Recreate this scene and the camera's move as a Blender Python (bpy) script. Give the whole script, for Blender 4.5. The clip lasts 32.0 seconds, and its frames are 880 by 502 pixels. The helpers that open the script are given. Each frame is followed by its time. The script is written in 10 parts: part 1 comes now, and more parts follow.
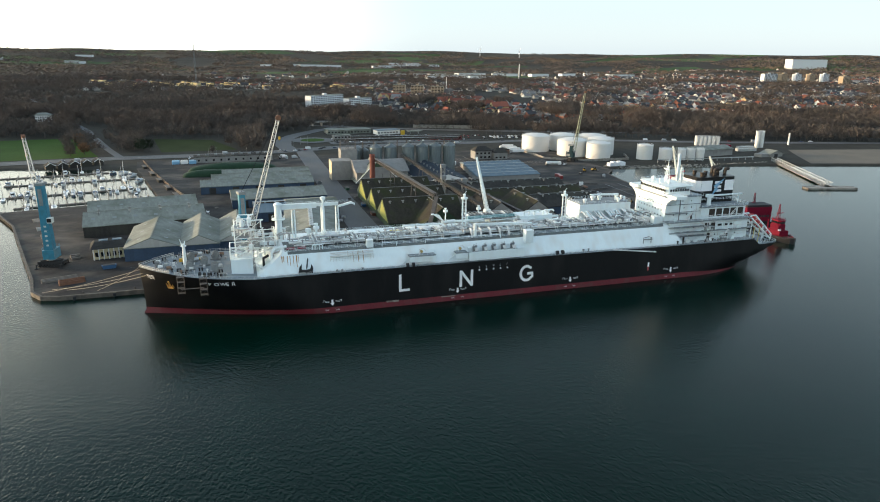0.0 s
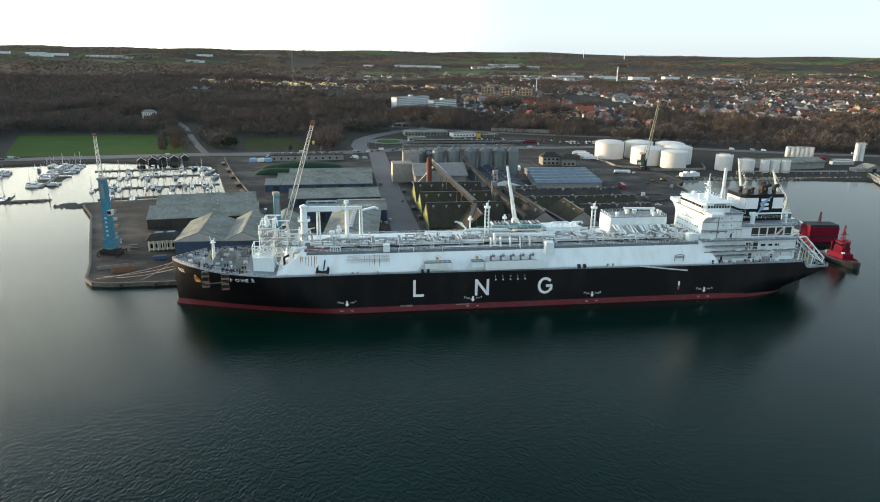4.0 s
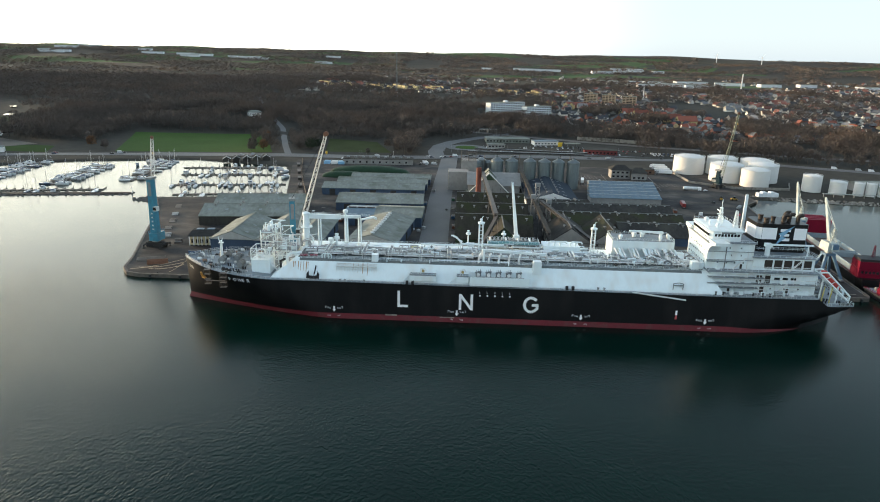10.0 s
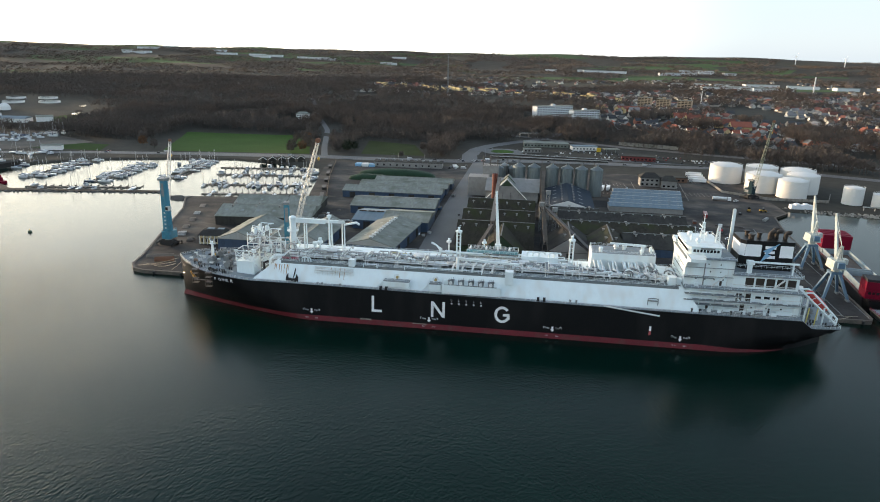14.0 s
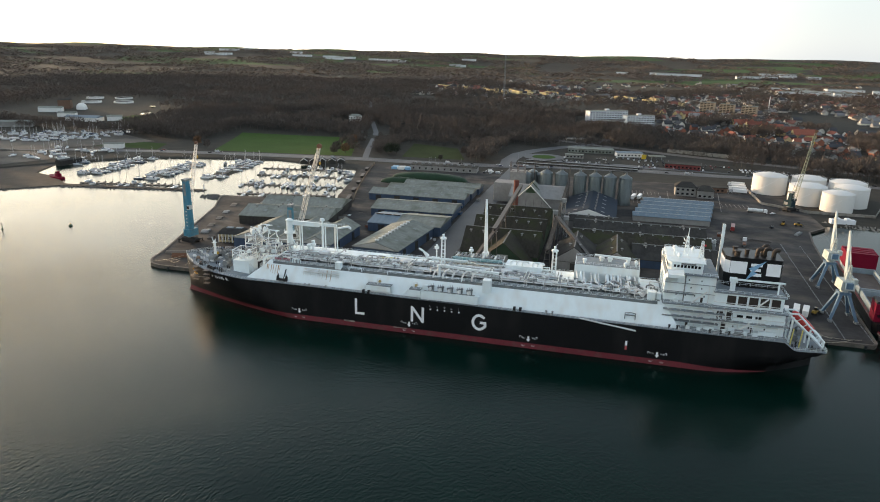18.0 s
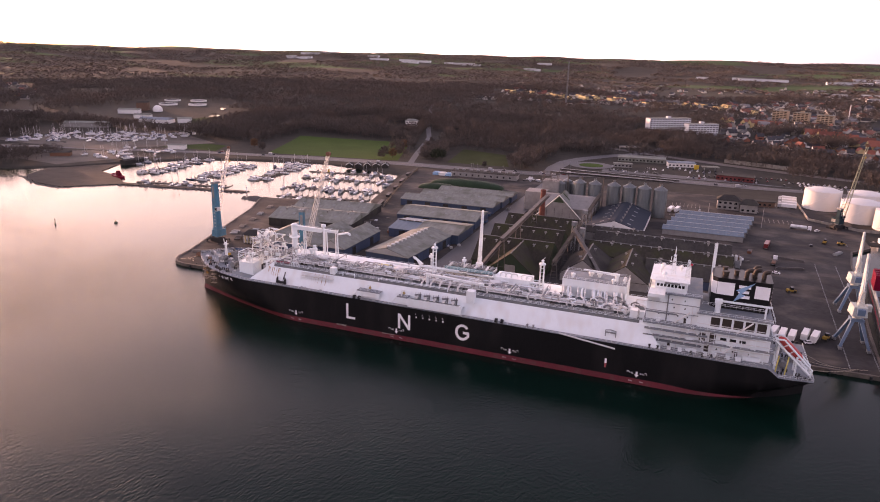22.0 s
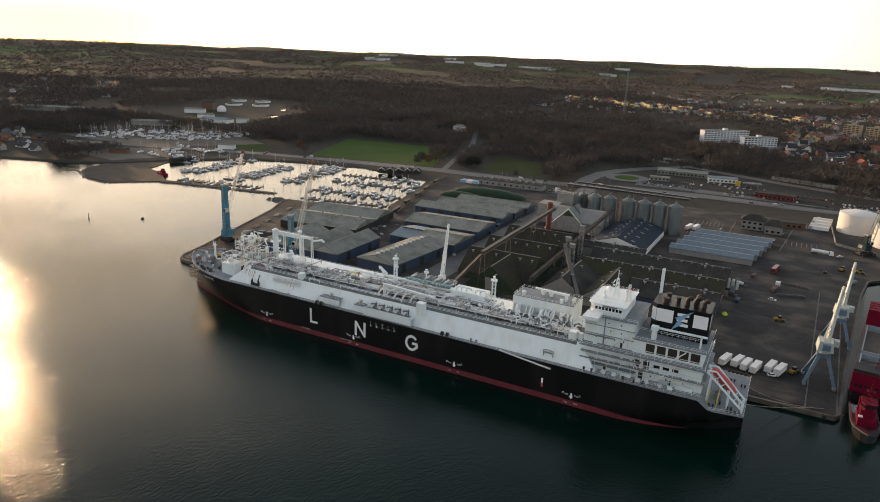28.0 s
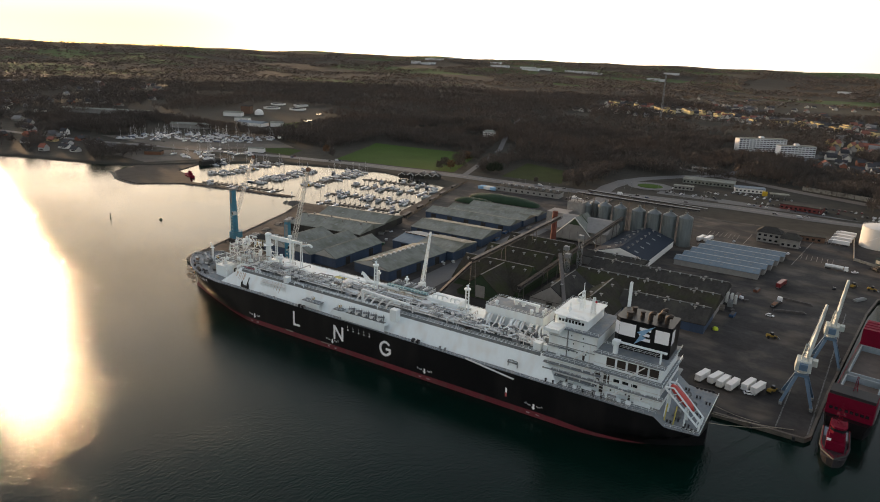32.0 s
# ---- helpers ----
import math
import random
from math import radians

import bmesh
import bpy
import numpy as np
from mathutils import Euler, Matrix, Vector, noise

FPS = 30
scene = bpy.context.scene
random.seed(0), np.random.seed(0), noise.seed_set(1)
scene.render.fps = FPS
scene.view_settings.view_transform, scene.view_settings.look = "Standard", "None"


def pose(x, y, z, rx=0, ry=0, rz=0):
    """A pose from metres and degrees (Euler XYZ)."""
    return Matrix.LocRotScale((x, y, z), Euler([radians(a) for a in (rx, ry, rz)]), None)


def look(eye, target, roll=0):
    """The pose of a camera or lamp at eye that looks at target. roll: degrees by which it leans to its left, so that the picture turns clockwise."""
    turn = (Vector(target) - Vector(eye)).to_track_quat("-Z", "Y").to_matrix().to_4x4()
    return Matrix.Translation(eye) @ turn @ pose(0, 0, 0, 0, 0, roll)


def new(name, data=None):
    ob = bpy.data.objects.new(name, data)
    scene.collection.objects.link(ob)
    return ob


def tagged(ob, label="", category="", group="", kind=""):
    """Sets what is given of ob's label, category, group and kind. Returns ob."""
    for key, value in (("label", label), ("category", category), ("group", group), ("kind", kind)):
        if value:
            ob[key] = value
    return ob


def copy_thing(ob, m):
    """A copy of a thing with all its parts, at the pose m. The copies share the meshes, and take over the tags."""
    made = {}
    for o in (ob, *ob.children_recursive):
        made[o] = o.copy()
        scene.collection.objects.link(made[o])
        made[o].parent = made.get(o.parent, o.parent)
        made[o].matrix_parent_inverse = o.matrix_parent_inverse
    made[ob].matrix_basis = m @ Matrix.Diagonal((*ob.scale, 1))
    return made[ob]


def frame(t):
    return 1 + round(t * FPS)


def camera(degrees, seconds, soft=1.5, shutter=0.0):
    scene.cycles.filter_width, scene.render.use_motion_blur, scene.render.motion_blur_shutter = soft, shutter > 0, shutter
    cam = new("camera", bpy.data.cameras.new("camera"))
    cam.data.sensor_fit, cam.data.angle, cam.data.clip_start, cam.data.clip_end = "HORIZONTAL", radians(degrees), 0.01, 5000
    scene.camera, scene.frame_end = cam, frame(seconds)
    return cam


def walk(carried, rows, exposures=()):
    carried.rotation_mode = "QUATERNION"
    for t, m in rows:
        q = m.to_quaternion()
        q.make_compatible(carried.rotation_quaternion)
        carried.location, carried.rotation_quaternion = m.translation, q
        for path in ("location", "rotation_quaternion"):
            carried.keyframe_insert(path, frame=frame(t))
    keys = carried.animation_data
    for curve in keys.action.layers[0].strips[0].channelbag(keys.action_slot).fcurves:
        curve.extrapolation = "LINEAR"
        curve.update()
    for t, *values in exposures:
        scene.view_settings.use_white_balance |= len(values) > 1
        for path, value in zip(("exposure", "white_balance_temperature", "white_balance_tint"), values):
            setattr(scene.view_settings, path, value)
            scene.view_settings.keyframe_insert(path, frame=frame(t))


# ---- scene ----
cam = camera(66.9, 32.0, 1.0)
EXPOSURES = [(0, 2.61, 6210, 5), (9, 2.65, 6210, 5), (14, 2.61, 6240, 9), (16, 2.58, 6440, 9), (20.8, 2.54, 6900, 15), (21.5, 2.55, 7050, 25), (22.0, 2.62, 7600, 58), (22.4, 2.59, 7650, 62), (23.0, 2.49, 7350, 44), (24.0, 2.38, 7100, 23), (24.6, 2.34, 7150, 18), (32, 2.08, 7400, 18)]
PATH = [
    (0, (-102.837, -244.187, 98.772), (-102.260, -242.358, 98.202), 0.62),
    (0.5, (-98.975, -245.333, 99.137), (-98.445, -243.490, 98.568), 0.67),
    (1, (-95.043, -246.581, 99.531), (-94.548, -244.729, 98.963), 0.72),
    (1.5, (-91.095, -247.874, 100.030), (-90.636, -246.013, 99.461), 0.75),
    (2, (-87.128, -249.116, 100.586), (-86.706, -247.246, 100.017), 0.77),
    (2.5, (-83.109, -250.073, 101.168), (-82.720, -248.196, 100.597), 0.78),
    (3, (-79.060, -251.121, 101.644), (-78.705, -249.237, 101.074), 0.82),
    (3.5, (-75.187, -252.064, 102.068), (-74.863, -250.175, 101.497), 0.86),
    (5.5, (-58.072, -255.575, 104.527), (-57.872, -253.669, 103.955), 0.99),
    (6, (-53.693, -256.304, 105.032), (-53.520, -254.395, 104.460), 1.04),
    (6.5, (-49.137, -256.706, 105.447), (-48.994, -254.795, 104.875), 1.10),
    (7, (-44.571, -257.177, 105.933), (-44.461, -255.264, 105.361), 1.15),
    (7.5, (-40.216, -257.557, 106.597), (-40.139, -255.642, 106.024), 1.19),
    (8, (-35.648, -258.079, 107.270), (-35.602, -256.164, 106.696), 1.23),
    (8.5, (-31.168, -258.598, 107.919), (-31.150, -256.682, 107.346), 1.26),
    (9, (-26.514, -259.003, 108.513), (-26.525, -257.087, 107.939), 1.29),
    (9.5, (-21.846, -259.212, 109.131), (-21.882, -257.296, 108.557), 1.31),
    (10, (-17.157, -259.398, 109.704), (-17.219, -257.483, 109.130), 1.33),
    (10.5, (-12.487, -259.420, 110.286), (-12.567, -257.506, 109.711), 1.34),
    (11, (-7.733, -259.461, 110.911), (-7.828, -257.548, 110.335), 1.35),
    (11.5, (-2.948, -259.510, 111.462), (-3.064, -257.598, 110.886), 1.37),
    (12, (1.986, -259.420, 112.090), (1.839, -257.510, 111.513), 1.38),
    (12.5, (6.778, -259.220, 112.761), (6.601, -257.313, 112.183), 1.39),
    (13, (11.678, -259.100, 113.440), (11.472, -257.196, 112.862), 1.38),
    (13.5, (16.598, -258.949, 114.038), (16.365, -257.048, 113.460), 1.36),
    (14, (21.205, -258.705, 114.523), (20.947, -256.808, 113.946), 1.33),
    (14.5, (26.157, -258.486, 115.001), (25.870, -256.593, 114.424), 1.31),
    (16.5, (45.067, -256.979, 117.379), (44.679, -255.104, 116.801), 1.30),
    (17, (49.632, -256.495, 117.863), (49.220, -254.626, 117.285), 1.31),
    (17.5, (54.373, -255.870, 118.367), (53.934, -254.007, 117.789), 1.33),
    (18, (58.944, -255.203, 118.886), (58.479, -253.346, 118.308), 1.36),
    (18.5, (63.614, -254.359, 119.433), (63.124, -252.509, 118.854), 1.36),
    (19, (68.208, -253.518, 119.965), (67.691, -251.674, 119.387), 1.36),
    (19.5, (72.813, -252.652, 120.583), (72.271, -250.816, 120.006), 1.35),
    (20, (77.382, -251.656, 121.111), (76.815, -249.827, 120.535), 1.35),
    (20.5, (81.978, -250.545, 121.633), (81.384, -248.725, 121.057), 1.36),
    (21, (86.335, -249.258, 122.196), (85.715, -247.446, 121.621), 1.36),
    (21.5, (91.023, -248.160, 123.015), (90.370, -246.359, 122.440), 1.37),
    (22, (95.463, -246.976, 123.771), (94.783, -245.185, 123.196), 1.38),
    (22.5, (100.056, -245.856, 124.444), (99.353, -244.074, 123.870), 1.40),
    (23, (104.478, -244.527, 125.112), (103.754, -242.753, 124.539), 1.42),
    (23.5, (108.948, -243.114, 125.680), (108.202, -241.349, 125.107), 1.46),
    (24, (112.851, -241.748, 126.248), (112.084, -239.992, 125.674), 1.53),
    (24.5, (116.992, -240.330, 126.820), (116.206, -238.583, 126.246), 1.61),
    (25, (121.204, -239.117, 127.455), (120.403, -237.376, 126.881), 1.70),
    (25.5, (125.595, -237.742, 128.045), (124.779, -236.008, 127.472), 1.78),
    (27.5, (141.494, -231.948, 131.251), (140.620, -230.244, 130.674), 2.01),
    (28, (145.074, -230.204, 131.825), (144.188, -228.506, 131.249), 2.07),
    (28.5, (148.494, -228.276, 132.481), (147.599, -226.583, 131.904), 2.12),
    (29, (152.034, -226.421, 133.121), (151.127, -224.734, 132.544), 2.15),
    (29.5, (155.679, -224.926, 133.734), (154.756, -223.248, 133.157), 2.16),
    (30, (159.370, -223.539, 134.401), (158.429, -221.871, 133.825), 2.16),
    (30.5, (163.039, -222.233, 134.934), (162.083, -220.573, 134.358), 2.15),
    (31, (166.636, -220.721, 135.442), (165.664, -219.070, 134.868), 2.14),
    (31.5, (170.129, -218.932, 135.918), (169.138, -217.293, 135.345), 2.13),
    (32, (173.672, -217.209, 136.171), (172.663, -215.579, 135.599), 2.13),
]
walk(cam, [(t, look(eye, target, roll)) for t, eye, target, roll in PATH], EXPOSURES)

# ---- light ----
SUN_AZ, SUN_EL = 157.3, 4.8          # degrees: direction to the sun, counted from +x towards +y, and its height
sun_dir = Vector((math.cos(radians(SUN_AZ)) * math.cos(radians(SUN_EL)), math.sin(radians(SUN_AZ)) * math.cos(radians(SUN_EL)), math.sin(radians(SUN_EL))))
world = bpy.data.worlds.new("sky")
scene.world = world
world.use_nodes = True
wt = world.node_tree
bg = wt.nodes["Background"]
sky = wt.nodes.new("ShaderNodeTexSky")
sky.sky_type, sky.sun_disc = "NISHITA", False
sky.sun_elevation, sky.sun_rotation = radians(SUN_EL), radians(90 - SUN_AZ)
sky.altitude, sky.air_density, sky.dust_density, sky.ozone_density = 0, 1.0, 0.6, 1.6
veil = wt.nodes.new("ShaderNodeHueSaturation")      # thin high cloud takes the blue out of the sky
veil.inputs["Saturation"].default_value, veil.inputs["Value"].default_value = 0.6, 0.78
wt.links.new(sky.outputs[0], veil.inputs["Color"])
# pale haze low over the horizon all round, warmer and brighter towards the sun
way, up, toward, low, warm, haze, air = (wt.nodes.new("ShaderNode" + n) for n in ("TexCoord", "SeparateXYZ", "VectorMath", "MapRange", "MapRange", "Mix", "Mix"))
toward.operation, toward.inputs[1].default_value = "DOT_PRODUCT", sun_dir
low.interpolation_type, warm.interpolation_type = "SMOOTHSTEP", "SMOOTHSTEP"
low.inputs[1].default_value, low.inputs[2].default_value, low.inputs[3].default_value, low.inputs[4].default_value = 0.04, 0.5, 0.85, 0.0
warm.inputs[1].default_value, warm.inputs[2].default_value = 0.1, 1.0
haze.data_type = air.data_type = "RGBA"
haze.inputs["A"].default_value, haze.inputs["B"].default_value = (0.84, 0.96, 1.04, 1), (5.8, 5.3, 4.2, 1)
for a, b in ((way.outputs["Generated"], up.inputs[0]), (way.outputs["Generated"], toward.inputs[0]), (up.outputs[2], low.inputs[0]), (toward.outputs["Value"], warm.inputs[0]), (warm.outputs[0], haze.inputs["Factor"]),
             (low.outputs[0], air.inputs["Factor"]), (veil.outputs[0], air.inputs["A"]), (haze.outputs["Result"], air.inputs["B"]), (air.outputs["Result"], bg.inputs[0])):
    wt.links.new(a, b)
# golden glow close round the low sun
near, flat, both, glow = (wt.nodes.new("ShaderNode" + n) for n in ("MapRange", "MapRange", "Math", "Mix"))
near.interpolation_type, flat.interpolation_type, both.operation, glow.data_type = "SMOOTHSTEP", "SMOOTHSTEP", "MULTIPLY", "RGBA"
near.inputs[1].default_value, near.inputs[2].default_value = 0.8, 0.99
flat.inputs[1].default_value, flat.inputs[2].default_value, flat.inputs[3].default_value, flat.inputs[4].default_value = 0.02, 0.16, 0.9, 0.0
glow.inputs["B"].default_value = (5.0, 3.3, 0.95, 1)
for a, b in ((toward.outputs["Value"], near.inputs[0]), (up.outputs[2], flat.inputs[0]), (near.outputs[0], both.inputs[0]), (flat.outputs[0], both.inputs[1]), (both.outputs[0], glow.inputs["Factor"]),
             (air.outputs["Result"], glow.inputs["A"]), (glow.outputs["Result"], bg.inputs[0])):
    wt.links.new(a, b)
bg.inputs[1].default_value = 0.15
sun = new("sun", bpy.data.lights.new("sun", "SUN"))
sun.data.energy, sun.data.angle, sun.data.color = 1.15, radians(1.5), (1.0, 0.7, 0.42)
sun.matrix_world = look(sun_dir * 2000, (0, 0, 0))


# ---- mesh helpers ----
class Geo:
    """Collects vertices and faces of one mesh."""

    def __init__(self):
        self.v, self.f = [], []

    def add(self, verts, faces):
        n = len(self.v)
        self.v += [tuple(p) for p in verts]
        self.f += [tuple(i + n for i in f) for f in faces]
        return self

    def box(self, x0, y0, z0, x1, y1, z1):
        p = [(x, y, z) for z in (z0, z1) for x, y in ((x0, y0), (x1, y0), (x1, y1), (x0, y1))]
        return self.add(p, [(3, 2, 1, 0), (4, 5, 6, 7), (0, 1, 5, 4), (1, 2, 6, 5), (2, 3, 7, 6), (3, 0, 4, 7)])

    def cbox(self, c, s):
        return self.box(c[0] - s[0] / 2, c[1] - s[1] / 2, c[2], c[0] + s[0] / 2, c[1] + s[1] / 2, c[2] + s[2])

    def prism(self, poly, z0, z1):
        n = len(poly)
        p = [(x, y, z0) for x, y in poly] + [(x, y, z1) for x, y in poly]
        return self.add(p, [tuple(range(n))[::-1], tuple(range(n, 2 * n))] + [(i, (i + 1) % n, n + (i + 1) % n, n + i) for i in range(n)])

    def side(self, poly, y0, y1):
        """A prism of a profile in x and z, from y0 to y1."""
        n = len(poly)
        p = [(x, y0, z) for x, z in poly] + [(x, y1, z) for x, z in poly]
        return self.add(p, [tuple(range(n)), tuple(range(n, 2 * n))[::-1]] + [(i, n + i, n + (i + 1) % n, (i + 1) % n) for i in range(n)])

    def end(self, poly, x0, x1):
        """A prism of a profile in y and z, from x0 to x1."""
        n = len(poly)
        p = [(x0, y, z) for y, z in poly] + [(x1, y, z) for y, z in poly]
        return self.add(p, [tuple(range(n))[::-1], tuple(range(n, 2 * n))] + [(i, (i + 1) % n, n + (i + 1) % n, n + i) for i in range(n)])

    def tube(self, a, b, r, r2=None, n=8, caps=True):
        a, b = Vector(a), Vector(b)
        r2 = r if r2 is None else r2
        q = (b - a).to_track_quat("Z", "Y")
        p = []
        for o, rr in ((a, r), (b, r2)):
            for k in range(n):
                t = 2 * math.pi * k / n
                p.append(o + q @ Vector((rr * math.cos(t), rr * math.sin(t), 0)))
        f = [(k, (k + 1) % n, n + (k + 1) % n, n + k) for k in range(n)]
        if caps:
            f += [tuple(range(n))[::-1], tuple(range(n, 2 * n))]
        return self.add(p, f)

    def bar(self, a, b, w=0.3, h=None):
        return self.tube(a, b, w * 0.7, n=4)

    def pipe(self, pts, r, n=6):
        """One round tube swept along the points, mitred at its bends."""
        ps = [Vector(p) for p in pts]
        ps = [p for i, p in enumerate(ps) if i == 0 or (p - ps[i - 1]).length > 1e-5]
        ways = [(b - a).normalized() for a, b in zip(ps, ps[1:])]
        side = ways[0].orthogonal().normalized()
        v, f = [], []
        for i, p in enumerate(ps):
            a, b = ways[max(i - 1, 0)], ways[min(i, len(ways) - 1)]
            t = a + b
            t = t.normalized() if t.length > 0.1 else b
            side = (side - t * side.dot(t))
            side = side.normalized() if side.length > 1e-4 else t.orthogonal().normalized()
            up = t.cross(side)
            v += [p + side * (r * math.cos(2 * math.pi * k / n)) + up * (r * math.sin(2 * math.pi * k / n)) for k in range(n)]
        m = len(ps)
        for j in range(m - 1):
            f += [(j * n + k, j * n + (k + 1) % n, (j + 1) * n + (k + 1) % n, (j + 1) * n + k) for k in range(n)]
        f += [tuple(range(n))[::-1], tuple(range((m - 1) * n, m * n))]
        return self.add(v, f)

    def ring(self, c, r, z0, z1, n=24, r2=None):
        return self.tube((c[0], c[1], z0), (c[0], c[1], z1), r, r2, n)

    def lathe(self, c, prof, n=24):
        """A turned body: prof is a list of (radius, z)."""
        p, f = [], []
        for r, z in prof:
            p += [(c[0] + r * math.cos(2 * math.pi * k / n), c[1] + r * math.sin(2 * math.pi * k / n), z) for k in range(n)]
        for j in range(len(prof) - 1):
            f += [(j * n + k, j * n + (k + 1) % n, (j + 1) * n + (k + 1) % n, (j + 1) * n + k) for k in range(n)]
        f += [tuple(range(n))[::-1], tuple(range((len(prof) - 1) * n, len(prof) * n))]
        return self.add(p, f)

    def truss(self, a, b, w0, w1, bays, r=0.18, up=(0, 0, 1)):
        """A four-chord lattice boom from a to b, w0 and w1 wide at its ends."""
        a, b = Vector(a), Vector(b)
        d = (b - a).normalized()
        s = d.cross(Vector(up)).normalized()
        u = s.cross(d).normalized()

        def node(t, k):
            w = (w0 + (w1 - w0) * t) / 2
            sx, su = ((1, 1), (1, -1), (-1, -1), (-1, 1))[k]
            return a + (b - a) * t + s * w * sx + u * w * su
        for i in range(bays):
            t0, t1 = i / bays, (i + 1) / bays
            for k in range(4):
                self.tube(node(t0, k), node(t1, k), r, n=4, caps=False)
                self.tube(node(t0, k), node(t1, (k + 1) % 4), r * 0.6, n=3, caps=False)
                self.tube(node(t1, k), node(t1, (k + 1) % 4), r * 0.6, n=3, caps=False)
        return self

    def rail(self, pts, h=1.1, step=2.0, r=0.05):
        """A guard rail along pts: posts, top and middle rail."""
        for a, b in zip(pts, pts[1:]):
            a, b = Vector(a), Vector(b)
            n = max(1, int((b - a).length / step))
            for i in range(n + 1):
                p = a + (b - a) * i / n
                self.tube(p, p + Vector((0, 0, h)), r, n=3, caps=False)
            for k in (h, h * 0.5):
                self.tube(a + Vector((0, 0, k)), b + Vector((0, 0, k)), r, n=3, caps=False)
        return self

    def mesh(self, name, material, smooth=False):
        me = bpy.data.meshes.new(name)
        me.from_pydata(self.v, [], self.f)
        if material:
            me.materials.append(material)
        if smooth:
            me.polygons.foreach_set("use_smooth", [True] * len(me.polygons))
        me.update()
        return me


def part(name, geo, material, parent, label="", smooth=False, kind=""):
    ob = new(name, geo.mesh(name, material, smooth) if isinstance(geo, Geo) else geo)
    ob.parent = parent
    return tagged(ob, label, kind=kind)


def thing(name, label, category, at=(0, 0, 0), yaw=0, group="", kind=""):
    ob = new(name)
    ob.matrix_basis = pose(*at, 0, 0, yaw)
    return tagged(ob, label, category, group, kind)


def solo(name, geo, material, label, category, group="", kind="", at=(0, 0, 0), yaw=0, smooth=False):
    ob = new(name, geo.mesh(name, material, smooth))
    ob.matrix_basis = pose(*at, 0, 0, yaw)
    return tagged(ob, label, category, group, kind)


def smooth_by_angle(ob, limit=40):
    me = ob.data
    me.polygons.foreach_set("use_smooth", [True] * len(me.polygons))
    me.set_sharp_from_angle(angle=radians(limit))
    return ob


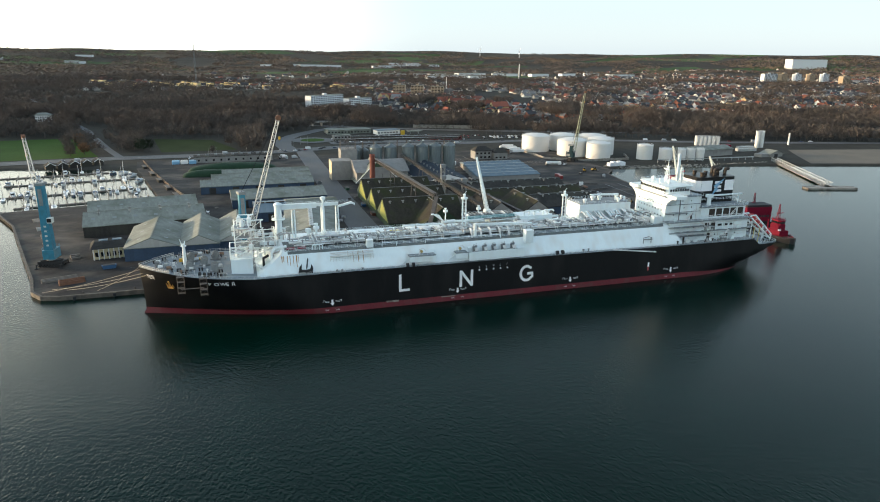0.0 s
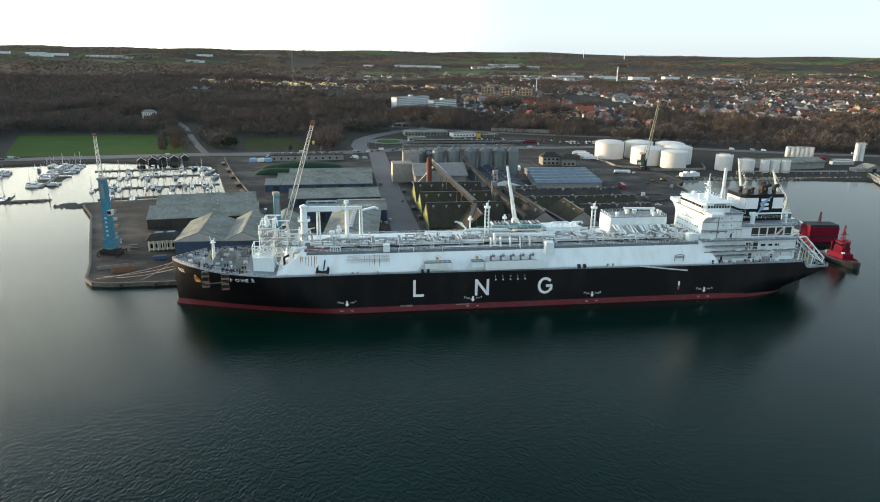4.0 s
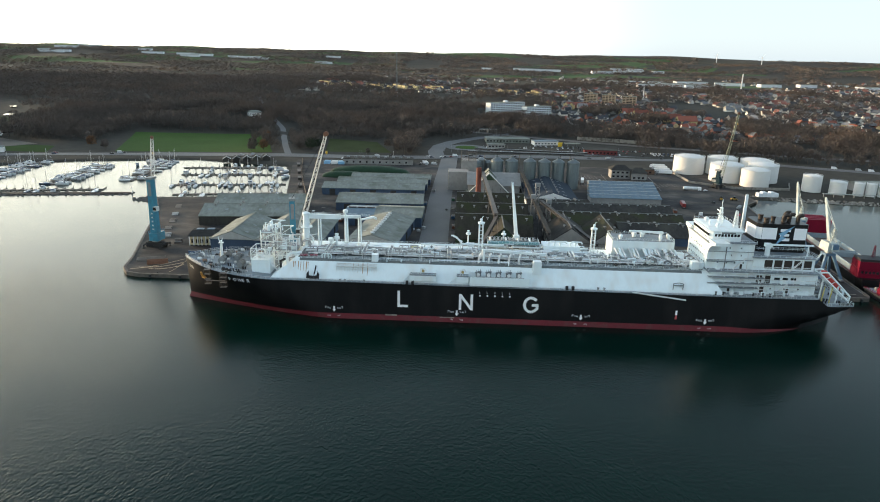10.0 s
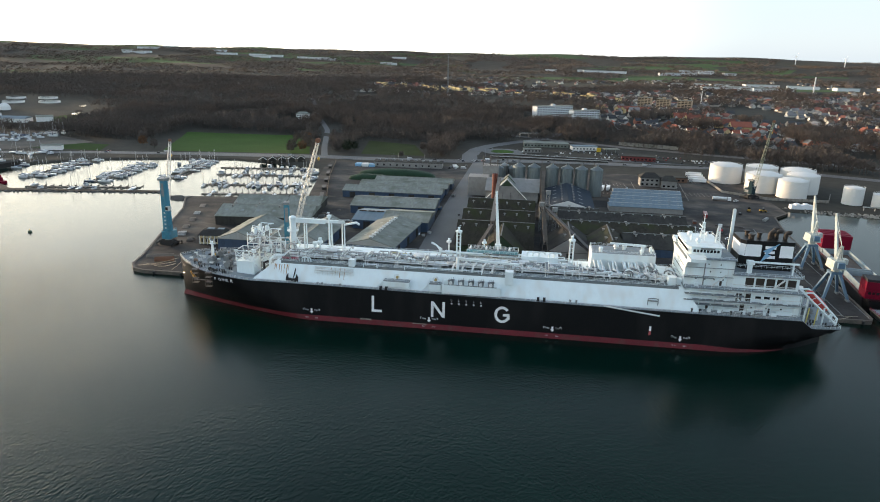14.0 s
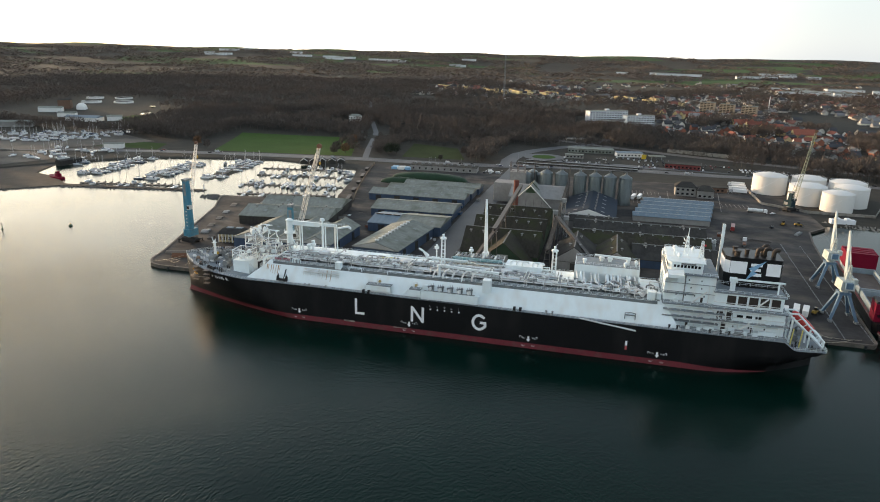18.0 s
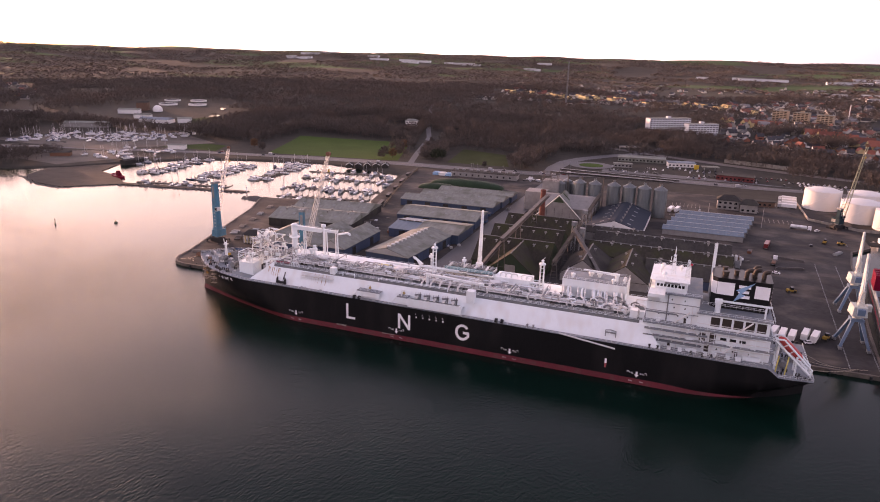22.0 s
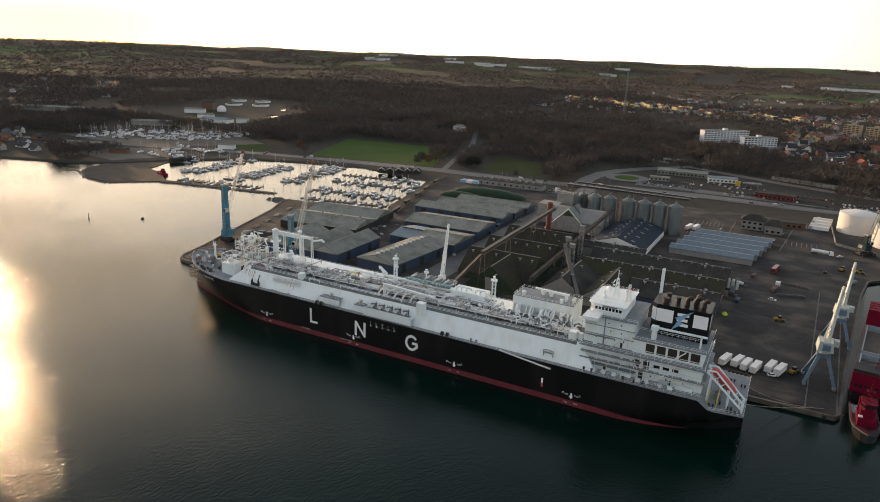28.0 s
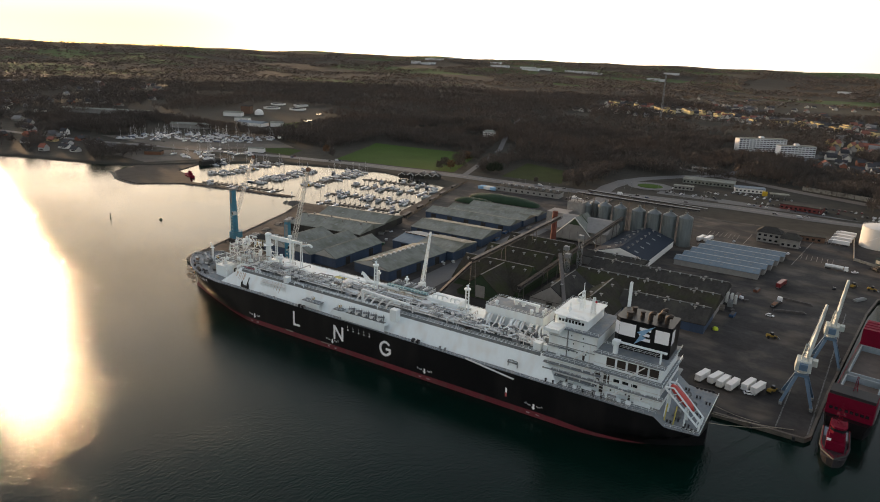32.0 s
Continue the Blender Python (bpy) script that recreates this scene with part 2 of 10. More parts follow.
# ---- materials ----
def mat(name, colour, rough=0.6, metal=0.0, var=0.18, scale=0.5, fine=6.0, bump=0.0, stain=None, stain_scale=0.15, stain_amount=0.5, island=0.0, random_ob=0.0, streak=0.0, spec=0.5, sheet=None):
    """A painted or raw surface: base colour with grain at two scales, and stains of another colour."""
    m = bpy.data.materials.new(name)
    m.use_nodes = True
    nt = m.node_tree
    bs = nt.nodes["Principled BSDF"]
    N = nt.nodes.new
    geo = N("ShaderNodeNewGeometry")
    n1, n2 = N("ShaderNodeTexNoise"), N("ShaderNodeTexNoise")
    n1.inputs["Scale"].default_value, n2.inputs["Scale"].default_value = scale, fine
    n1.inputs["Detail"].default_value, n2.inputs["Detail"].default_value = 4, 3
    vec = geo.outputs["Position"]
    if streak:
        mp = N("ShaderNodeMapping")
        mp.inputs["Scale"].default_value = (1, 1, streak)
        nt.links.new(vec, mp.inputs[0])
        vec = mp.outputs[0]
    for n in (n1, n2):
        nt.links.new(vec, n.inputs["Vector"])
    add = N("ShaderNodeMath")
    add.operation = "ADD"
    nt.links.new(n1.outputs[0], add.inputs[0])
    nt.links.new(n2.outputs[0], add.inputs[1])
    src = add.outputs[0]
    hsv = N("ShaderNodeHueSaturation")
    mr = N("ShaderNodeMapRange")
    mr.inputs[1].default_value, mr.inputs[2].default_value = 0.6, 1.4
    mr.inputs[3].default_value, mr.inputs[4].default_value = 1 - var, 1 + var
    nt.links.new(src, mr.inputs[0])
    val = mr.outputs[0]
    for amount, node, sock in ((island, geo, "Random Per Island"), (random_ob, None, "Random")):
        if amount:
            if node is None:
                node = N("ShaderNodeObjectInfo")
            m2 = N("ShaderNodeMapRange")
            m2.inputs[3].default_value, m2.inputs[4].default_value = 1 - amount, 1 + amount
            nt.links.new(node.outputs[sock], m2.inputs[0])
            mul = N("ShaderNodeMath")
            mul.operation = "MULTIPLY"
            nt.links.new(val, mul.inputs[0])
            nt.links.new(m2.outputs[0], mul.inputs[1])
            val = mul.outputs[0]
    if sheet:                                           # single roof sheets of slightly different age
        tc, dv, fl, wn, m3, mul = N("ShaderNodeTexCoord"), N("ShaderNodeVectorMath"), N("ShaderNodeVectorMath"), N("ShaderNodeTexWhiteNoise"), N("ShaderNodeMapRange"), N("ShaderNodeMath")
        dv.operation, fl.operation, mul.operation = "MULTIPLY", "FLOOR", "MULTIPLY"
        dv.inputs[1].default_value = (1 / sheet[0], 1 / sheet[1], 0)
        nt.links.new(tc.outputs["Object"], dv.inputs[0])
        nt.links.new(dv.outputs[0], fl.inputs[0])
        nt.links.new(fl.outputs[0], wn.inputs[0])
        nt.links.new(wn.outputs[0], m3.inputs[0])
        m3.inputs[3].default_value, m3.inputs[4].default_value = 1 - sheet[2], 1 + sheet[2]
        nt.links.new(val, mul.inputs[0])
        nt.links.new(m3.outputs[0], mul.inputs[1])
        val = mul.outputs[0]
    nt.links.new(val, hsv.inputs["Value"])
    hsv.inputs["Color"].default_value = (*colour, 1)
    out = hsv.outputs[0]
    if stain:
        n3 = N("ShaderNodeTexNoise")
        n3.inputs["Scale"].default_value, n3.inputs["Detail"].default_value = stain_scale, 6
        nt.links.new(vec, n3.inputs["Vector"])
        rp = N("ShaderNodeMapRange")
        rp.inputs[1].default_value, rp.inputs[2].default_value, rp.inputs[4].default_value = 0.48, 0.68, stain_amount
        nt.links.new(n3.outputs[0], rp.inputs[0])
        mx = N("ShaderNodeMix")
        mx.data_type = "RGBA"
        nt.links.new(rp.outputs[0], mx.inputs["Factor"])
        nt.links.new(out, mx.inputs["A"])
        mx.inputs["B"].default_value = (*stain, 1)
        out = mx.outputs["Result"]
    nt.links.new(out, bs.inputs["Base Color"])
    bs.inputs["Roughness"].default_value, bs.inputs["Metallic"].default_value = rough, metal
    bs.inputs["Specular IOR Level"].default_value = spec
    if bump:
        bp = N("ShaderNodeBump")
        bp.inputs["Strength"].default_value, bp.inputs["Distance"].default_value = bump, 0.3
        nt.links.new(src, bp.inputs["Height"])
        nt.links.new(bp.outputs[0], bs.inputs["Normal"])
    return m


def water_material():
    m = mat("sea_water", (0.0006, 0.0102, 0.0072), rough=0.1, var=0.25, scale=0.01, fine=0.05)
    nt = m.node_tree
    bs = nt.nodes["Principled BSDF"]
    bs.inputs["IOR"].default_value = 1.33
    bs.inputs["Specular IOR Level"].default_value = 0.18
    N = nt.nodes.new
    geo = N("ShaderNodeNewGeometry")
    h = None
    for sc, amp, stretch in ((0.4, 0.34, 2.0), (0.8, 0.5, 2.0), (2.2, 0.1, 1.3)):
        mp = N("ShaderNodeMapping")
        mp.inputs["Scale"].default_value, mp.inputs["Rotation"].default_value = (stretch, 1, 1), (0, 0, 0.35)
        nz = N("ShaderNodeTexNoise")
        nz.inputs["Scale"].default_value, nz.inputs["Detail"].default_value = sc, 2.2
        nt.links.new(geo.outputs["Position"], mp.inputs[0])
        nt.links.new(mp.outputs[0], nz.inputs["Vector"])
        mu = N("ShaderNodeMath")
        mu.operation = "MULTIPLY_ADD"
        mu.inputs[1].default_value = amp
        nt.links.new(nz.outputs[0], mu.inputs[0])
        if h is not None:
            nt.links.new(h, mu.inputs[2])
        else:
            mu.inputs[2].default_value = 0
        h = mu.outputs[0]
    # open water to the west is ruffled by the wind, the lee of the ship lies calmer, with drifting cat's-paws
    sep, lee, paw, pz, wind = N("ShaderNodeSeparateXYZ"), N("ShaderNodeMapRange"), N("ShaderNodeMapRange"), N("ShaderNodeTexNoise"), N("ShaderNodeMath")
    nt.links.new(geo.outputs["Position"], sep.inputs[0])
    nt.links.new(sep.outputs[0], lee.inputs[0])
    lee.inputs[1].default_value, lee.inputs[2].default_value, lee.inputs[3].default_value, lee.inputs[4].default_value = -140, 75, 1.3, 0.5
    pz.inputs["Scale"].default_value, pz.inputs["Detail"].default_value, pz.inputs["Distortion"].default_value = 0.012, 3, 0.8
    nt.links.new(geo.outputs["Position"], pz.inputs["Vector"])
    nt.links.new(pz.outputs[0], paw.inputs[0])
    paw.inputs[1].default_value, paw.inputs[2].default_value, paw.inputs[3].default_value, paw.inputs[4].default_value = 0.35, 0.65, 0.5, 0.8
    wind.operation = "MULTIPLY"
    nt.links.new(lee.outputs[0], wind.inputs[0])
    nt.links.new(paw.outputs[0], wind.inputs[1])
    shelter, still = N("ShaderNodeMapRange"), N("ShaderNodeMath")       # inside the harbour the water lies still
    nt.links.new(sep.outputs[1], shelter.inputs[0])
    shelter.inputs[1].default_value, shelter.inputs[2].default_value, shelter.inputs[3].default_value, shelter.inputs[4].default_value = -20, 110, 1.0, 0.3
    still.operation = "MULTIPLY"
    nt.links.new(wind.outputs[0], still.inputs[0])
    nt.links.new(shelter.outputs[0], still.inputs[1])
    bp = N("ShaderNodeBump")
    bp.inputs["Distance"].default_value = 0.5
    nt.links.new(still.outputs[0], bp.inputs["Strength"])
    nt.links.new(h, bp.inputs["Height"])
    nt.links.new(bp.outputs[0], bs.inputs["Normal"])
    return m


M_WATER = water_material()
M_ASPHALT = mat("yard_asphalt", (0.034, 0.032, 0.031), 0.9, var=0.35, scale=0.03, fine=0.6, stain=(0.105, 0.087, 0.07), stain_scale=0.045, stain_amount=0.8, spec=0.2)


def wheel_tracks(m):
    """Long dark tyre tracks and pale dusty lanes along the quay."""
    nt = m.node_tree
    N = nt.nodes.new
    bs = nt.nodes["Principled BSDF"]
    base = bs.inputs["Base Color"].links[0].from_socket
    geo = N("ShaderNodeNewGeometry")
    for turn, sc, lo, hi, v0, v1 in ((0.35, (0.02, 0.05, 1), 0.5, 0.72, 1.0, 0.72), (1.3, (0.014, 0.03, 1), 0.5, 0.7, 1.0, 1.5), (0.9, (0.03, 0.06, 1), 0.52, 0.66, 1.0, 0.75)):
        mp, nz, mr, hs = N("ShaderNodeMapping"), N("ShaderNodeTexNoise"), N("ShaderNodeMapRange"), N("ShaderNodeHueSaturation")
        mp.inputs["Rotation"].default_value, mp.inputs["Scale"].default_value = (0, 0, turn), sc
        nz.inputs["Scale"].default_value, nz.inputs["Detail"].default_value, nz.inputs["Distortion"].default_value = 1.0, 6, 2.2
        mr.inputs[1].default_value, mr.inputs[2].default_value, mr.inputs[3].default_value, mr.inputs[4].default_value = lo, hi, v0, v1
        nt.links.new(geo.outputs["Position"], mp.inputs[0])
        nt.links.new(mp.outputs[0], nz.inputs["Vector"])
        nt.links.new(nz.outputs[0], mr.inputs[0])
        nt.links.new(base, hs.inputs["Color"])
        nt.links.new(mr.outputs[0], hs.inputs["Value"])
        base = hs.outputs[0]
    nt.links.new(base, bs.inputs["Base Color"])


wheel_tracks(M_ASPHALT)
M_QUAYEDGE = mat("dark_quay_edge", (0.085, 0.072, 0.06), 0.85, var=0.3, scale=0.3, fine=3.0, stain=(0.16, 0.13, 0.1), stain_scale=0.4, stain_amount=0.7)
# soot of the funnel pipes, and the dark of doorways
M_SOOTSHADE = mat("soot_and_shade_steel", (0.035, 0.026, 0.02), 0.6, metal=0.3, var=0.3, scale=0.6)
M_TRUNKDECK = mat("dark_grey_trunk_deck", (0.10, 0.115, 0.115), 0.7, var=0.25, scale=0.3, fine=2.0, stain=(0.2, 0.19, 0.17), stain_scale=0.4, stain_amount=0.6)
M_ROAD = mat("road_asphalt", (0.07, 0.07, 0.072), 0.7, spec=0.45, var=0.2, scale=0.05, fine=1.0)
M_CONCRETE = mat("quay_concrete", (0.24, 0.22, 0.19), 0.85, var=0.25, scale=0.3, fine=3.0, stain=(0.07, 0.055, 0.045), stain_scale=0.25, stain_amount=0.8)


def land_material():
    """Open land: a patchwork of winter fields, ploughland and rough ground."""
    m = mat("winter_land", (0.044, 0.041, 0.034), 0.95, spec=0.1, var=0.3, scale=0.01, fine=0.12)
    nt = m.node_tree
    N = nt.nodes.new
    geo, vo, rp, mx, nz, mr = N("ShaderNodeNewGeometry"), N("ShaderNodeTexVoronoi"), N("ShaderNodeValToRGB"), N("ShaderNodeMix"), N("ShaderNodeTexNoise"), N("ShaderNodeMapRange")
    mp = N("ShaderNodeMapping")
    mp.inputs["Scale"].default_value, mp.inputs["Rotation"].default_value = (0.0022, 0.0045, 0.0), (0, 0, 0.3)
    nt.links.new(geo.outputs["Position"], mp.inputs[0])
    nt.links.new(mp.outputs[0], vo.inputs["Vector"])
    vo.inputs["Scale"].default_value = 1.0
    sx = N("ShaderNodeSeparateColor")
    nt.links.new(vo.outputs["Color"], sx.inputs[0])
    nt.links.new(sx.outputs[0], rp.inputs[0])
    cr = rp.color_ramp
    cr.interpolation = "CONSTANT"
    cr.elements[0].color = (0.05, 0.042, 0.032, 1)
    cr.elements[1].position, cr.elements[1].color = 0.45, (0.045, 0.075, 0.025, 1)
    for pos, c in ((0.56, (0.05, 0.043, 0.034, 1)), (0.78, (0.065, 0.10, 0.035, 1)), (0.9, (0.06, 0.052, 0.036, 1))):
        el = cr.elements.new(pos)
        el.color = c
    nz.inputs["Scale"].default_value = 0.02
    nt.links.new(geo.outputs["Position"], nz.inputs["Vector"])
    nt.links.new(nz.outputs[0], mr.inputs[0])
    mr.inputs[3].default_value, mr.inputs[4].default_value = 0.6, 1.3
    hs = N("ShaderNodeHueSaturation")
    nt.links.new(rp.outputs[0], hs.inputs["Color"])
    nt.links.new(mr.outputs[0], hs.inputs["Value"])
    bs = nt.nodes["Principled BSDF"]
    near = bs.inputs["Base Color"].links[0].from_socket
    ln, dist = N("ShaderNodeVectorMath"), N("ShaderNodeMapRange")
    ln.operation = "LENGTH"
    nt.links.new(geo.outputs["Position"], ln.inputs[0])
    nt.links.new(ln.outputs["Value"], dist.inputs[0])
    dist.inputs[1].default_value, dist.inputs[2].default_value = 1500, 1900
    mx.data_type = "RGBA"
    nt.links.new(dist.outputs[0], mx.inputs["Factor"])
    nt.links.new(near, mx.inputs["A"])
    nt.links.new(hs.outputs[0], mx.inputs["B"])
    nt.links.new(mx.outputs["Result"], bs.inputs["Base Color"])
    return m


M_LAND = land_material()
M_GRASS = mat("playing_field_grass", (0.037, 0.076, 0.011), 0.95, spec=0.1, var=0.2, scale=0.03, fine=0.4)
M_FARWOOD = mat("far_wood_brown", (0.11, 0.085, 0.068), 0.95, var=0.35, scale=0.006, fine=0.05, island=0.25, stain=(0.19, 0.135, 0.09), stain_scale=0.004, stain_amount=0.8)
M_TWIG = mat("bare_winter_twigs", (0.09, 0.077, 0.068), 0.95, var=0.3, scale=0.015, fine=0.3, island=0.25, spec=0.1, stain=(0.12, 0.09, 0.072), stain_scale=0.009, stain_amount=0.8)
M_BARK = mat("bark", (0.06, 0.05, 0.042), 0.95)
M_BLACKHULL = mat("black_hull_paint", (0.0055, 0.0055, 0.0062), 0.36, var=0.3, scale=0.08, fine=1.0, stain=(0.022, 0.02, 0.019), stain_scale=0.12, stain_amount=0.4, streak=0.35, spec=0.28)
M_REDHULL = mat("red_antifouling", (0.125, 0.012, 0.02), 0.6, var=0.25, scale=0.1, fine=1.2, stain=(0.1, 0.04, 0.038), stain_scale=0.3, stain_amount=0.6)
M_SHIPWHITE = mat("ship_white_paint", (0.72, 0.79, 0.80), 0.45, var=0.05, scale=0.1, fine=1.0, stain=(0.62, 0.6, 0.55), stain_scale=0.25, stain_amount=0.45, streak=0.3)
M_PIPE = mat("pipe_pale_grey", (0.66, 0.67, 0.66), 0.5, var=0.12, scale=0.4, fine=2.0, stain=(0.42, 0.36, 0.3), stain_scale=0.5, stain_amount=0.4)
M_PIPEGREY = mat("dulled_pipe_paint", (0.36, 0.37, 0.36), 0.55, var=0.2, scale=0.5, fine=2.0, stain=(0.25, 0.2, 0.16), stain_scale=0.5, stain_amount=0.5)
M_GREYSTEEL = mat("grey_gear", (0.20, 0.21, 0.21), 0.6, metal=0.2, var=0.3, scale=0.4, fine=2.0)
M_DARK = mat("black_rubber", (0.012, 0.012, 0.013), 0.7)
M_DECK = mat("grey_deck_paint", (0.17, 0.2, 0.22), 0.65, var=0.2, scale=0.15, fine=1.5, stain=(0.3, 0.27, 0.23), stain_scale=0.3)
M_LETTER = mat("letter_white", (0.8, 0.8, 0.8), 0.5, var=0.05)
M_RUST = mat("rust_brown", (0.17, 0.08, 0.045), 0.85, var=0.3, scale=1.0, fine=5.0)
M_GLASSDARK = mat("dark_window_glass", (0.012, 0.014, 0.016), 0.08, var=0.05)
M_TEAL = mat("crane_teal_paint", (0.03, 0.175, 0.255), 0.45, var=0.15, scale=0.5, stain=(0.02, 0.1, 0.14), stain_scale=0.4)
M_CRANEDARK = mat("dark_crane_paint", (0.014, 0.034, 0.042), 0.8, spec=0.15, var=0.15)
M_CRANEOLIVE = mat("pale_olive_lattice", (0.3, 0.31, 0.2), 0.6, var=0.15)
M_CRANEGREY = mat("crane_lattice_grey", (0.5, 0.5, 0.47), 0.5, var=0.15)
M_CRANEWHITE = mat("crane_pale_paint", (0.4, 0.45, 0.43), 0.5, var=0.12, stain=(0.3, 0.26, 0.2), stain_scale=0.4)
M_CRANEBLUE = mat("crane_blue_leg", (0.075, 0.14, 0.21), 0.5, var=0.15)
M_ROOFGREY = mat("fibre_cement_roof", (0.2, 0.21, 0.185), 0.9, spec=0.2, var=0.18, scale=0.12, fine=1.5, stain=(0.115, 0.122, 0.095), stain_scale=0.1, stain_amount=0.75, sheet=(3.2, 1.2, 0.1))
M_ROOFMOSS = mat("mossy_old_roof", (0.04, 0.036, 0.028), 0.95, spec=0.15, var=0.3, scale=0.1, fine=1.0, stain=(0.038, 0.044, 0.018), stain_scale=0.1, stain_amount=0.8, sheet=(2.4, 1.2, 0.14))
M_ROOFDARK = mat("dark_felt_roof", (0.042, 0.04, 0.037), 0.9, spec=0.12, var=0.25, scale=0.1, fine=1.2, stain=(0.065, 0.062, 0.05), stain_scale=0.1, stain_amount=0.7, sheet=(2.4, 1.2, 0.14))
M_ROOFBLUE = mat("blue_steel_roof", (0.022, 0.032, 0.046), 0.8, var=0.1, scale=0.1, spec=0.2, sheet=(30, 1.0, 0.05))
M_RIDGE = mat("lead_grey_ridge", (0.12, 0.12, 0.115), 0.7, var=0.25)
M_ROOFPALE = mat("pale_blue_steel_roof", (0.115, 0.16, 0.195), 0.6, spec=0.25, var=0.12, scale=0.1, fine=1.0, sheet=(30, 1.0, 0.07))
M_WALLBLUE = mat("blue_steel_wall", (0.03, 0.055, 0.098), 0.6, var=0.2, scale=0.2, fine=1.5, sheet=(2.0, 2.0, 0.12))
M_WALLGREEN = mat("dark_green_gable", (0.028, 0.05, 0.02), 0.8, var=0.2)
M_WALLYELLOW = mat("yellow_green_board", (0.210, 0.216, 0.036), 0.8, var=0.15)
M_WALLGREY = mat("grey_render_wall", (0.24, 0.23, 0.215), 0.85, var=0.15, stain=(0.16, 0.15, 0.135), stain_scale=0.2)
M_WALLWHITE = mat("white_render_wall", (0.7, 0.69, 0.66), 0.8, var=0.08)
M_SILO = mat("galvanised_silo", (0.17, 0.195, 0.2), 0.45, metal=0.5, var=0.2, scale=0.3, fine=1.0, streak=0.15)
M_TANK = mat("tank_white_paint", (0.62, 0.61, 0.58), 0.5, var=0.06, scale=0.1, stain=(0.6, 0.56, 0.5), stain_scale=0.1, streak=0.2)
M_SHIPRED = mat("red_coaster_paint", (0.145, 0.002, 0.017), 0.6, spec=0.15, var=0.15, scale=0.3)
M_BRICKRED = mat("red_brown_chimney", (0.14, 0.04, 0.025), 0.8, var=0.15)
M_STEELRUST = mat("weathered_gallery_steel", (0.088, 0.08, 0.074), 0.75, metal=0.2, var=0.3, scale=0.5)
M_STONE = mat("mole_rock", (0.13, 0.12, 0.11), 0.95, var=0.3, scale=0.4, fine=2.0, bump=0.4)
M_WOOD = mat("pontoon_wood", (0.15, 0.13, 0.11), 0.9, var=0.2)
M_LOADER = mat("dusty_loader_yellow", (0.26, 0.16, 0.02), 0.75, var=0.3)
M_YELLOW = mat("machine_yellow", (0.5, 0.3, 0.02), 0.5, var=0.1)

# ---- water, ground, quays ----
solo("sea_water", Geo().add([(-4950, -4950, 0.9), (4950, -4950, 0.9), (4950, 4950, 0.9), (-4950, 4950, 0.9)], [(0, 1, 2, 3)]), M_WATER,
     "dark green rippled harbour water under a low sun", "water", kind="structure")

SHORE = [(4600, -1500), (2200, -300), (1300, 60), (900, 130), (600, 190), (478, 226), (358, 256), (252, 272), (215, 274), (190, 290), (60, 300), (-90, 300), (-150, 296),
         (-168, 310), (-186, 366), (-283, 390), (-380, 366), (-428, 345), (-474, 290), (-505, 240), (-545, 214), (-660, 178), (-900, 70), (-1400, -200), (-2600, -900), (-4500, -1800)]


def land_height(d, x, y):
    """Height of the land d metres in from the shore."""
    z = 2.2 * min(1, d / 6 + 0.15)
    far = math.hypot(x, y + 240)
    if far > 700:
        k = [(700, 0), (880, 2), (960, 6), (1150, 12), (1350, 17), (1650, 20), (2600, 21), (3200, 24), (3600, 38), (4200, 69), (4600, 92), (4800, 100), (9000, 100)]
        for (a, za), (b, zb) in zip(k, k[1:]):
            if a <= far < b:
                z += za + (zb - za) * (far - a) / (b - a)
        z += 0.010 * (far - 700) ** 0.8 * noise.noise(Vector((x / 420, y / 420, 3.1))) * 2.2
        west = max(0.0, min(1.0, (math.degrees(math.atan2(y + 240, x)) - 126) / 20))
        z += 9 * west * west * (3 - 2 * west) * max(0.0, min(1.0, (far - 2200) / 2400))
        z += 5 * noise.noise(Vector((x / 900, y / 900, 8.2))) * min(1, (far - 700) / 1500)
    return z


def shore_points(step):
    out = []
    for (ax, ay), (bx, by) in zip(SHORE, SHORE[1:]):
        n = max(1, int(math.hypot(bx - ax, by - ay) / step))
        out += [(ax + (bx - ax) * i / n, ay + (by - ay) * i / n) for i in range(n)]
    return out + [SHORE[-1]]


def ground_grid():
    near = shore_points(30)
    n, rows = len(near), 60
    v, f = [], []
    for i, (px, py) in enumerate(near):
        a = radians(-12 + 206 * i / (n - 1))
        qx, qy = 4780 * math.cos(a), 4780 * math.sin(a) - 150
        L = math.hypot(qx - px, qy - py)
        for j in range(rows):
            s = (j / (rows - 1)) ** 2.2
            x, y = px + (qx - px) * s, py + (qy - py) * s
            v.append((x, y, land_height(s * L, x, y) if j else -1.2))
    for i in range(n - 1):
        for j in range(rows - 1):
            f.append((i * rows + j, i * rows + j + 1, (i + 1) * rows + j + 1, (i + 1) * rows + j))
    return v, f


gv, gf = ground_grid()
g = Geo().add(gv, gf)
ground = solo("ground", g, M_LAND, "winter-brown coastal ground rising gently inland", "ground", kind="structure", smooth=True)
ground.data.flip_normals()
from mathutils.bvhtree import BVHTree
GROUND_TREE = BVHTree.FromPolygons([Vector(p) for p in gv], gf)


def ground_z(x, y):
    h = GROUND_TREE.ray_cast(Vector((x, y, 500)), Vector((0, 0, -1)))
    return h[0].z if h[0] is not None else 2.2


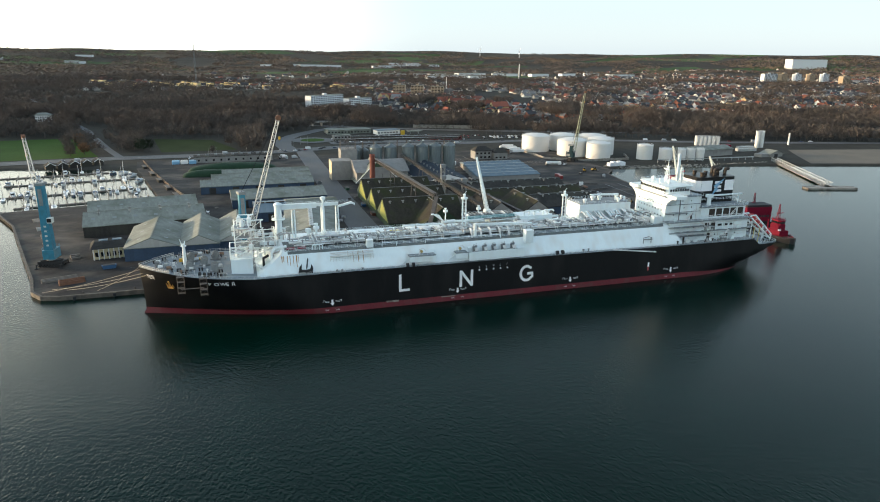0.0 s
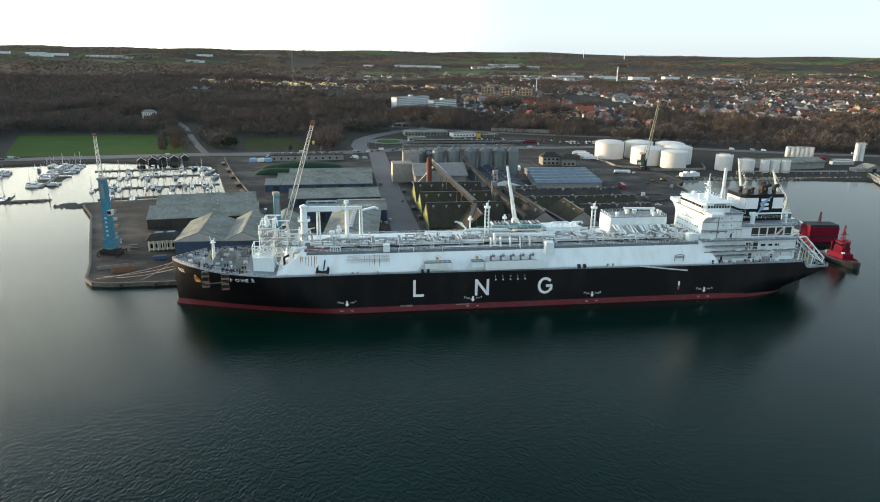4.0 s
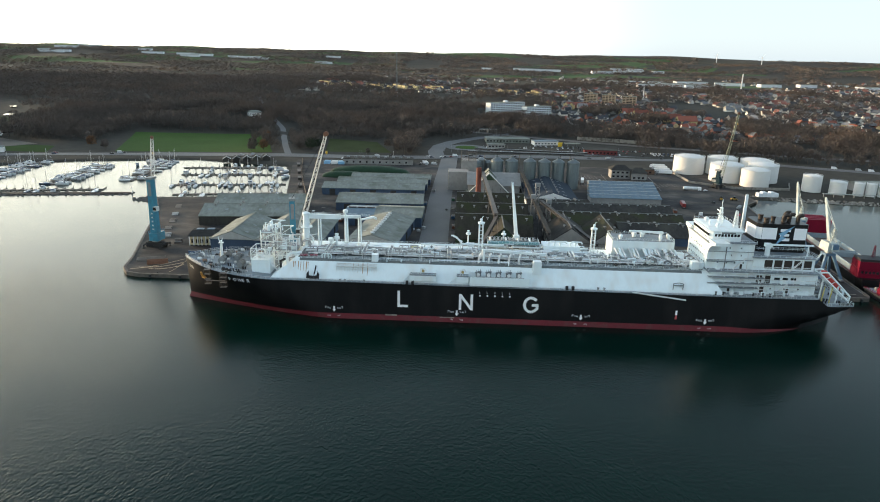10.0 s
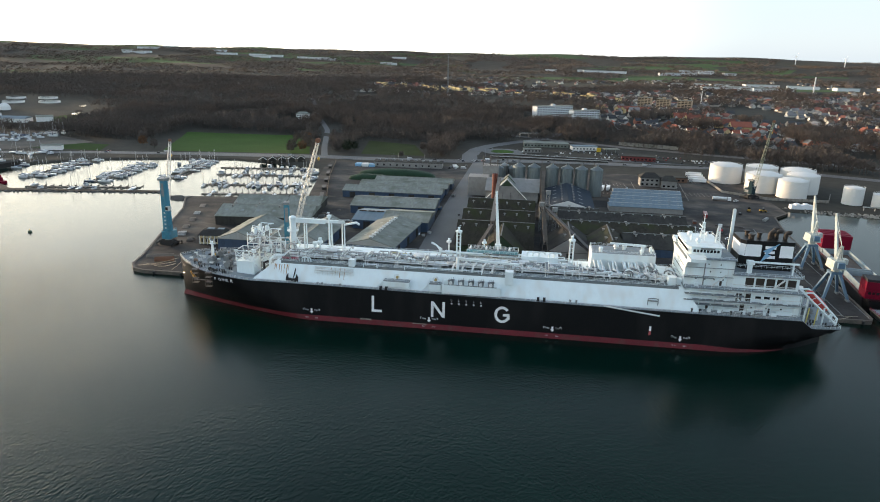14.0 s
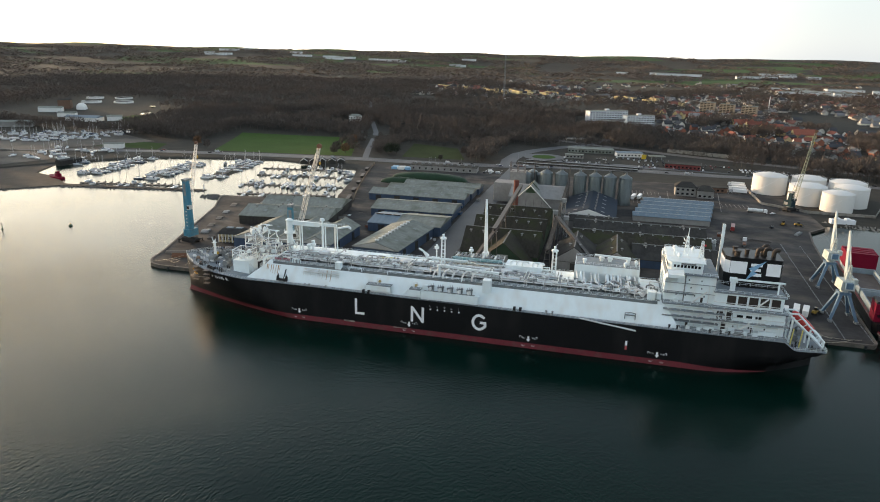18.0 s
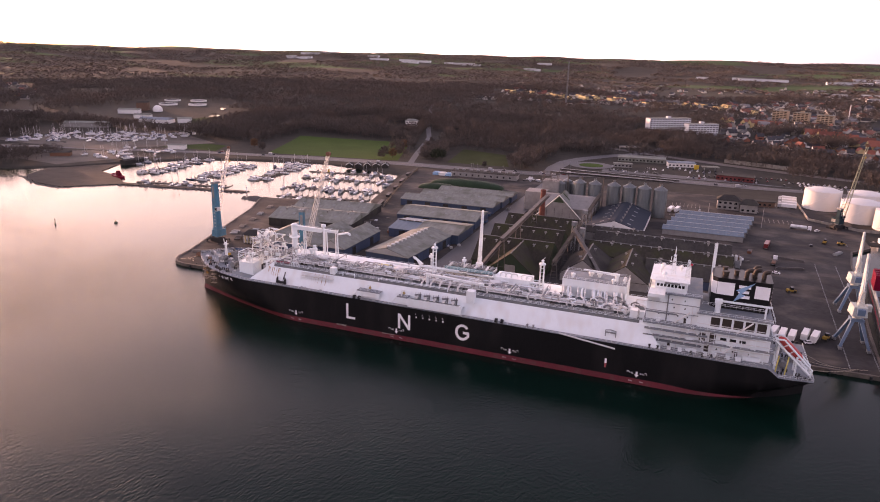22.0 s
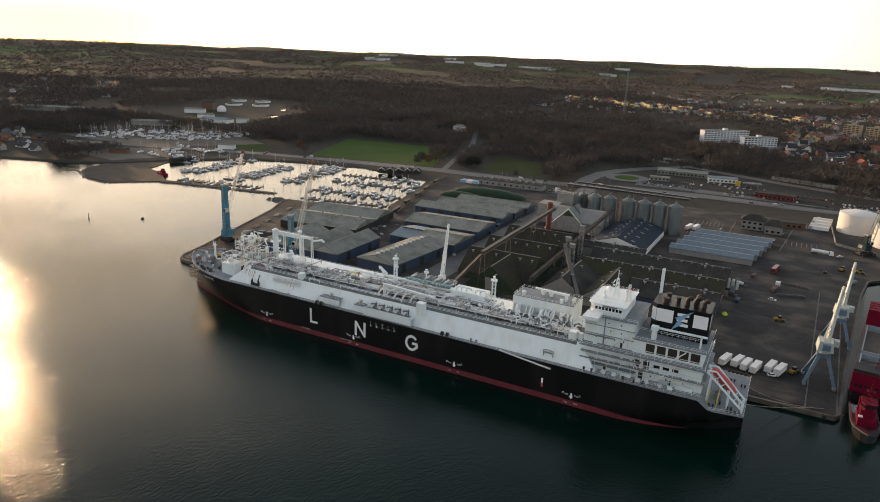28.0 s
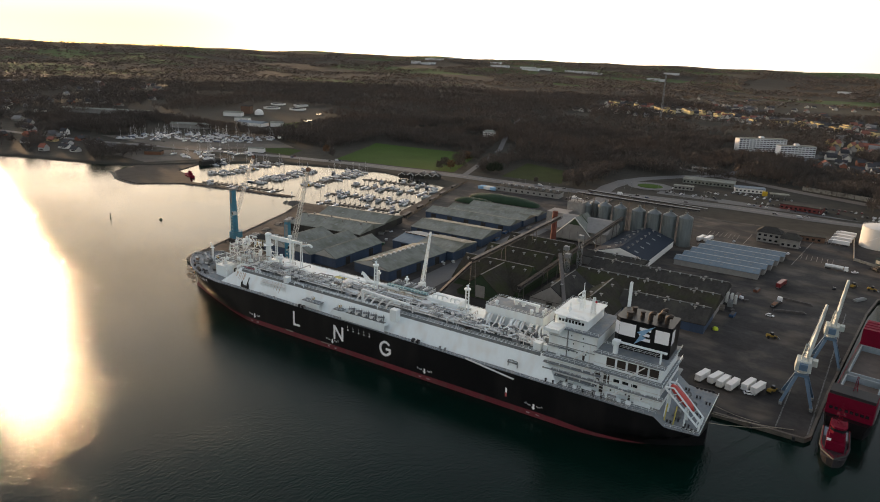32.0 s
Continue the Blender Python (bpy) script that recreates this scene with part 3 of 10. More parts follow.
QUAY = [(-174, 42.8), (176, 42.5), (178, 46), (181.6, 90), (194.6, 213), (200, 245), (214, 262), (214, 405), (-184, 405), (-180, 366), (-153, 242), (-146, 232), (-238, 214), (-239, 206), (-224, 175), (-203, 109), (-190, 69), (-186, 52), (-181, 45)]
quay = thing("quay", "grey asphalt harbour quay with worn concrete edge", "quay", kind="structure")
part("yard_surface", Geo().prism([(x, y + (0.9 if y < 50 else 0)) for x, y in QUAY], -4, 2.5), M_ASPHALT, quay)
g = Geo()
for (ax, ay), (bx, by) in list(zip(QUAY, QUAY[1:]))[:6] + list(zip(QUAY, QUAY[1:]))[12:] + [(QUAY[-1], QUAY[0])]:
    d = Vector((bx - ax, by - ay, 0))
    nrm = Vector((-d.y, d.x, 0)).normalized() * 1.1
    g.prism([(ax, ay), (bx, by), (bx + nrm.x, by + nrm.y), (ax + nrm.x, ay + nrm.y)], -4, 2.75)
part("quay_edge", g, M_QUAYEDGE, quay, "worn dark concrete coping")


# ---- the gas carrier ----
ship = thing("gas_carrier", "black-hulled gas carrier with white trunk deck moored at the quay", "ship")
YC = 20.0


def deck_z(x):
    if x < -128:
        return 19.6
    if x < -98:
        return 17.2 + 2.4 * (-98 - x) / 30
    return 17.2 - 0.9 * max(0, min(1, (x + 60) / 150))


def stem_x(z):
    """Foremost point of the hull at height z."""
    h = max(0.0, min(1.0, z / 19.0))
    return -138.6 - 1.0 * h ** 2 - (0.9 if z < 1.5 else 0)


def half_breadth(x, z):
    """Half breadth of the hull at station x and height z."""
    h = max(0.0, min(1.0, z / 19.0))
    # bow
    tip = stem_x(z)
    full = -70 - 28 * h
    b = 20.0
    if x < full:
        u = max(0.0, (x - tip) / (full - tip))
        b = 20.0 * (1 - (1 - u) ** (1.15 + 1.7 * h)) if u > 0 else 0.0
    # stern
    if x > 84:
        u = (x - 84) / 61.0
        top = 20 - 2.2 * max(0, (x - 118) / 27) ** 2
        low = 20 * (1 - max(0.0, (x - 98) / 47) ** 2.0 * 0.94)
        z0 = 1.2 + 2.6 * u if x < 126 else 3.0 + 6.0 * ((x - 126) / 19) ** 1.3
        w = min(1.0, max(0.0, (z - z0) / (4.6 - 0.6 * u))) ** 0.7
        b = min(b, max(0.6, low + (top - low) * w))
    return b


def hull_strip(zs, x0=-142.7, x1=145.0, n=120, top=None):
    v, f = [], []
    xs = []
    for i in range(n + 1):
        t = i / n
        xs.append(x0 + (x1 - x0) * (0.5 - 0.5 * math.cos(math.pi * t)) * 0.35 + (x1 - x0) * t * 0.65)
    m = len(zs)
    for x_here in xs:
        for j, z in enumerate(zs):
            x = x_here
            zz = z(x) if callable(z) else z
            b = half_breadth(x, zz)
            x = max(x, stem_x(zz))
            v += [(x, YC - b, zz), (x, YC + b, zz)]
    for i in range(n):
        for j in range(m - 1):
            for s in (0, 1):
                a = (i * m + j) * 2 + s
                q = (a, a + 2 * m, a + 2 * m + 2, a + 2)
                f.append(q if s == 0 else q[::-1])
    # transom
    a = n * m * 2
    for j in range(m - 1):
        f.append((a + 2 * j, a + 2 * j + 1, a + 2 * j + 3, a + 2 * j + 2))
    return Geo().add(v, f), xs


BOOT = 3.3


def boot(x):
    """Upper edge of the red paint, running down to the water under the stern."""
    return BOOT - 2.6 * max(0.0, min(1.0, (x - 92) / 38)) ** 1.3


def rim(x):
    return 13.2 if x > 133.5 else (deck_z(x) - (deck_z(x) - 13.2) * max(0, (x - 129.5) / 4))


hull_zs = [boot] + [lambda x, k=k: boot(x) + (rim(x) - boot(x)) * k for k in (0.15, 0.3, 0.45, 0.6, 0.75, 0.88, 1.0)]
g, hull_xs = hull_strip(hull_zs)
hull = smooth_by_angle(part("hull", g, M_BLACKHULL, ship, "black painted steel hull"))
g, _ = hull_strip([lambda x, k=k: -3.0 + (boot(x) + 3.0) * k for k in (0, 0.3, 0.55, 0.7, 0.85, 1.0)])
smooth_by_angle(part("boot_top", g, M_REDHULL, ship, "dull red underwater paint band"))
part("rudder", Geo().side([(136.5, -3), (143.6, -3), (144.0, 4.4), (137.5, 4.4)], 18.8, 21.2), M_REDHULL, ship, "dull red rudder")
# deck
v, f = [], []
for i, x in enumerate(hull_xs):
    z = rim(x) - 0.05
    b = half_breadth(x, rim(x)) - 0.05
    v += [(x, YC - b, z), (x, YC + b, z)]
    if i:
        f.append((2 * i - 2, 2 * i, 2 * i + 1, 2 * i - 1))
part("main_deck", Geo().add(v, f), M_DECK, ship, "grey painted steel deck")

# trunk
TX0, TX1, TY0, TY1, TZ = -88.0, 86.0, 7.2, 32.8, 25.0
p = [(-97, 2.6, 17.0), (92, 2.6, 16.2), (92, 37.4, 16.2), (-97, 37.4, 17.0), (TX0, TY0 - 0.9, TZ - 1.0), (TX1, TY0 - 0.9, TZ - 1.0), (TX1, TY1 + 0.9, TZ - 1.0), (TX0, TY1 + 0.9, TZ - 1.0),
     (TX0 + 1, TY0, TZ), (TX1 - 1, TY0, TZ), (TX1 - 1, TY1, TZ), (TX0 + 1, TY1, TZ)]
part("trunk", Geo().add(p, [(0, 1, 5, 4), (1, 2, 6, 5), (2, 3, 7, 6), (3, 0, 4, 7), (4, 5, 9, 8), (5, 6, 10, 9), (6, 7, 11, 10), (7, 4, 8, 11), (8, 9, 10, 11)]), M_SHIPWHITE, ship, "white sloping tank trunk")
part("trunk_edge", Geo().add([(TX0 + 3, TY0 - 0.9 - 0.02, TZ - 1.0 + 0.02), (TX1 - 3, TY0 - 0.9 - 0.02, TZ - 1.0 + 0.02), (TX1 - 3, TY0 - 0.02, TZ + 0.03), (TX0 + 3, TY0 - 0.02, TZ + 0.03)], [(0, 1, 2, 3)]), M_TRUNKDECK, ship, "dark grey walkway strip along the trunk's edge")

# superstructure
W = M_SHIPWHITE


def windows(parent, x0, x1, y, z, n, w=0.8, h=0.7, face="y"):
    """A row of small dark windows, each a part, proud of a wall."""
    for k in range(n):
        t = x0 + (x1 - x0) * (k + 0.5) / n
        g = Geo()
        if face == "y":
            g.box(t - w / 2, y - 0.06, z, t + w / 2, y + 0.05, z + h)
        else:
            g.box(y - 0.06, t - w / 2, z, y + 0.05, t + w / 2, z + h)
        part("window", g, M_GLASSDARK, parent)


house = ship
part("lower_house", Geo().box(89, 6.5, 16.2, 130, 33.5, 20.6), W, house)
middle = part("middle_house", Geo().box(86, 6.0, 20.9, 129.5, 34, 25.4), W, house)
part("deck_plate", Geo().box(85, 4.2, 20.6, 131, 35.8, 20.9), M_DECK, house, "grey deck edge plate")
part("deck_plate", Geo().box(84.5, 4.6, 25.4, 130.5, 35.4, 25.7), M_DECK, house, "grey deck edge plate")
casing = part("engine_casing", Geo().box(104, 8.2, 25.7, 129, 31.8, 31.0), W, house)
part("casing_deck", Geo().box(103.5, 7.4, 31.0, 129.8, 32.6, 31.25), M_DECK, house, "grey casing deck")
tower = part("bridge_tower", Geo().box(85, 9, 25.7, 104, 33, 36.6), W, house)
part("bridge_deck", Geo().box(84.6, 8.2, 36.6, 104.6, 33.8, 36.9), M_DECK, house, "grey bridge deck")
wheel = part("wheelhouse", Geo().prism([(85.6, 12), (87, 10.6), (98.5, 10.6), (99, 12), (99, 30), (98.5, 31.4), (87, 31.4), (85.6, 30)], 36.9, 41.0), W, house)
part("wheelhouse_roof", Geo().prism([(85.0, 11.4), (86.6, 10.0), (99.6, 10.0), (99.6, 32), (86.6, 32), (85.0, 30.6)], 41.0, 41.35), W, house)
# wings with curved brackets below
for s, y0, y1 in ((-1, 2.4, 9.6), (1, 32.4, 39.6)):
    wing = part("bridge_wing", Geo().box(85.2, y0, 36.9, 91.2, y1, 38.2), W, house)
    ye = y0 if s < 0 else y1
    yi = y1 if s < 0 else y0
    prof = [(yi, 36.9), (ye, 36.9)] + [(yi + (ye - yi) * (1 - math.sin(a)), 36.9 - 7 * (1 - math.cos(a))) for a in [k * math.pi / 12 for k in range(1, 7)]]
    if s > 0:
        prof = prof[::-1]
    part("wing_bracket", Geo().end(prof, 85.05, 89.5), W, house)
part("wing_window", Geo().box(85.12, 3, 38.2, 85.3, 38, 38.25), M_DARK, house)
windows(house, 11, 31, 85.55, 38.9, 16, 0.95, 1.1, "x")
windows(house, 87.5, 98, 10.6, 38.9, 8, 0.95, 1.1)
for z in (27.4, 30.0, 32.6):
    windows(house, 11, 31, 85.0, z, 9, 0.6, 0.6, "x")
windows(house, 87, 101, 9.0, 34.3, 3, 0.4, 0.6)
windows(house, 93, 101, 9.0, 31.2, 2, 0.4, 0.6)
windows(house, 88, 102, 9.0, 28.0, 4, 0.4, 0.6)
windows(house, 92, 106, 6.0, 22.3, 5, 0.4, 0.5)
windows(house, 112, 122, 6.0, 22.3, 3, 2.2, 1.1)
windows(house, 92, 126, 6.5, 18.0, 6, 0.5, 0.6)
# seams, gallery plates, drain pipes and flat shade-dark doorways on the near and far sides
for z, x0, x1 in ((29.4, 84.8, 104.3), (33.0, 85.0, 104.2)):
    part("seam_plate", Geo().box(x0, 8.55, z, x1, 9.0, z + 0.16), M_DECK, house, "grey seam plate")
part("gallery_plate", Geo().box(84.8, 7.4, 29.0, 96.5, 8.6, 29.14), M_DECK, house, "grey side gallery")
part("gallery_plate", Geo().box(85.2, 4.0, 23.2, 108, 6.0, 23.34), M_DECK, house, "grey side gallery")
part("gallery_plate", Geo().box(88, 4.2, 18.7, 106, 6.5, 18.82), M_DECK, house, "grey side gallery")
part("drain_pipe", Geo().tube((92.6, 8.8, 25.7), (92.6, 8.8, 36.6), 0.22, n=6), M_GREYSTEEL, house, "dark grey drain pipe")
for x, y, z0, z1 in ((101.8, 8.8, 25.7, 33), (108.2, 5.8, 20.9, 25.4), (124.5, 8.0, 25.7, 31), (113.4, 6.3, 16.3, 20.6), (97.4, 6.3, 16.3, 20.6)):
    part("drain_pipe", Geo().tube((x, y, z0), (x, y, z1), 0.14, n=6), M_PIPE, house)
# thin plates on the wall; a doorway's shade is put into their colour
for x0, x1, y, z0, z1 in ((108.8, 111.0, 5.95, 21.0, 24.6), (105.2, 107.4, 5.95, 21.0, 24.4), (107.4, 109.0, 6.45, 16.4, 19.4), (94.2, 95.2, 6.45, 16.4, 18.4), (118.2, 119.2, 6.45, 16.4, 18.4), (99.0, 99.9, 8.96, 25.8, 27.8)):
    part("door_recess", Geo().box(x0, y - 0.04, z0, x1, y + 0.05, z1), M_SOOTSHADE, house, "flat dark plate coloured as a shaded doorway")
for z, x0, x1, y in ((22.7, 86, 130, 4.7), (24.6, 90, 128, 5.0), (19.6, 90, 130, 5.2), (18.0, 104, 126, 5.8), (27.2, 104, 128, 7.8)):
    part("side_pipe", Geo().tube((x0, y, z), (x1, y, z), 0.13, n=6), M_PIPE, house)
for k in range(10):
    part("deck_prop", Geo().tube((87 + k * 4.7, 4.5, 20.9), (87 + k * 4.7, 4.9, 25.4), 0.12, n=6), W, house)
for x, y, z, w, h in ((100.5, 5.0, 20.9, 2.4, 1.2), (115, 5.0, 20.9, 3, 1.0), (123, 5.2, 20.9, 2, 1.3), (110, 5.0, 16.3, 5, 1.6), (121, 5.0, 16.3, 6, 1.5), (101, 5.0, 16.3, 4, 1.4), (89, 7.2, 25.7, 1.6, 1.2)):
    part("deck_locker", Geo().box(x, y, z, x + w, y + 0.9, z + h), W, house)
part("wing_rail", Geo().rail([(85.3, 2.6, 38.2), (91, 2.6, 38.2), (91, 9.6, 38.2)], 0.9, 1.4, 0.05), W, house)
# engine casing windows, their brownish reflection put into the colour
for k in range(5):
    part("louvre", Geo().box(108.6 + k * 4.0, 8.1, 26.6, 111.8 + k * 4.0, 8.24, 30.2), M_SOOTSHADE, house, "dark casing window with a brown reflection in its colour")
g = Geo()
for z, x0, x1, y in ((17.2, 92, 130, 1.2), (20.9, 86, 131, 4.4), (25.7, 85, 130.4, 4.8), (31.25, 104, 129.6, 7.6), (36.9, 92, 104.4, 8.4)):
    g.rail([(x0, y, z), (x1, y, z)], 1.2, 2.5, 0.06)
for z, y0, y1 in ((25.7, 5, 35), (31.25, 8, 32)):
    g.rail([(130.2, y0, z), (130.2, y1, z)], 1.2, 2.5, 0.06)
g.rail([(85.2, 11.5, 41.35), (99.4, 10.2, 41.35), (99.4, 31.8, 41.35), (85.2, 30.4, 41.35), (85.2, 11.5, 41.35)], 1.1, 2.0, 0.05)
part("guard_rail", g, W, house)
# outside stairs between the decks
for x, y, z, d in ((98, 5.4, 20.9, 5), (107, 5.2, 20.9, -5), (118, 6.6, 25.7, 5), (96, 8.2, 25.7, 5), (112, 3.6, 16.4, 5)):
    g = Geo()
    for yy in (y - 0.4, y + 0.4):
        g.bar((x, yy, z), (x + d, yy, z + 4.9), 0.22)
    for k in range(12):
        g.box(x + d * k / 12 - 0.15, y - 0.4, z + 4.9 * k / 12, x + d * k / 12 + 0.15, y + 0.4, z + 4.9 * k / 12 + 0.06)
    part("stair", g, M_PIPE, house, "steep outside ship stair")
# deck props and lockers along the side deck
for k in range(9):
    part("deck_prop", Geo().tube((91 + k * 4.6, 5.0, 16.3), (91 + k * 4.6, 5.0, 20.6), 0.14, n=6), W, house)
for k, (x, w) in enumerate(((108, 1.6), (112, 2.2), (115.5, 2.2), (119.5, 1.8), (95, 1.4), (99, 1.4))):
    part("deck_locker", Geo().cbox((x, 3.6, 16.3), (w, 1.1, 1.3)), W, house)
# funnel
FX0, FX1, FY0, FY1 = 107.6, 128.6, 16.8, 30.5
ring = [(FX0, FY0 + 1.6), (FX0 + 1.8, FY0), (FX1 - 0.6, FY0), (FX1, FY0 + 0.8), (FX1, FY1 - 0.8), (FX1 - 0.6, FY1), (FX0 + 1.8, FY1), (FX0, FY1 - 1.6)]
funnel = part("funnel", Geo().prism(ring, 31.2, 43.4), M_BLACKHULL, house, "black funnel casing with white panels and lightning mark")
part("white_panel", Geo().box(FX0 + 1.9, FY0 - 0.05, 36.8, FX0 + 8.0, FY0 + 0.02, 41.8), M_LETTER, funnel)
part("white_panel", Geo().add([(FX0 - 0.03, FY0 + 1.6, 36.8), (FX0 + 1.78, FY0 - 0.04, 36.8), (FX0 + 1.78, FY0 - 0.04, 41.8), (FX0 - 0.03, FY0 + 1.6, 41.8)], [(0, 1, 2, 3)]), M_LETTER, funnel)
part("white_panel", Geo().box(FX0 - 0.05, FY0 + 1.7, 36.8, FX0 + 0.02, FY1 - 1.8, 41.8), M_LETTER, funnel)
part("white_panel", Geo().box(FX0 + 15.2, FY0 - 0.05, 36.8, FX1 - 0.7, FY0 + 0.02, 41.8), M_LETTER, funnel)
part("white_panel", Geo().box(FX1 - 0.02, FY0 + 0.9, 36.8, FX1 + 0.05, FY0 + 5.0, 41.8), M_LETTER, funnel)
y = FY0 - 0.05
for x0, z0, x1, z1 in ((9.4, 36.2, 13.6, 37.4), (9.4, 38.2, 13.2, 39.3), (9.4, 40.2, 13.6, 41.4)):
    part("white_bar", Geo().box(FX0 + x0, y, z0, FX0 + x1, y + 0.07, z1), M_LETTER, funnel)
M_BOLT = mat("funnel_mark_blue", (0.2, 0.38, 0.55), 0.5, var=0.05)
part("lightning_mark", Geo().side([(FX0 + 7.9, 34.2), (FX0 + 12.0, 37.6), (FX0 + 10.6, 38.0), (FX0 + 15.0, 42.9), (FX0 + 8.6, 39.2), (FX0 + 10.0, 38.6)], y - 0.07, y - 0.01), M_BOLT, funnel, "pale blue lightning mark")
for x, yy, r in ((112, 20, 1.1), (116, 23, 0.8), (112, 26, 0.9)):
    part("vent_cowl", Geo().lathe((x, yy), [(r, 43.4), (r, 44.8), (r * 1.25, 45.0), (r * 1.25, 45.4)], 14), M_SOOTSHADE, funnel, "sooty brown vent cowl")
for x, yy in ((119.5, 21), (122.5, 22.5), (125.5, 21), (122.5, 26.5)):
    g = Geo()
    pts = [(x, yy, 43.3), (x, yy, 45.2)] + [(x + 1.3 * (1 - math.cos(a)), yy, 45.2 + 1.3 * math.sin(a)) for a in [k * math.pi / 12 for k in range(1, 9)]]
    g.pipe(pts, 0.85, 10)
    part("exhaust_pipe", g, M_SOOTSHADE, funnel, "curved sooty exhaust pipe")
part("funnel_rail", Geo().rail([(105, 12, 33.4), (127, 12, 33.4)], 1.2, 2, 0.06), W, funnel)
# funnel-side provision crane with jib along the casing
g = Geo().ring((110.5, 11.5), 1.0, 31.2, 35.0, 14).box(109.2, 10.2, 35.0, 111.8, 12.8, 36.4)
crane = part("stores_crane", g, W, house, "white provision crane")
part("jib", Geo().end([(11.1, 35.6), (11.9, 35.6), (11.9, 36.2), (11.1, 36.2)], 110, 129), W, crane)
part("jib_rest", Geo().bar((127, 11.5, 31.2), (127, 11.5, 35.6), 0.5), W, crane)
# masts on the wheelhouse
g = Geo().truss((93, 21, 41.3), (93, 21, 49.0), 1.8, 0.7, 6, 0.12, (0, 1, 0)).tube((93, 21, 49), (93, 21, 52.4), 0.14)
for z, w in ((45.0, 3.6), (47.0, 2.6), (48.8, 2.0)):
    g.box(93 - 0.5, 21 - w / 2, z, 93 + 0.5, 21 + w / 2, z + 0.15)
g.box(91.3, 20.8, 46.0, 92.1, 21.2, 46.4).box(91.6, 18.4, 47.6, 91.8, 22.4, 48.0)
part("radar_mast", g, W, house)
part("signal_mast", Geo().truss((98.4, 18, 41.3), (98.4, 18, 48.4), 1.7, 0.7, 7, 0.15, (0, 1, 0)).bar((98.4, 16.2, 45.6), (98.4, 19.8, 45.6), 0.14).bar((98.4, 16.6, 47.2), (98.4, 19.4, 47.2), 0.14), W, house)
for x, yy, r in ((90, 15, 0.9), (89, 26, 1.0), (96, 26, 0.7), (88.5, 20, 0.5)):
    part("antenna_dome", Geo().lathe((x, yy), [(0.25, 41.3), (0.25, 42.0), (r, 42.3), (r, 42.9), (r * 0.7, 43.5), (0.1, 43.8)], 14), W, house)
M_FLAG = mat("red_flag", (0.55, 0.03, 0.05), 0.8)
for x, yy, z in ((98.6, 18.0, 46.4),):
    part("flag", Geo().add([(x, yy, z), (x + 1.1, yy - 0.3, z - 0.1), (x + 1.2, yy - 0.3, z + 0.8), (x, yy, z + 0.8)], [(0, 1, 2, 3)]), M_FLAG, house, "small red flag")
part("name_board", Geo().box(90.5, 10.42, 40.1, 96, 10.56, 40.8), M_GREYSTEEL, house)
# white pole crane standing behind the bridge
g = Geo().truss((107.8, 33.2, 31), (107.8, 33.2, 52.6), 1.1, 0.7, 12, 0.1, (0, 1, 0))
g.box(107.2, 32.6, 31, 108.4, 33.0, 52.4)
part("stowed_jib", g, W, house, "white upright crane jib")
# mooring deck aft
for x, yy in ((134, 5), (136, 8), (140, 6), (139, 30), (134, 34), (142, 16), (137, 22), (143, 27)):
    g = Geo()
    for dx in (-0.6, 0.6):
        g.lathe((x + dx, yy), [(0.32, 13.1), (0.28, 13.9), (0.42, 14.0), (0.42, 14.15)], 10)
    part("bollard", g, M_DARK, ship, "black twin mooring bollard")
for x, yy in ((135.5, 13), (135.5, 27), (139, 20)):
    g = Geo().box(x - 1.6, yy - 2.2, 13.15, x + 1.6, yy + 2.2, 13.5).tube((x, yy - 1.8, 14.4), (x, yy + 1.8, 14.4), 0.8, n=14)
    for dy in (-1.8, 1.8):
        g.tube((x, yy + dy - 0.1, 14.4), (x, yy + dy + 0.1, 14.4), 1.2, n=14)
    part("mooring_winch", g, M_GREYSTEEL, ship, "grey mooring winch")
for k in range(4):
    part("tyre_fender", Geo().tube((139.5 + k * 1.3, 2.6 + k * 0.12, 14.0), (139.5 + k * 1.3, 3.1 + k * 0.12, 14.0), 0.55, n=12), M_DARK, ship)
for k in range(5):
    part("tyre_fender", Geo().tube((137 + k * 1.5, 37.0, 14.0), (137 + k * 1.5, 37.5, 14.0), 0.55, n=12), M_DARK, ship)
rim_aft = Geo().rail([(145.0, 3.2, 13.2), (145.0, 36.8, 13.2)], 1.2, 1.8, 0.06).rail([(133.5, 1.6, 13.2), (145.0, 3.0, 13.2)], 1.2, 1.8, 0.06)
part("stern_rail", rim_aft, W, ship)
# free-fall lifeboat ramp
g = Geo()
for t in (0.05, 0.3, 0.6, 0.95):
    g.bar((131 + 12.5 * t, 6.2, 25.4 - 11 * t), (131 + 12.5 * t, 11, 25.4 - 11 * t), 0.4)
davit = part("lifeboat_ramp", g, W, ship, "white lifeboat launching frame")
for yy in (6.2, 11.0):
    g = Geo().bar((131, yy, 25.5), (143.6, yy - 0.6, 14.4), 0.6).bar((131, yy, 26.0), (134, yy, 26.2), 0.5).bar((134, yy, 26.2), (144.4, yy - 0.6, 16.2), 0.5)
    g.bar((132, yy, 13.2), (132.6, yy, 24.8), 0.55).bar((139, yy - 0.3, 13.2), (139, yy - 0.3, 20.5), 0.5).bar((143.9, yy - 0.6, 13.2), (144.3, yy - 0.6, 16.3), 0.5)
    for k in range(6):
        t = k / 5
        g.bar((131 + 12.4 * t, yy, 25.5 - 11 * t), (133 + 11.2 * t, yy, 26.3 - 10 * t), 0.25)
    part("ramp_side", g, W, davit)
boat = []
for t, r in ((0, 0.5), (0.12, 1.35), (0.5, 1.55), (0.85, 1.3), (1.0, 0.35)):
    boat.append((t, r))
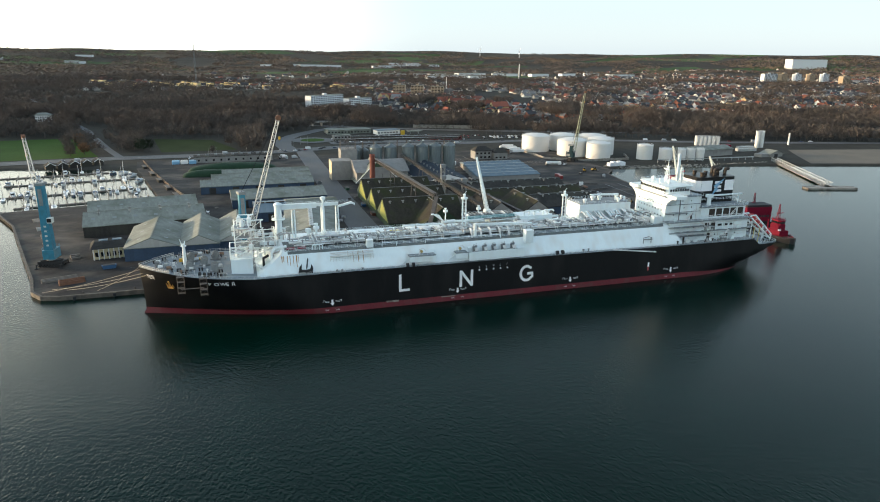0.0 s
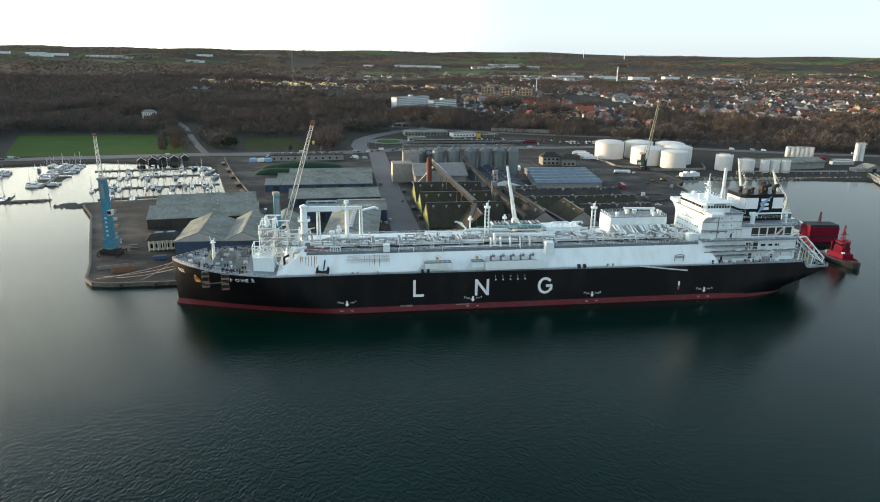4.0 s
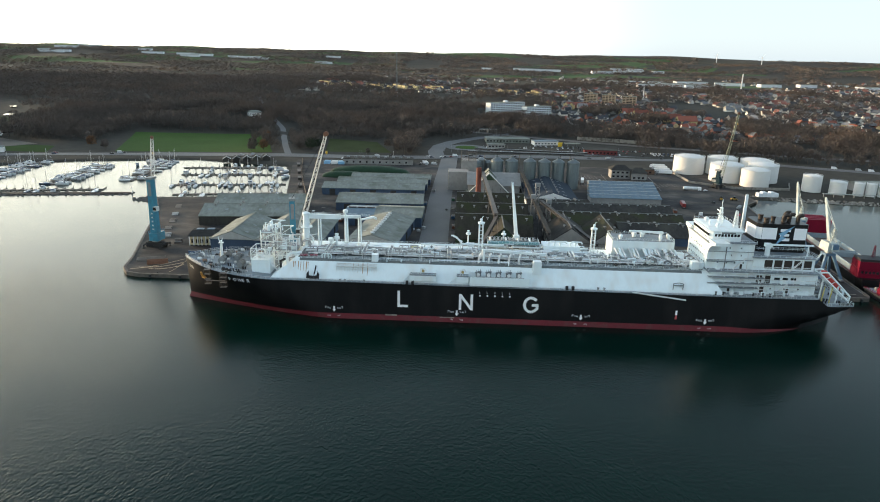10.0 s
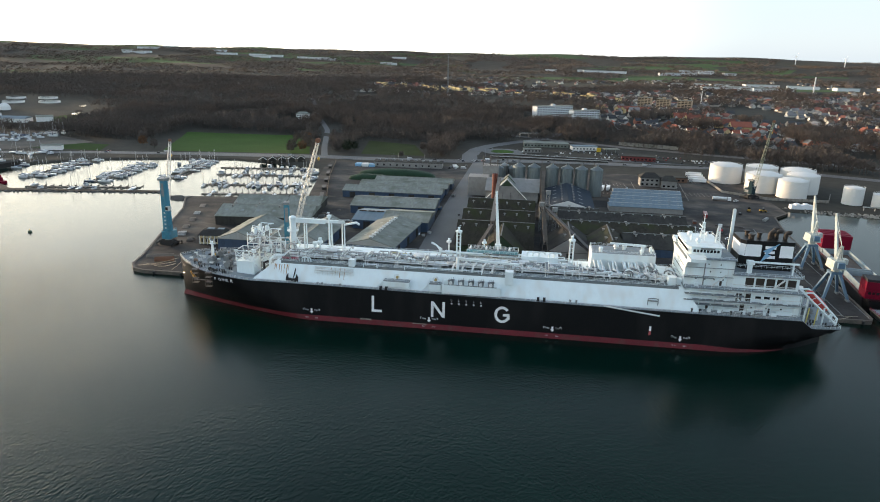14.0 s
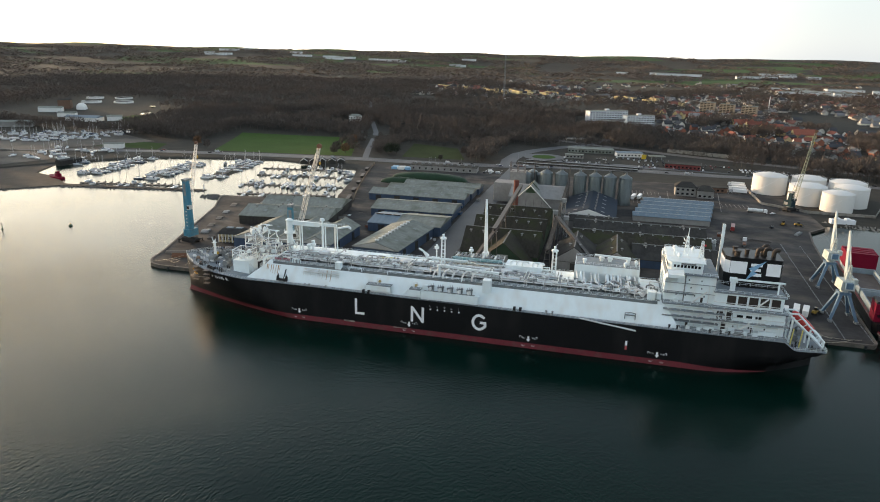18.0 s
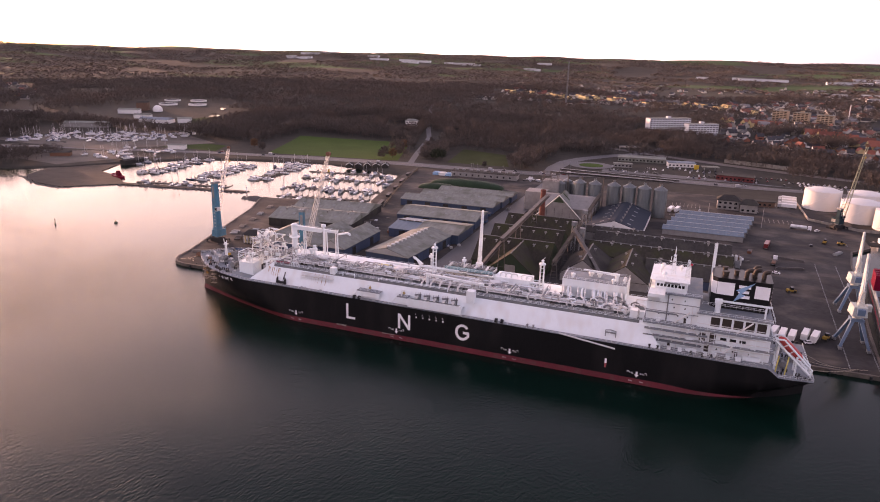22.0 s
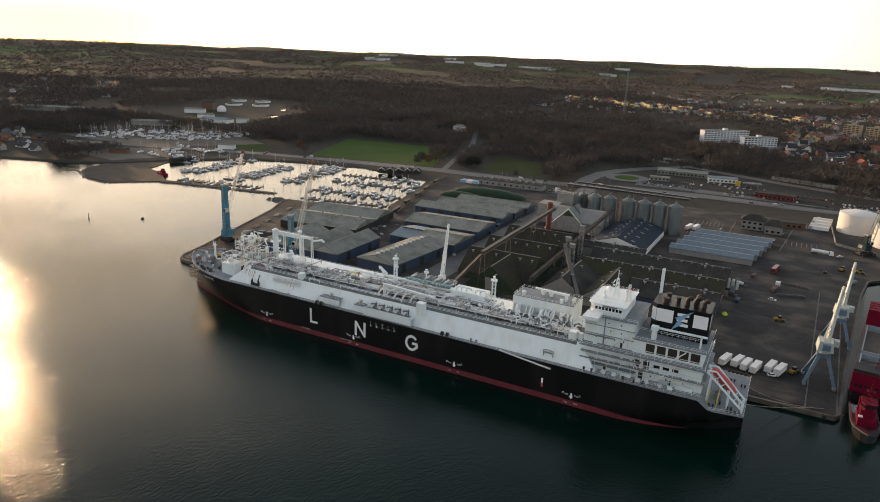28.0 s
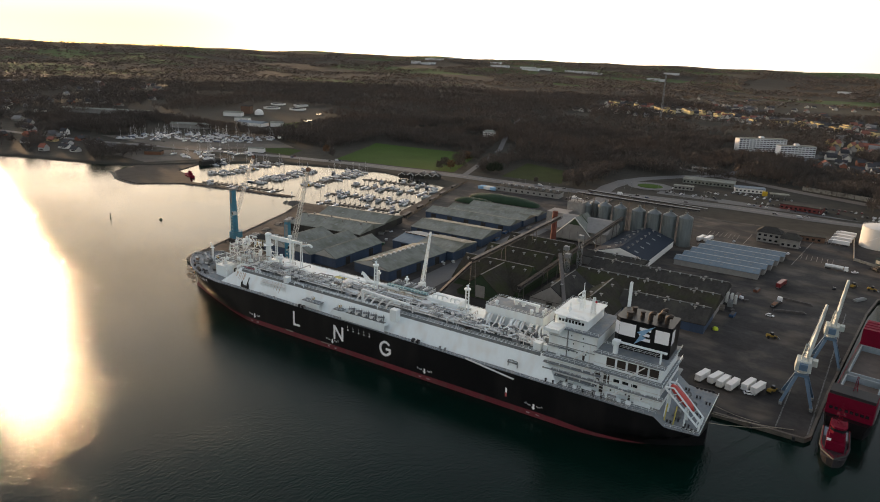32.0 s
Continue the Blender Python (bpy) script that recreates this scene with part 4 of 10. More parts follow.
g = Geo()
a, b = Vector((132.6, 8.6, 26.2)), Vector((141.2, 8.4, 18.6))
for (t0, r0), (t1, r1) in zip(boat, boat[1:]):
    g.tube(a + (b - a) * t0, a + (b - a) * t1, r0, r1, 12)
smooth_by_angle(part("lifeboat", g, mat("lifeboat_red", (0.5, 0.06, 0.05), 0.45, var=0.1), davit, "red enclosed lifeboat"), 60)
for x in (132.4, 135.6):
    part("yellow_brace", Geo().bar((x, 4.6, 13.2), (x + 0.5, 4.6, 20.6), 0.35), mat("faded_yellow_steel", (0.5, 0.42, 0.12), 0.6), davit, "faded yellow brace")

# ---- trunk deck outfit ----
rng = random.Random(4)
rail_g = Geo().rail([(TX0 + 1, TY0 + 0.2, TZ), (TX1 - 1, TY0 + 0.2, TZ)], 1.1, 2.5, 0.06).rail([(TX0 + 1, TY1 - 0.2, TZ), (TX1 - 1, TY1 - 0.2, TZ)], 1.1, 2.5, 0.06)
part("trunk_rail", rail_g, W, ship)
part("deck_rail", Geo().rail([(x, YC - half_breadth(x, deck_z(x)) + 0.3, deck_z(x)) for x in range(-126, 130, 4)], 1.1, 2.0, 0.05), M_PIPE, ship)
part("deck_rail", Geo().rail([(x, YC + half_breadth(x, deck_z(x)) - 0.3, deck_z(x)) for x in range(-126, 130, 4)], 1.1, 2.0, 0.05), M_PIPE, ship)
part("walkway", Geo().box(TX0 + 4, 8.2, TZ + 0.02, 46, 10.2, TZ + 0.06).box(TX0 + 4, 17.4, TZ + 1.7, 46, 19.0, TZ + 1.8), M_DECK, ship, "grey walkway grating")
part("side_walkway", Geo().box(-90, 33, TZ - 0.9, 84, 36.0, TZ - 0.7), M_SHIPWHITE, ship)
# dark sheet below the pipes, their shadows put into its grey
part("trunk_deck", Geo().box(TX0 + 2, TY0 + 0.4, TZ - 0.2, 46, 21.5, TZ + 0.012).box(46, TY0 + 0.4, TZ - 0.2, TX1 - 2, 23.0, TZ + 0.012), M_TRUNKDECK, ship, "dark grey trunk deck with the pipes' shade in its colour")
# long pipe runs
for k, (y, r, z) in enumerate(((10.9, 0.28, 26.1), (11.8, 0.35, 26.2), (12.9, 0.42, 26.3), (14.1, 0.5, 26.4), (15.3, 0.3, 26.2), (16.2, 0.22, 26.0), (19.6, 0.26, 26.4), (20.4, 0.45, 26.5),
                               (21.6, 0.5, 26.5), (22.9, 0.4, 26.4), (24.0, 0.28, 26.2), (25.0, 0.5, 27.4), (26.4, 0.35, 26.2), (27.5, 0.24, 26.0), (28.6, 0.3, 26.2))):
    g = Geo()
    x = (TX0 + 4 if y < 21 else -36 if y < 26 else -16) + rng.random() * 8
    xe = (44 if y > 18 else 82) - rng.random() * 6
    pts = [(x, y, z)]
    while x < xe:
        x2 = min(xe, x + rng.uniform(14, 26))
        pts.append((x2 - 3, y, z))
        if x2 < xe and rng.random() < 0.55:
            dy = rng.choice((-0.0, 1.0))
            pts += [(x2 - 3, y + dy, z + 1.1), (x2, y + dy, z + 1.1), (x2, y, z)]
        x = x2
    g.pipe(pts, r, 7)
    part("pipe", g, (M_PIPE, M_PIPEGREY, W)[k % 3], ship, "long pale deck pipe")
for x in [TX0 + 6 + k * 5.4 for k in range(24)]:
    g = Geo()
    for y in (11, 13, 15.6, 20) + ((22, 24.4, 27) if x > -34 else ()):
        g.box(x - 0.12, y - 0.12, TZ, x + 0.12, y + 0.12, 26.0)
    g.box(x - 0.15, 10.2, 25.7, x + 0.15, 16.6, 25.9)
    g.box(x - 0.15, 19.2, 25.8, x + 0.15, 29.0 if x > -34 else 21.2, 26.0)
    part("pipe_support", g, M_GREYSTEEL, ship, "grey pipe support frame")
for k in range(30):
    x = rng.uniform(TX0 + 6, 44)
    y0 = rng.choice((10.4, 13, 16.8, 20))
    y1 = y0 + rng.uniform(4, 12)
    z = rng.choice((26.9, 27.3, 26.7))
    r = rng.choice((0.16, 0.22, 0.3, 0.38))
    part("cross_pipe", Geo().pipe([(x, y0, 25.2), (x, y0, z), (x, min(y1, 31), z), (x, min(y1, 31), 25.3)], r, 6), rng.choice((M_PIPE, M_PIPEGREY)), ship)
for k in range(46):
    x, y = rng.uniform(TX0 + 6, 80), rng.uniform(10.5, 17 if k % 3 else 28)
    if x > 46:
        y = rng.uniform(10, 20)
    s = rng.uniform(0.5, 1.1)
    g = Geo().lathe((x, y), [(s * 0.35, 26.3), (s * 0.35, 27.3), (s * 0.8, 27.4), (s * 0.8, 27.6), (0.1, 27.7), (0.1, 28.3)], 8)
    part("valve", g, rng.choice((M_PIPE, M_GREYSTEEL, M_GREYSTEEL)), ship)
for k in range(22):
    x, y = rng.uniform(TX0 + 8, 44), rng.uniform(10, 21)
    part("deck_box", Geo().cbox((x, y, TZ), (rng.uniform(0.8, 2.2), rng.uniform(0.8, 1.8), rng.uniform(0.8, 2.0))), rng.choice((M_PIPE, W, M_GREYSTEEL)), ship)
# expansion loops, branch lines and cable trays between the runs
for k in range(64):
    x, y = rng.uniform(TX0 + 5, 40), rng.uniform(10.5, 20.5)
    r, z, w, d = rng.choice((0.16, 0.2, 0.26, 0.34)), rng.choice((26.6, 27.0, 27.5)), rng.uniform(1.6, 5), rng.uniform(1.2, 4.5)
    if k % 3 == 0:
        pts = [(x, y, 25.6), (x, y, z), (x + w, y, z), (x + w, y, 25.6)]
    elif k % 3 == 1:
        pts = [(x, y, z), (x, y + d, z), (x + w, y + d, z), (x + w, y, z)]
    else:
        pts = [(x, y, 25.6), (x, y, z), (x, y + d, z), (x + w * 2, y + d, z), (x + w * 2, y + d, 25.6)]
    part("pipe_loop", Geo().pipe(pts, r, 6), rng.choice((W, M_PIPE, M_PIPEGREY, M_PIPEGREY)), ship)
for k in range(26):
    x, y = rng.uniform(TX0 + 5, 82), rng.uniform(9, 16)
    part("equipment_skid", Geo().cbox((x, y, TZ), (rng.uniform(1.2, 3.6), rng.uniform(0.8, 1.6), rng.uniform(0.5, 1.3))), rng.choice((M_GREYSTEEL, M_SOOTSHADE, M_DECK)), ship, "grey deck equipment")
for y in (9.6, 17.2):
    part("pipe_walkway_rail", Geo().rail([(TX0 + 5, y, TZ + 1.6), (44, y, TZ + 1.6)], 1.0, 1.4, 0.045), M_PIPE, ship)
# crossing platforms and upright loops
for x in (-74, -58, -47, -34, -22, 14, 30, 44):
    cp = part("crossing_platform", Geo().box(x - 0.7, 9.5, TZ + 2.5, x + 0.7, 20.5, TZ + 2.6), M_DECK, ship, "grey crossing platform over pipes")
    part("platform_rail", Geo().rail([(x - 0.7, 9.5, TZ + 2.6), (x - 0.7, 20.5, TZ + 2.6)], 1.0, 1.3, 0.05).rail([(x + 0.7, 9.5, TZ + 2.6), (x + 0.7, 20.5, TZ + 2.6)], 1.0, 1.3, 0.05), W, cp)
    part("platform_stair", Geo().bar((x - 0.5, 9.4, TZ + 2.5), (x - 0.5, 7.8, TZ), 0.14).bar((x + 0.5, 9.4, TZ + 2.5), (x + 0.5, 7.8, TZ), 0.14), M_PIPE, cp)
# pipe arches at the trunk's front edge
for x in (-74.5, -73.4):
    part("pipe_arch", Geo().pipe([(x - 1, 7.4, 24.6), (x - 1, 7.0, 26.6), (x - 0.4, 7.0, 27.0), (x + 1.2, 7.0, 27.0), (x + 1.8, 7.0, 26.6), (x + 1.8, 7.4, 24.6)], 0.26, 8), W, ship)
part("yellow_mark", Geo().box(-40, 26, TZ + 0.005, -33, 29, TZ + 0.02), mat("faded_deck_yellow", (0.55, 0.47, 0.16), 0.8, var=0.3, scale=1.0), ship, "faded yellow deck marking")
# cargo tank domes
for x in (-66, -26, 20):
    part("tank_dome", Geo().lathe((x, 21.5), [(2.8, TZ), (2.8, 26.8), (2.4, 27.3), (0.5, 27.6)], 20), M_PIPE, ship, "cargo tank dome")
# vent masts
for x, h, yy in ((-8.6, 40.3, 20.5), (40.3, 38.8, 22.3)):
    vm = part("vent_mast", Geo().tube((x - 0.75, yy, TZ), (x - 0.75, yy, h - 1.5), 0.34, n=8).tube((x + 0.75, yy, TZ), (x + 0.75, yy, h - 1.5), 0.34, n=8), W, ship, "white twin-leg vent mast")
    g = Geo()
    for k in range(7):
        g.box(x - 0.8, yy - 0.12, TZ + 2 + k * 1.7, x + 0.8, yy + 0.12, TZ + 2.2 + k * 1.7)
    part("rung", g, W, vm)
    part("top_platform", Geo().lathe((x, yy), [(1.4, h - 1.6), (1.5, h - 1.4), (1.5, h - 0.9), (0.5, h - 0.8), (0.5, h + 0.4), (0.7, h + 0.5), (0.2, h + 0.8)], 12), W, vm)
    part("vent_pipe", Geo().pipe([(x + 0.2, yy, h + 0.5), (x + 0.4, yy, h + 1.4), (x + 1.0, yy, h + 1.7)], 0.09), W, vm)
# loading manifold
man = part("manifold_platform", Geo().box(-13, 0.6, 19.6, 11.5, 6.0, 20.0).box(-13, 0.5, 17.2, 11.5, 0.8, 20.9), W, ship, "white manifold platform with drip tray")
part("drip_tray", Geo().box(-12.4, 1.0, 20.0, 9.6, 5.0, 20.1), M_GREYSTEEL, man)
for k in range(5):
    x = -9.5 + k * 4.2
    g = Geo().pipe([(x, 2.2, 21.6), (x, 6.6, 21.6), (x, 7.8, 26.2), (x + 0.4, 9.4, 27.4), (x + 1.2, 13.5, 27.4), (x + 1.2, 14.2, 26.4)], 0.42, 9)
    g.tube((x, 1.7, 21.6), (x, 2.1, 21.6), 0.72, n=12)
    pp = part("manifold_pipe", g, M_PIPE, man)
    for j in range(3):
        part("manifold_valve", Geo().lathe((x - 0.8 + j * 0.8, 3.3 + j * 0.6), [(0.3, 20.1), (0.35, 21.8), (0.55, 22.0), (0.55, 22.4), (0.1, 22.6), (0.1, 23.3)], 8), M_GREYSTEEL, pp)
part("manifold_rail", Geo().rail([(-13, 0.6, 20.0), (11.5, 0.6, 20.0)], 1.1, 2, 0.05), W, man)
part("control_box", Geo().cbox((-11.5, 4.5, 20.0), (1.8, 1.5, 2.0)), W, man)
part("control_box", Geo().cbox((14.6, 4.2, 22.3), (3.4, 3.2, 5.4)), W, man)
part("support_post", Geo().pipe([(-7.5, 9.4, 25), (-7.5, 9.4, 30.5)], 0.7, 10), W, man)
part("overhead_beam", Geo().side([(-7.5, 29.6), (18.5, 28.6), (18.5, 29.4), (-7.5, 30.6)], 8.9, 9.9), W, man, "white overhead hose beam")
# side platforms with hose davits
for x0, x1 in ((-38, -27), (-18.5, -13.5)):
    p1 = part("side_platform", Geo().box(x0, 1.2, 20.6, x1, 6.0, 20.9), M_DECK, ship, "grey hose-handling platform")
    part("platform_wall", Geo().box(x0, 1.1, 18.4, x1, 1.3, 20.6), W, p1)
    part("platform_rail", Geo().rail([(x0, 6, 20.9), (x0, 1.2, 20.9), (x1, 1.2, 20.9), (x1, 6, 20.9)], 1.1, 1.8, 0.05), W, p1)
    part("platform_brace", Geo().bar((x0, 1.4, 20.6), (x0 - 3, 2.4, 17.4), 0.25).bar((x1, 1.4, 20.6), (x1, 2.4, 17.4), 0.25), W, p1)
    xm = (x0 + x1) / 2
    part("hose_davit", Geo().pipe([(xm - 1, 3.2, 20.9), (xm - 1, 3.2, 23.0), (xm + 0.6, 2.6, 23.6), (xm + 1.4, 2.2, 22.4)], 0.18), M_PIPE, p1)
    part("hose_reel", Geo().tube((xm, 3.2, 22.0), (xm, 3.9, 22.0), 0.6, n=12), mat("ochre_gear", (0.4, 0.3, 0.12), 0.7), p1, "ochre hose reel")
for x0, x1 in ((-60, -52),):
    p1 = part("side_platform", Geo().box(x0 - 9, 4.4, 22.3, x1, 6.4, 22.5), M_PIPE, ship, "rust-streaked pipe platform")
    part("platform_pipe", Geo().pipe([(x0 - 9, 4.6, 23.2), (x1, 4.6, 23.2)], 0.16).pipe([(x0 - 9, 5.2, 23.6), (x1, 5.2, 23.6)], 0.2), M_PIPE, p1)
    part("platform_leg", Geo().rail([(x0 - 9, 4.4, 20.4), (x1, 4.4, 20.4)], 1.9, 1.1, 0.07), M_PIPE, p1)
    part("valve_house", Geo().cbox((-53, 7.0, 24.6), (2.6, 2.6, 3.0)), W, p1)
for x0, x1 in ((-30, 3), (-48, -42)):
    part("handrail_pipe", Geo().pipe([(x0, 6.8, 24.4), (x0, 6.6, 25.9), (x1, 6.6, 25.9), (x1, 6.8, 24.4)], 0.22, 7), W, ship)
# rust stains below the pipe platform
M_RUSTRUN = mat("rust_runs", (0.36, 0.2, 0.08), 0.7, var=0.3, scale=0.8, streak=0.1)
for k in range(11):
    x = -87.5 + k * 1.1 + rng.uniform(-0.3, 0.3) if k < 7 else -62 + (k - 7) * 2.0
    z1 = 23.6
    z0 = z1 - rng.uniform(1.5, 4.6)

    def on_side(z):
        return 2.6 + (TY0 - 0.9 - 2.6) * (z - 17.0) / (TZ - 1.0 - 17.0) - 0.02
    w = rng.uniform(0.09, 0.26)
    part("rust_run", Geo().add([(x - w, on_side(z1), z1), (x + w, on_side(z1), z1), (x + w * 0.4, on_side(z0), z0), (x - w * 0.4, on_side(z0), z0)], [(0, 3, 2, 1)]), M_RUSTRUN, ship, "brown rust run")
for x in (-83.6, -79.4):
    part("hose_rack", Geo().tube((x - 1.6, 9.0, 25.6), (x + 1.6, 9.0, 25.6), 0.45, n=10), mat("maroon_hose", (0.22, 0.03, 0.05), 0.6), ship, "maroon hose drum")
# anchor stowed on the trunk's front
g = Geo().tube((-78.6, 3.3, 17.4), (-77.7, 4.9, 22.4), 0.3, 0.22, 8).side([(-81.6, 17.5), (-76.2, 17.2), (-76.6, 18.6), (-78.8, 18.4), (-81.2, 18.7)], 2.2, 3.2)
g.side([(-81.6, 17.5), (-80.4, 18.4), (-80.3, 20.9), (-81.2, 19.6)], 2.3, 2.8).side([(-76.2, 17.2), (-76.0, 19.2), (-76.6, 20.6), (-77.3, 18.2)], 2.3, 2.8)
part("spare_anchor", g, M_DARK, ship, "black spare anchor")
# compressor house, teal platform and ship's hose crane
teal = part("equipment_platform", Geo().box(-5.5, 24.5, 28.2, 17.5, 32.5, 28.6), M_GREYSTEEL, ship, "raised platform with teal grating")
part("grating", Geo().box(-5.2, 24.8, 28.62, 17.2, 26.6, 29.5), mat("teal_grating", (0.1, 0.25, 0.27), 0.6, var=0.2, scale=1), teal, "teal grating screen")
g = Geo()
for x in (-5, 0.5, 6, 11.5, 17):
    for y in (25, 32):
        g.bar((x, y, TZ), (x, y, 28.2), 0.25)
part("platform_leg", g, M_PIPE, teal)
part("platform_rail", Geo().rail([(-5.5, 24.5, 28.6), (17.5, 24.5, 28.6), (17.5, 32.5, 28.6), (-5.5, 32.5, 28.6)], 1.2, 1.6, 0.06), W, teal)
for k in range(12):
    x = -4 + k * 1.75
    part("heat_exchanger", Geo().tube((x, 27.4, 29.4), (x, 31.8, 29.4), 0.5, n=9), rng.choice((M_PIPE, M_GREYSTEEL)), teal)
comp = part("compressor_room", Geo().box(19, 23, TZ, 35, 31.5, 28.8), W, ship, "white compressor room")
for x in (21.5, 24, 26.5, 31, 33.2):
    part("swan_neck", Geo().pipe([(x, 24, 28.8), (x, 24, 30.2), (x + 0.7, 24, 30.8), (x + 2.4, 24, 30.8), (x + 2.9, 24, 30.0)], 0.4, 9), W, comp)
for k in range(3):
    part("outlet_pipe", Geo().pipe([(-17 + k * 0.2, 24 + k * 1.2, 28.6), (-19 - k * 0.8, 24 + k * 1.2, 31.4), (-20 - k * 0.8, 24 + k * 1.2, 31.4)], 0.34, 9), W, ship)
part("outlet_header", Geo().tube((-17.5, 24.5, 28.2), (2, 24.5, 28.2), 0.5, n=9), W, ship)
hose = part("hose_crane", Geo().ring((8, 35.2), 1.3, 16.6, 27.5, 14).box(6.6, 34, 27.4, 9.4, 36.6, 30.0), W, ship, "white hose-handling crane with raised jib")
g = Geo().truss((8, 35.4, 29), (5.7, 45, 52.7), 1.5, 0.6, 12, 0.13, (1, 0, 0))
g.add([(7.4, 35.2, 29), (8.6, 35.2, 29), (6.1, 44.6, 52.4), (5.3, 44.6, 52.4)], [(0, 1, 2, 3)])
part("jib", g, W, hose)
for x, yy in ((-14, 30), (2, 31)):
    part("deck_light", Geo().lathe((x, yy), [(0.3, TZ), (0.3, 31), (1.1, 31.2), (1.1, 32.0), (0.4, 32.2), (0.6, 33.0)], 8), W, ship)
# regasification house with pipe stack beside it
regas = part("regas_house", Geo().box(49, 23.5, TZ, 76, 36, 32.2), W, ship, "big white process house with grey roof")
part("roof", Geo().box(49.3, 23.8, 32.2, 75.7, 35.7, 32.35), M_DECK, regas, "grey roof deck")
part("roof_rail", Geo().rail([(49.2, 23.7, 32.35), (75.8, 23.7, 32.35), (75.8, 35.8, 32.35), (49.2, 35.8, 32.35), (49.2, 23.7, 32.35)], 1.1, 1.8, 0.05), W, regas)
part("roof_crane", Geo().ring((71, 28.5), 0.7, 32.3, 35.5, 12).side([(57, 35.4), (72, 34.6), (72, 35.6), (57, 35.9)], 28, 29), W, regas, "white roof crane")
for x, y, s in ((53, 26, 1.2), (60, 31, 1.5), (63.5, 31, 1.4), (70, 25, 1.0), (74.4, 27, 0.8), (74.4, 29.5, 0.8)):
    part("roof_vent", Geo().lathe((x, y), [(s * 0.5, 32.3), (s * 0.5, 33.2), (s * 0.8, 33.4), (s * 0.8, 34.2), (0.2, 34.5)], 10), W, regas)
for k in range(9):
    x = 50 + k * 3.0
    g = Geo().pipe([(x, 23.4, 28.5), (x, 22.4, 29.2), (x + 0.6, 19.5, 27.6), (x + 0.6, 15.0, 26.6), (x + 0.6, 12, 26.4), (x + 0.6, 12, 25.2)], rng.choice((0.3, 0.42, 0.22)), 8)
    part("process_pipe", g, M_PIPE, regas)
for k in range(26):
    x, y = rng.uniform(46, 82), rng.uniform(11, 22.5)
    if k % 2:
        part("process_pipe", Geo().pipe([(x, y, 25.2), (x, y, 26 + k % 3), (x + rng.uniform(2, 6), y, 26 + k % 3), (x + 6, y + rng.uniform(-2, 2), 25.2)], rng.uniform(0.15, 0.36), 7), M_PIPE, regas)
    else:
        part("pump", Geo().lathe((x, y), [(0.7, TZ), (0.7, 26.1), (0.4, 26.4), (0.4, 27.3), (0.6, 27.4), (0.1, 27.7)], 9), rng.choice((M_GREYSTEEL, M_PIPE)), regas)
for k, (x, r) in enumerate(((52, 0.55), (58, 0.45), (63, 0.6), (64.6, 0.35), (66, 0.35), (67.4, 0.35), (72, 0.5), (76, 0.45))):
    part("bent_duct", Geo().pipe([(x, 23.4, 28.6), (x, 21.8, 28.8), (x, 20.6, 28.0), (x + 0.6, 18.6, 26.6), (x + 3.0, 16.4, 26.2), (x + 5.0, 14.6, 26.2), (x + 5.0, 12.6, 26.2), (x + 3.4, 11.4, 26.2)], r, 9), W, regas, "thick white bent process pipe")
for k in range(16):
    x, y = rng.uniform(46, 80), rng.uniform(10, 21)
    w, z, r = rng.uniform(1.5, 4), rng.uniform(26.4, 28), rng.uniform(0.16, 0.4)
    part("process_loop", Geo().pipe([(x, y, 25.2), (x, y, z), (x + w * 0.5, y + 0.8, z + 0.4), (x + w, y, z), (x + w, y - 1.2, z), (x + w, y - 1.2, 25.2)], r, 7), rng.choice((W, M_PIPE, M_GREYSTEEL)), regas)
for x, y, w, d, h in ((80.5, 9.6, 3.0, 3.0, 3.6), (83.5, 10.4, 1.8, 2.0, 3.0), (79, 16, 2.4, 3, 2.4)):
    part("deck_house", Geo().box(x - w / 2, y - d / 2, 24.6, x + w / 2, y + d / 2, 24.6 + h), W, ship)
# gangway along the side
part("accommodation_ladder", Geo().add([(53.5, -0.6, 16.9), (75.5, -0.6, 14.2), (75.5, -0.1, 14.2), (53.5, -0.1, 16.9), (53.5, -0.6, 17.3), (75.5, -0.6, 14.7), (75.5, -0.1, 14.7), (53.5, -0.1, 17.3)],
     [(0, 3, 2, 1), (4, 5, 6, 7), (0, 1, 5, 4), (1, 2, 6, 5), (2, 3, 7, 6), (3, 0, 4, 7)]), M_PIPE, ship, "pale stowed accommodation ladder")
for x in (-39, -36.6, 27, 29.5):
    part("fairlead", Geo().tube((x - 0.5, 0.7, 17.6), (x + 0.5, 0.7, 17.6), 0.9, n=10), M_DARK, ship, "black roller fairlead")
for x in (-67, -65, 40, 42.5, -57, 88, 91, 103, 107, 110):
    part("bollard", Geo().lathe((x, 1.6), [(0.4, 16.5), (0.34, 17.6), (0.5, 17.7), (0.5, 17.9)], 9), M_DARK if x > 80 else M_GREYSTEEL, ship)
part("mooring_winch", Geo().tube((112, 2.6, 17.6), (115, 2.6, 17.6), 1.0, n=14).box(111.5, 1.6, 16.3, 115.5, 3.6, 16.7), M_GREYSTEEL, ship, "grey mooring winch")
part("pilot_davit", Geo().pipe([(71, 3.4, 17), (71, 3.2, 20.2), (73, 2.6, 20.8), (75, 3.2, 20.2), (75, 3.4, 17)], 0.2).box(71, 2.4, 19.4, 75, 3.0, 19.8), M_GREYSTEEL, ship)

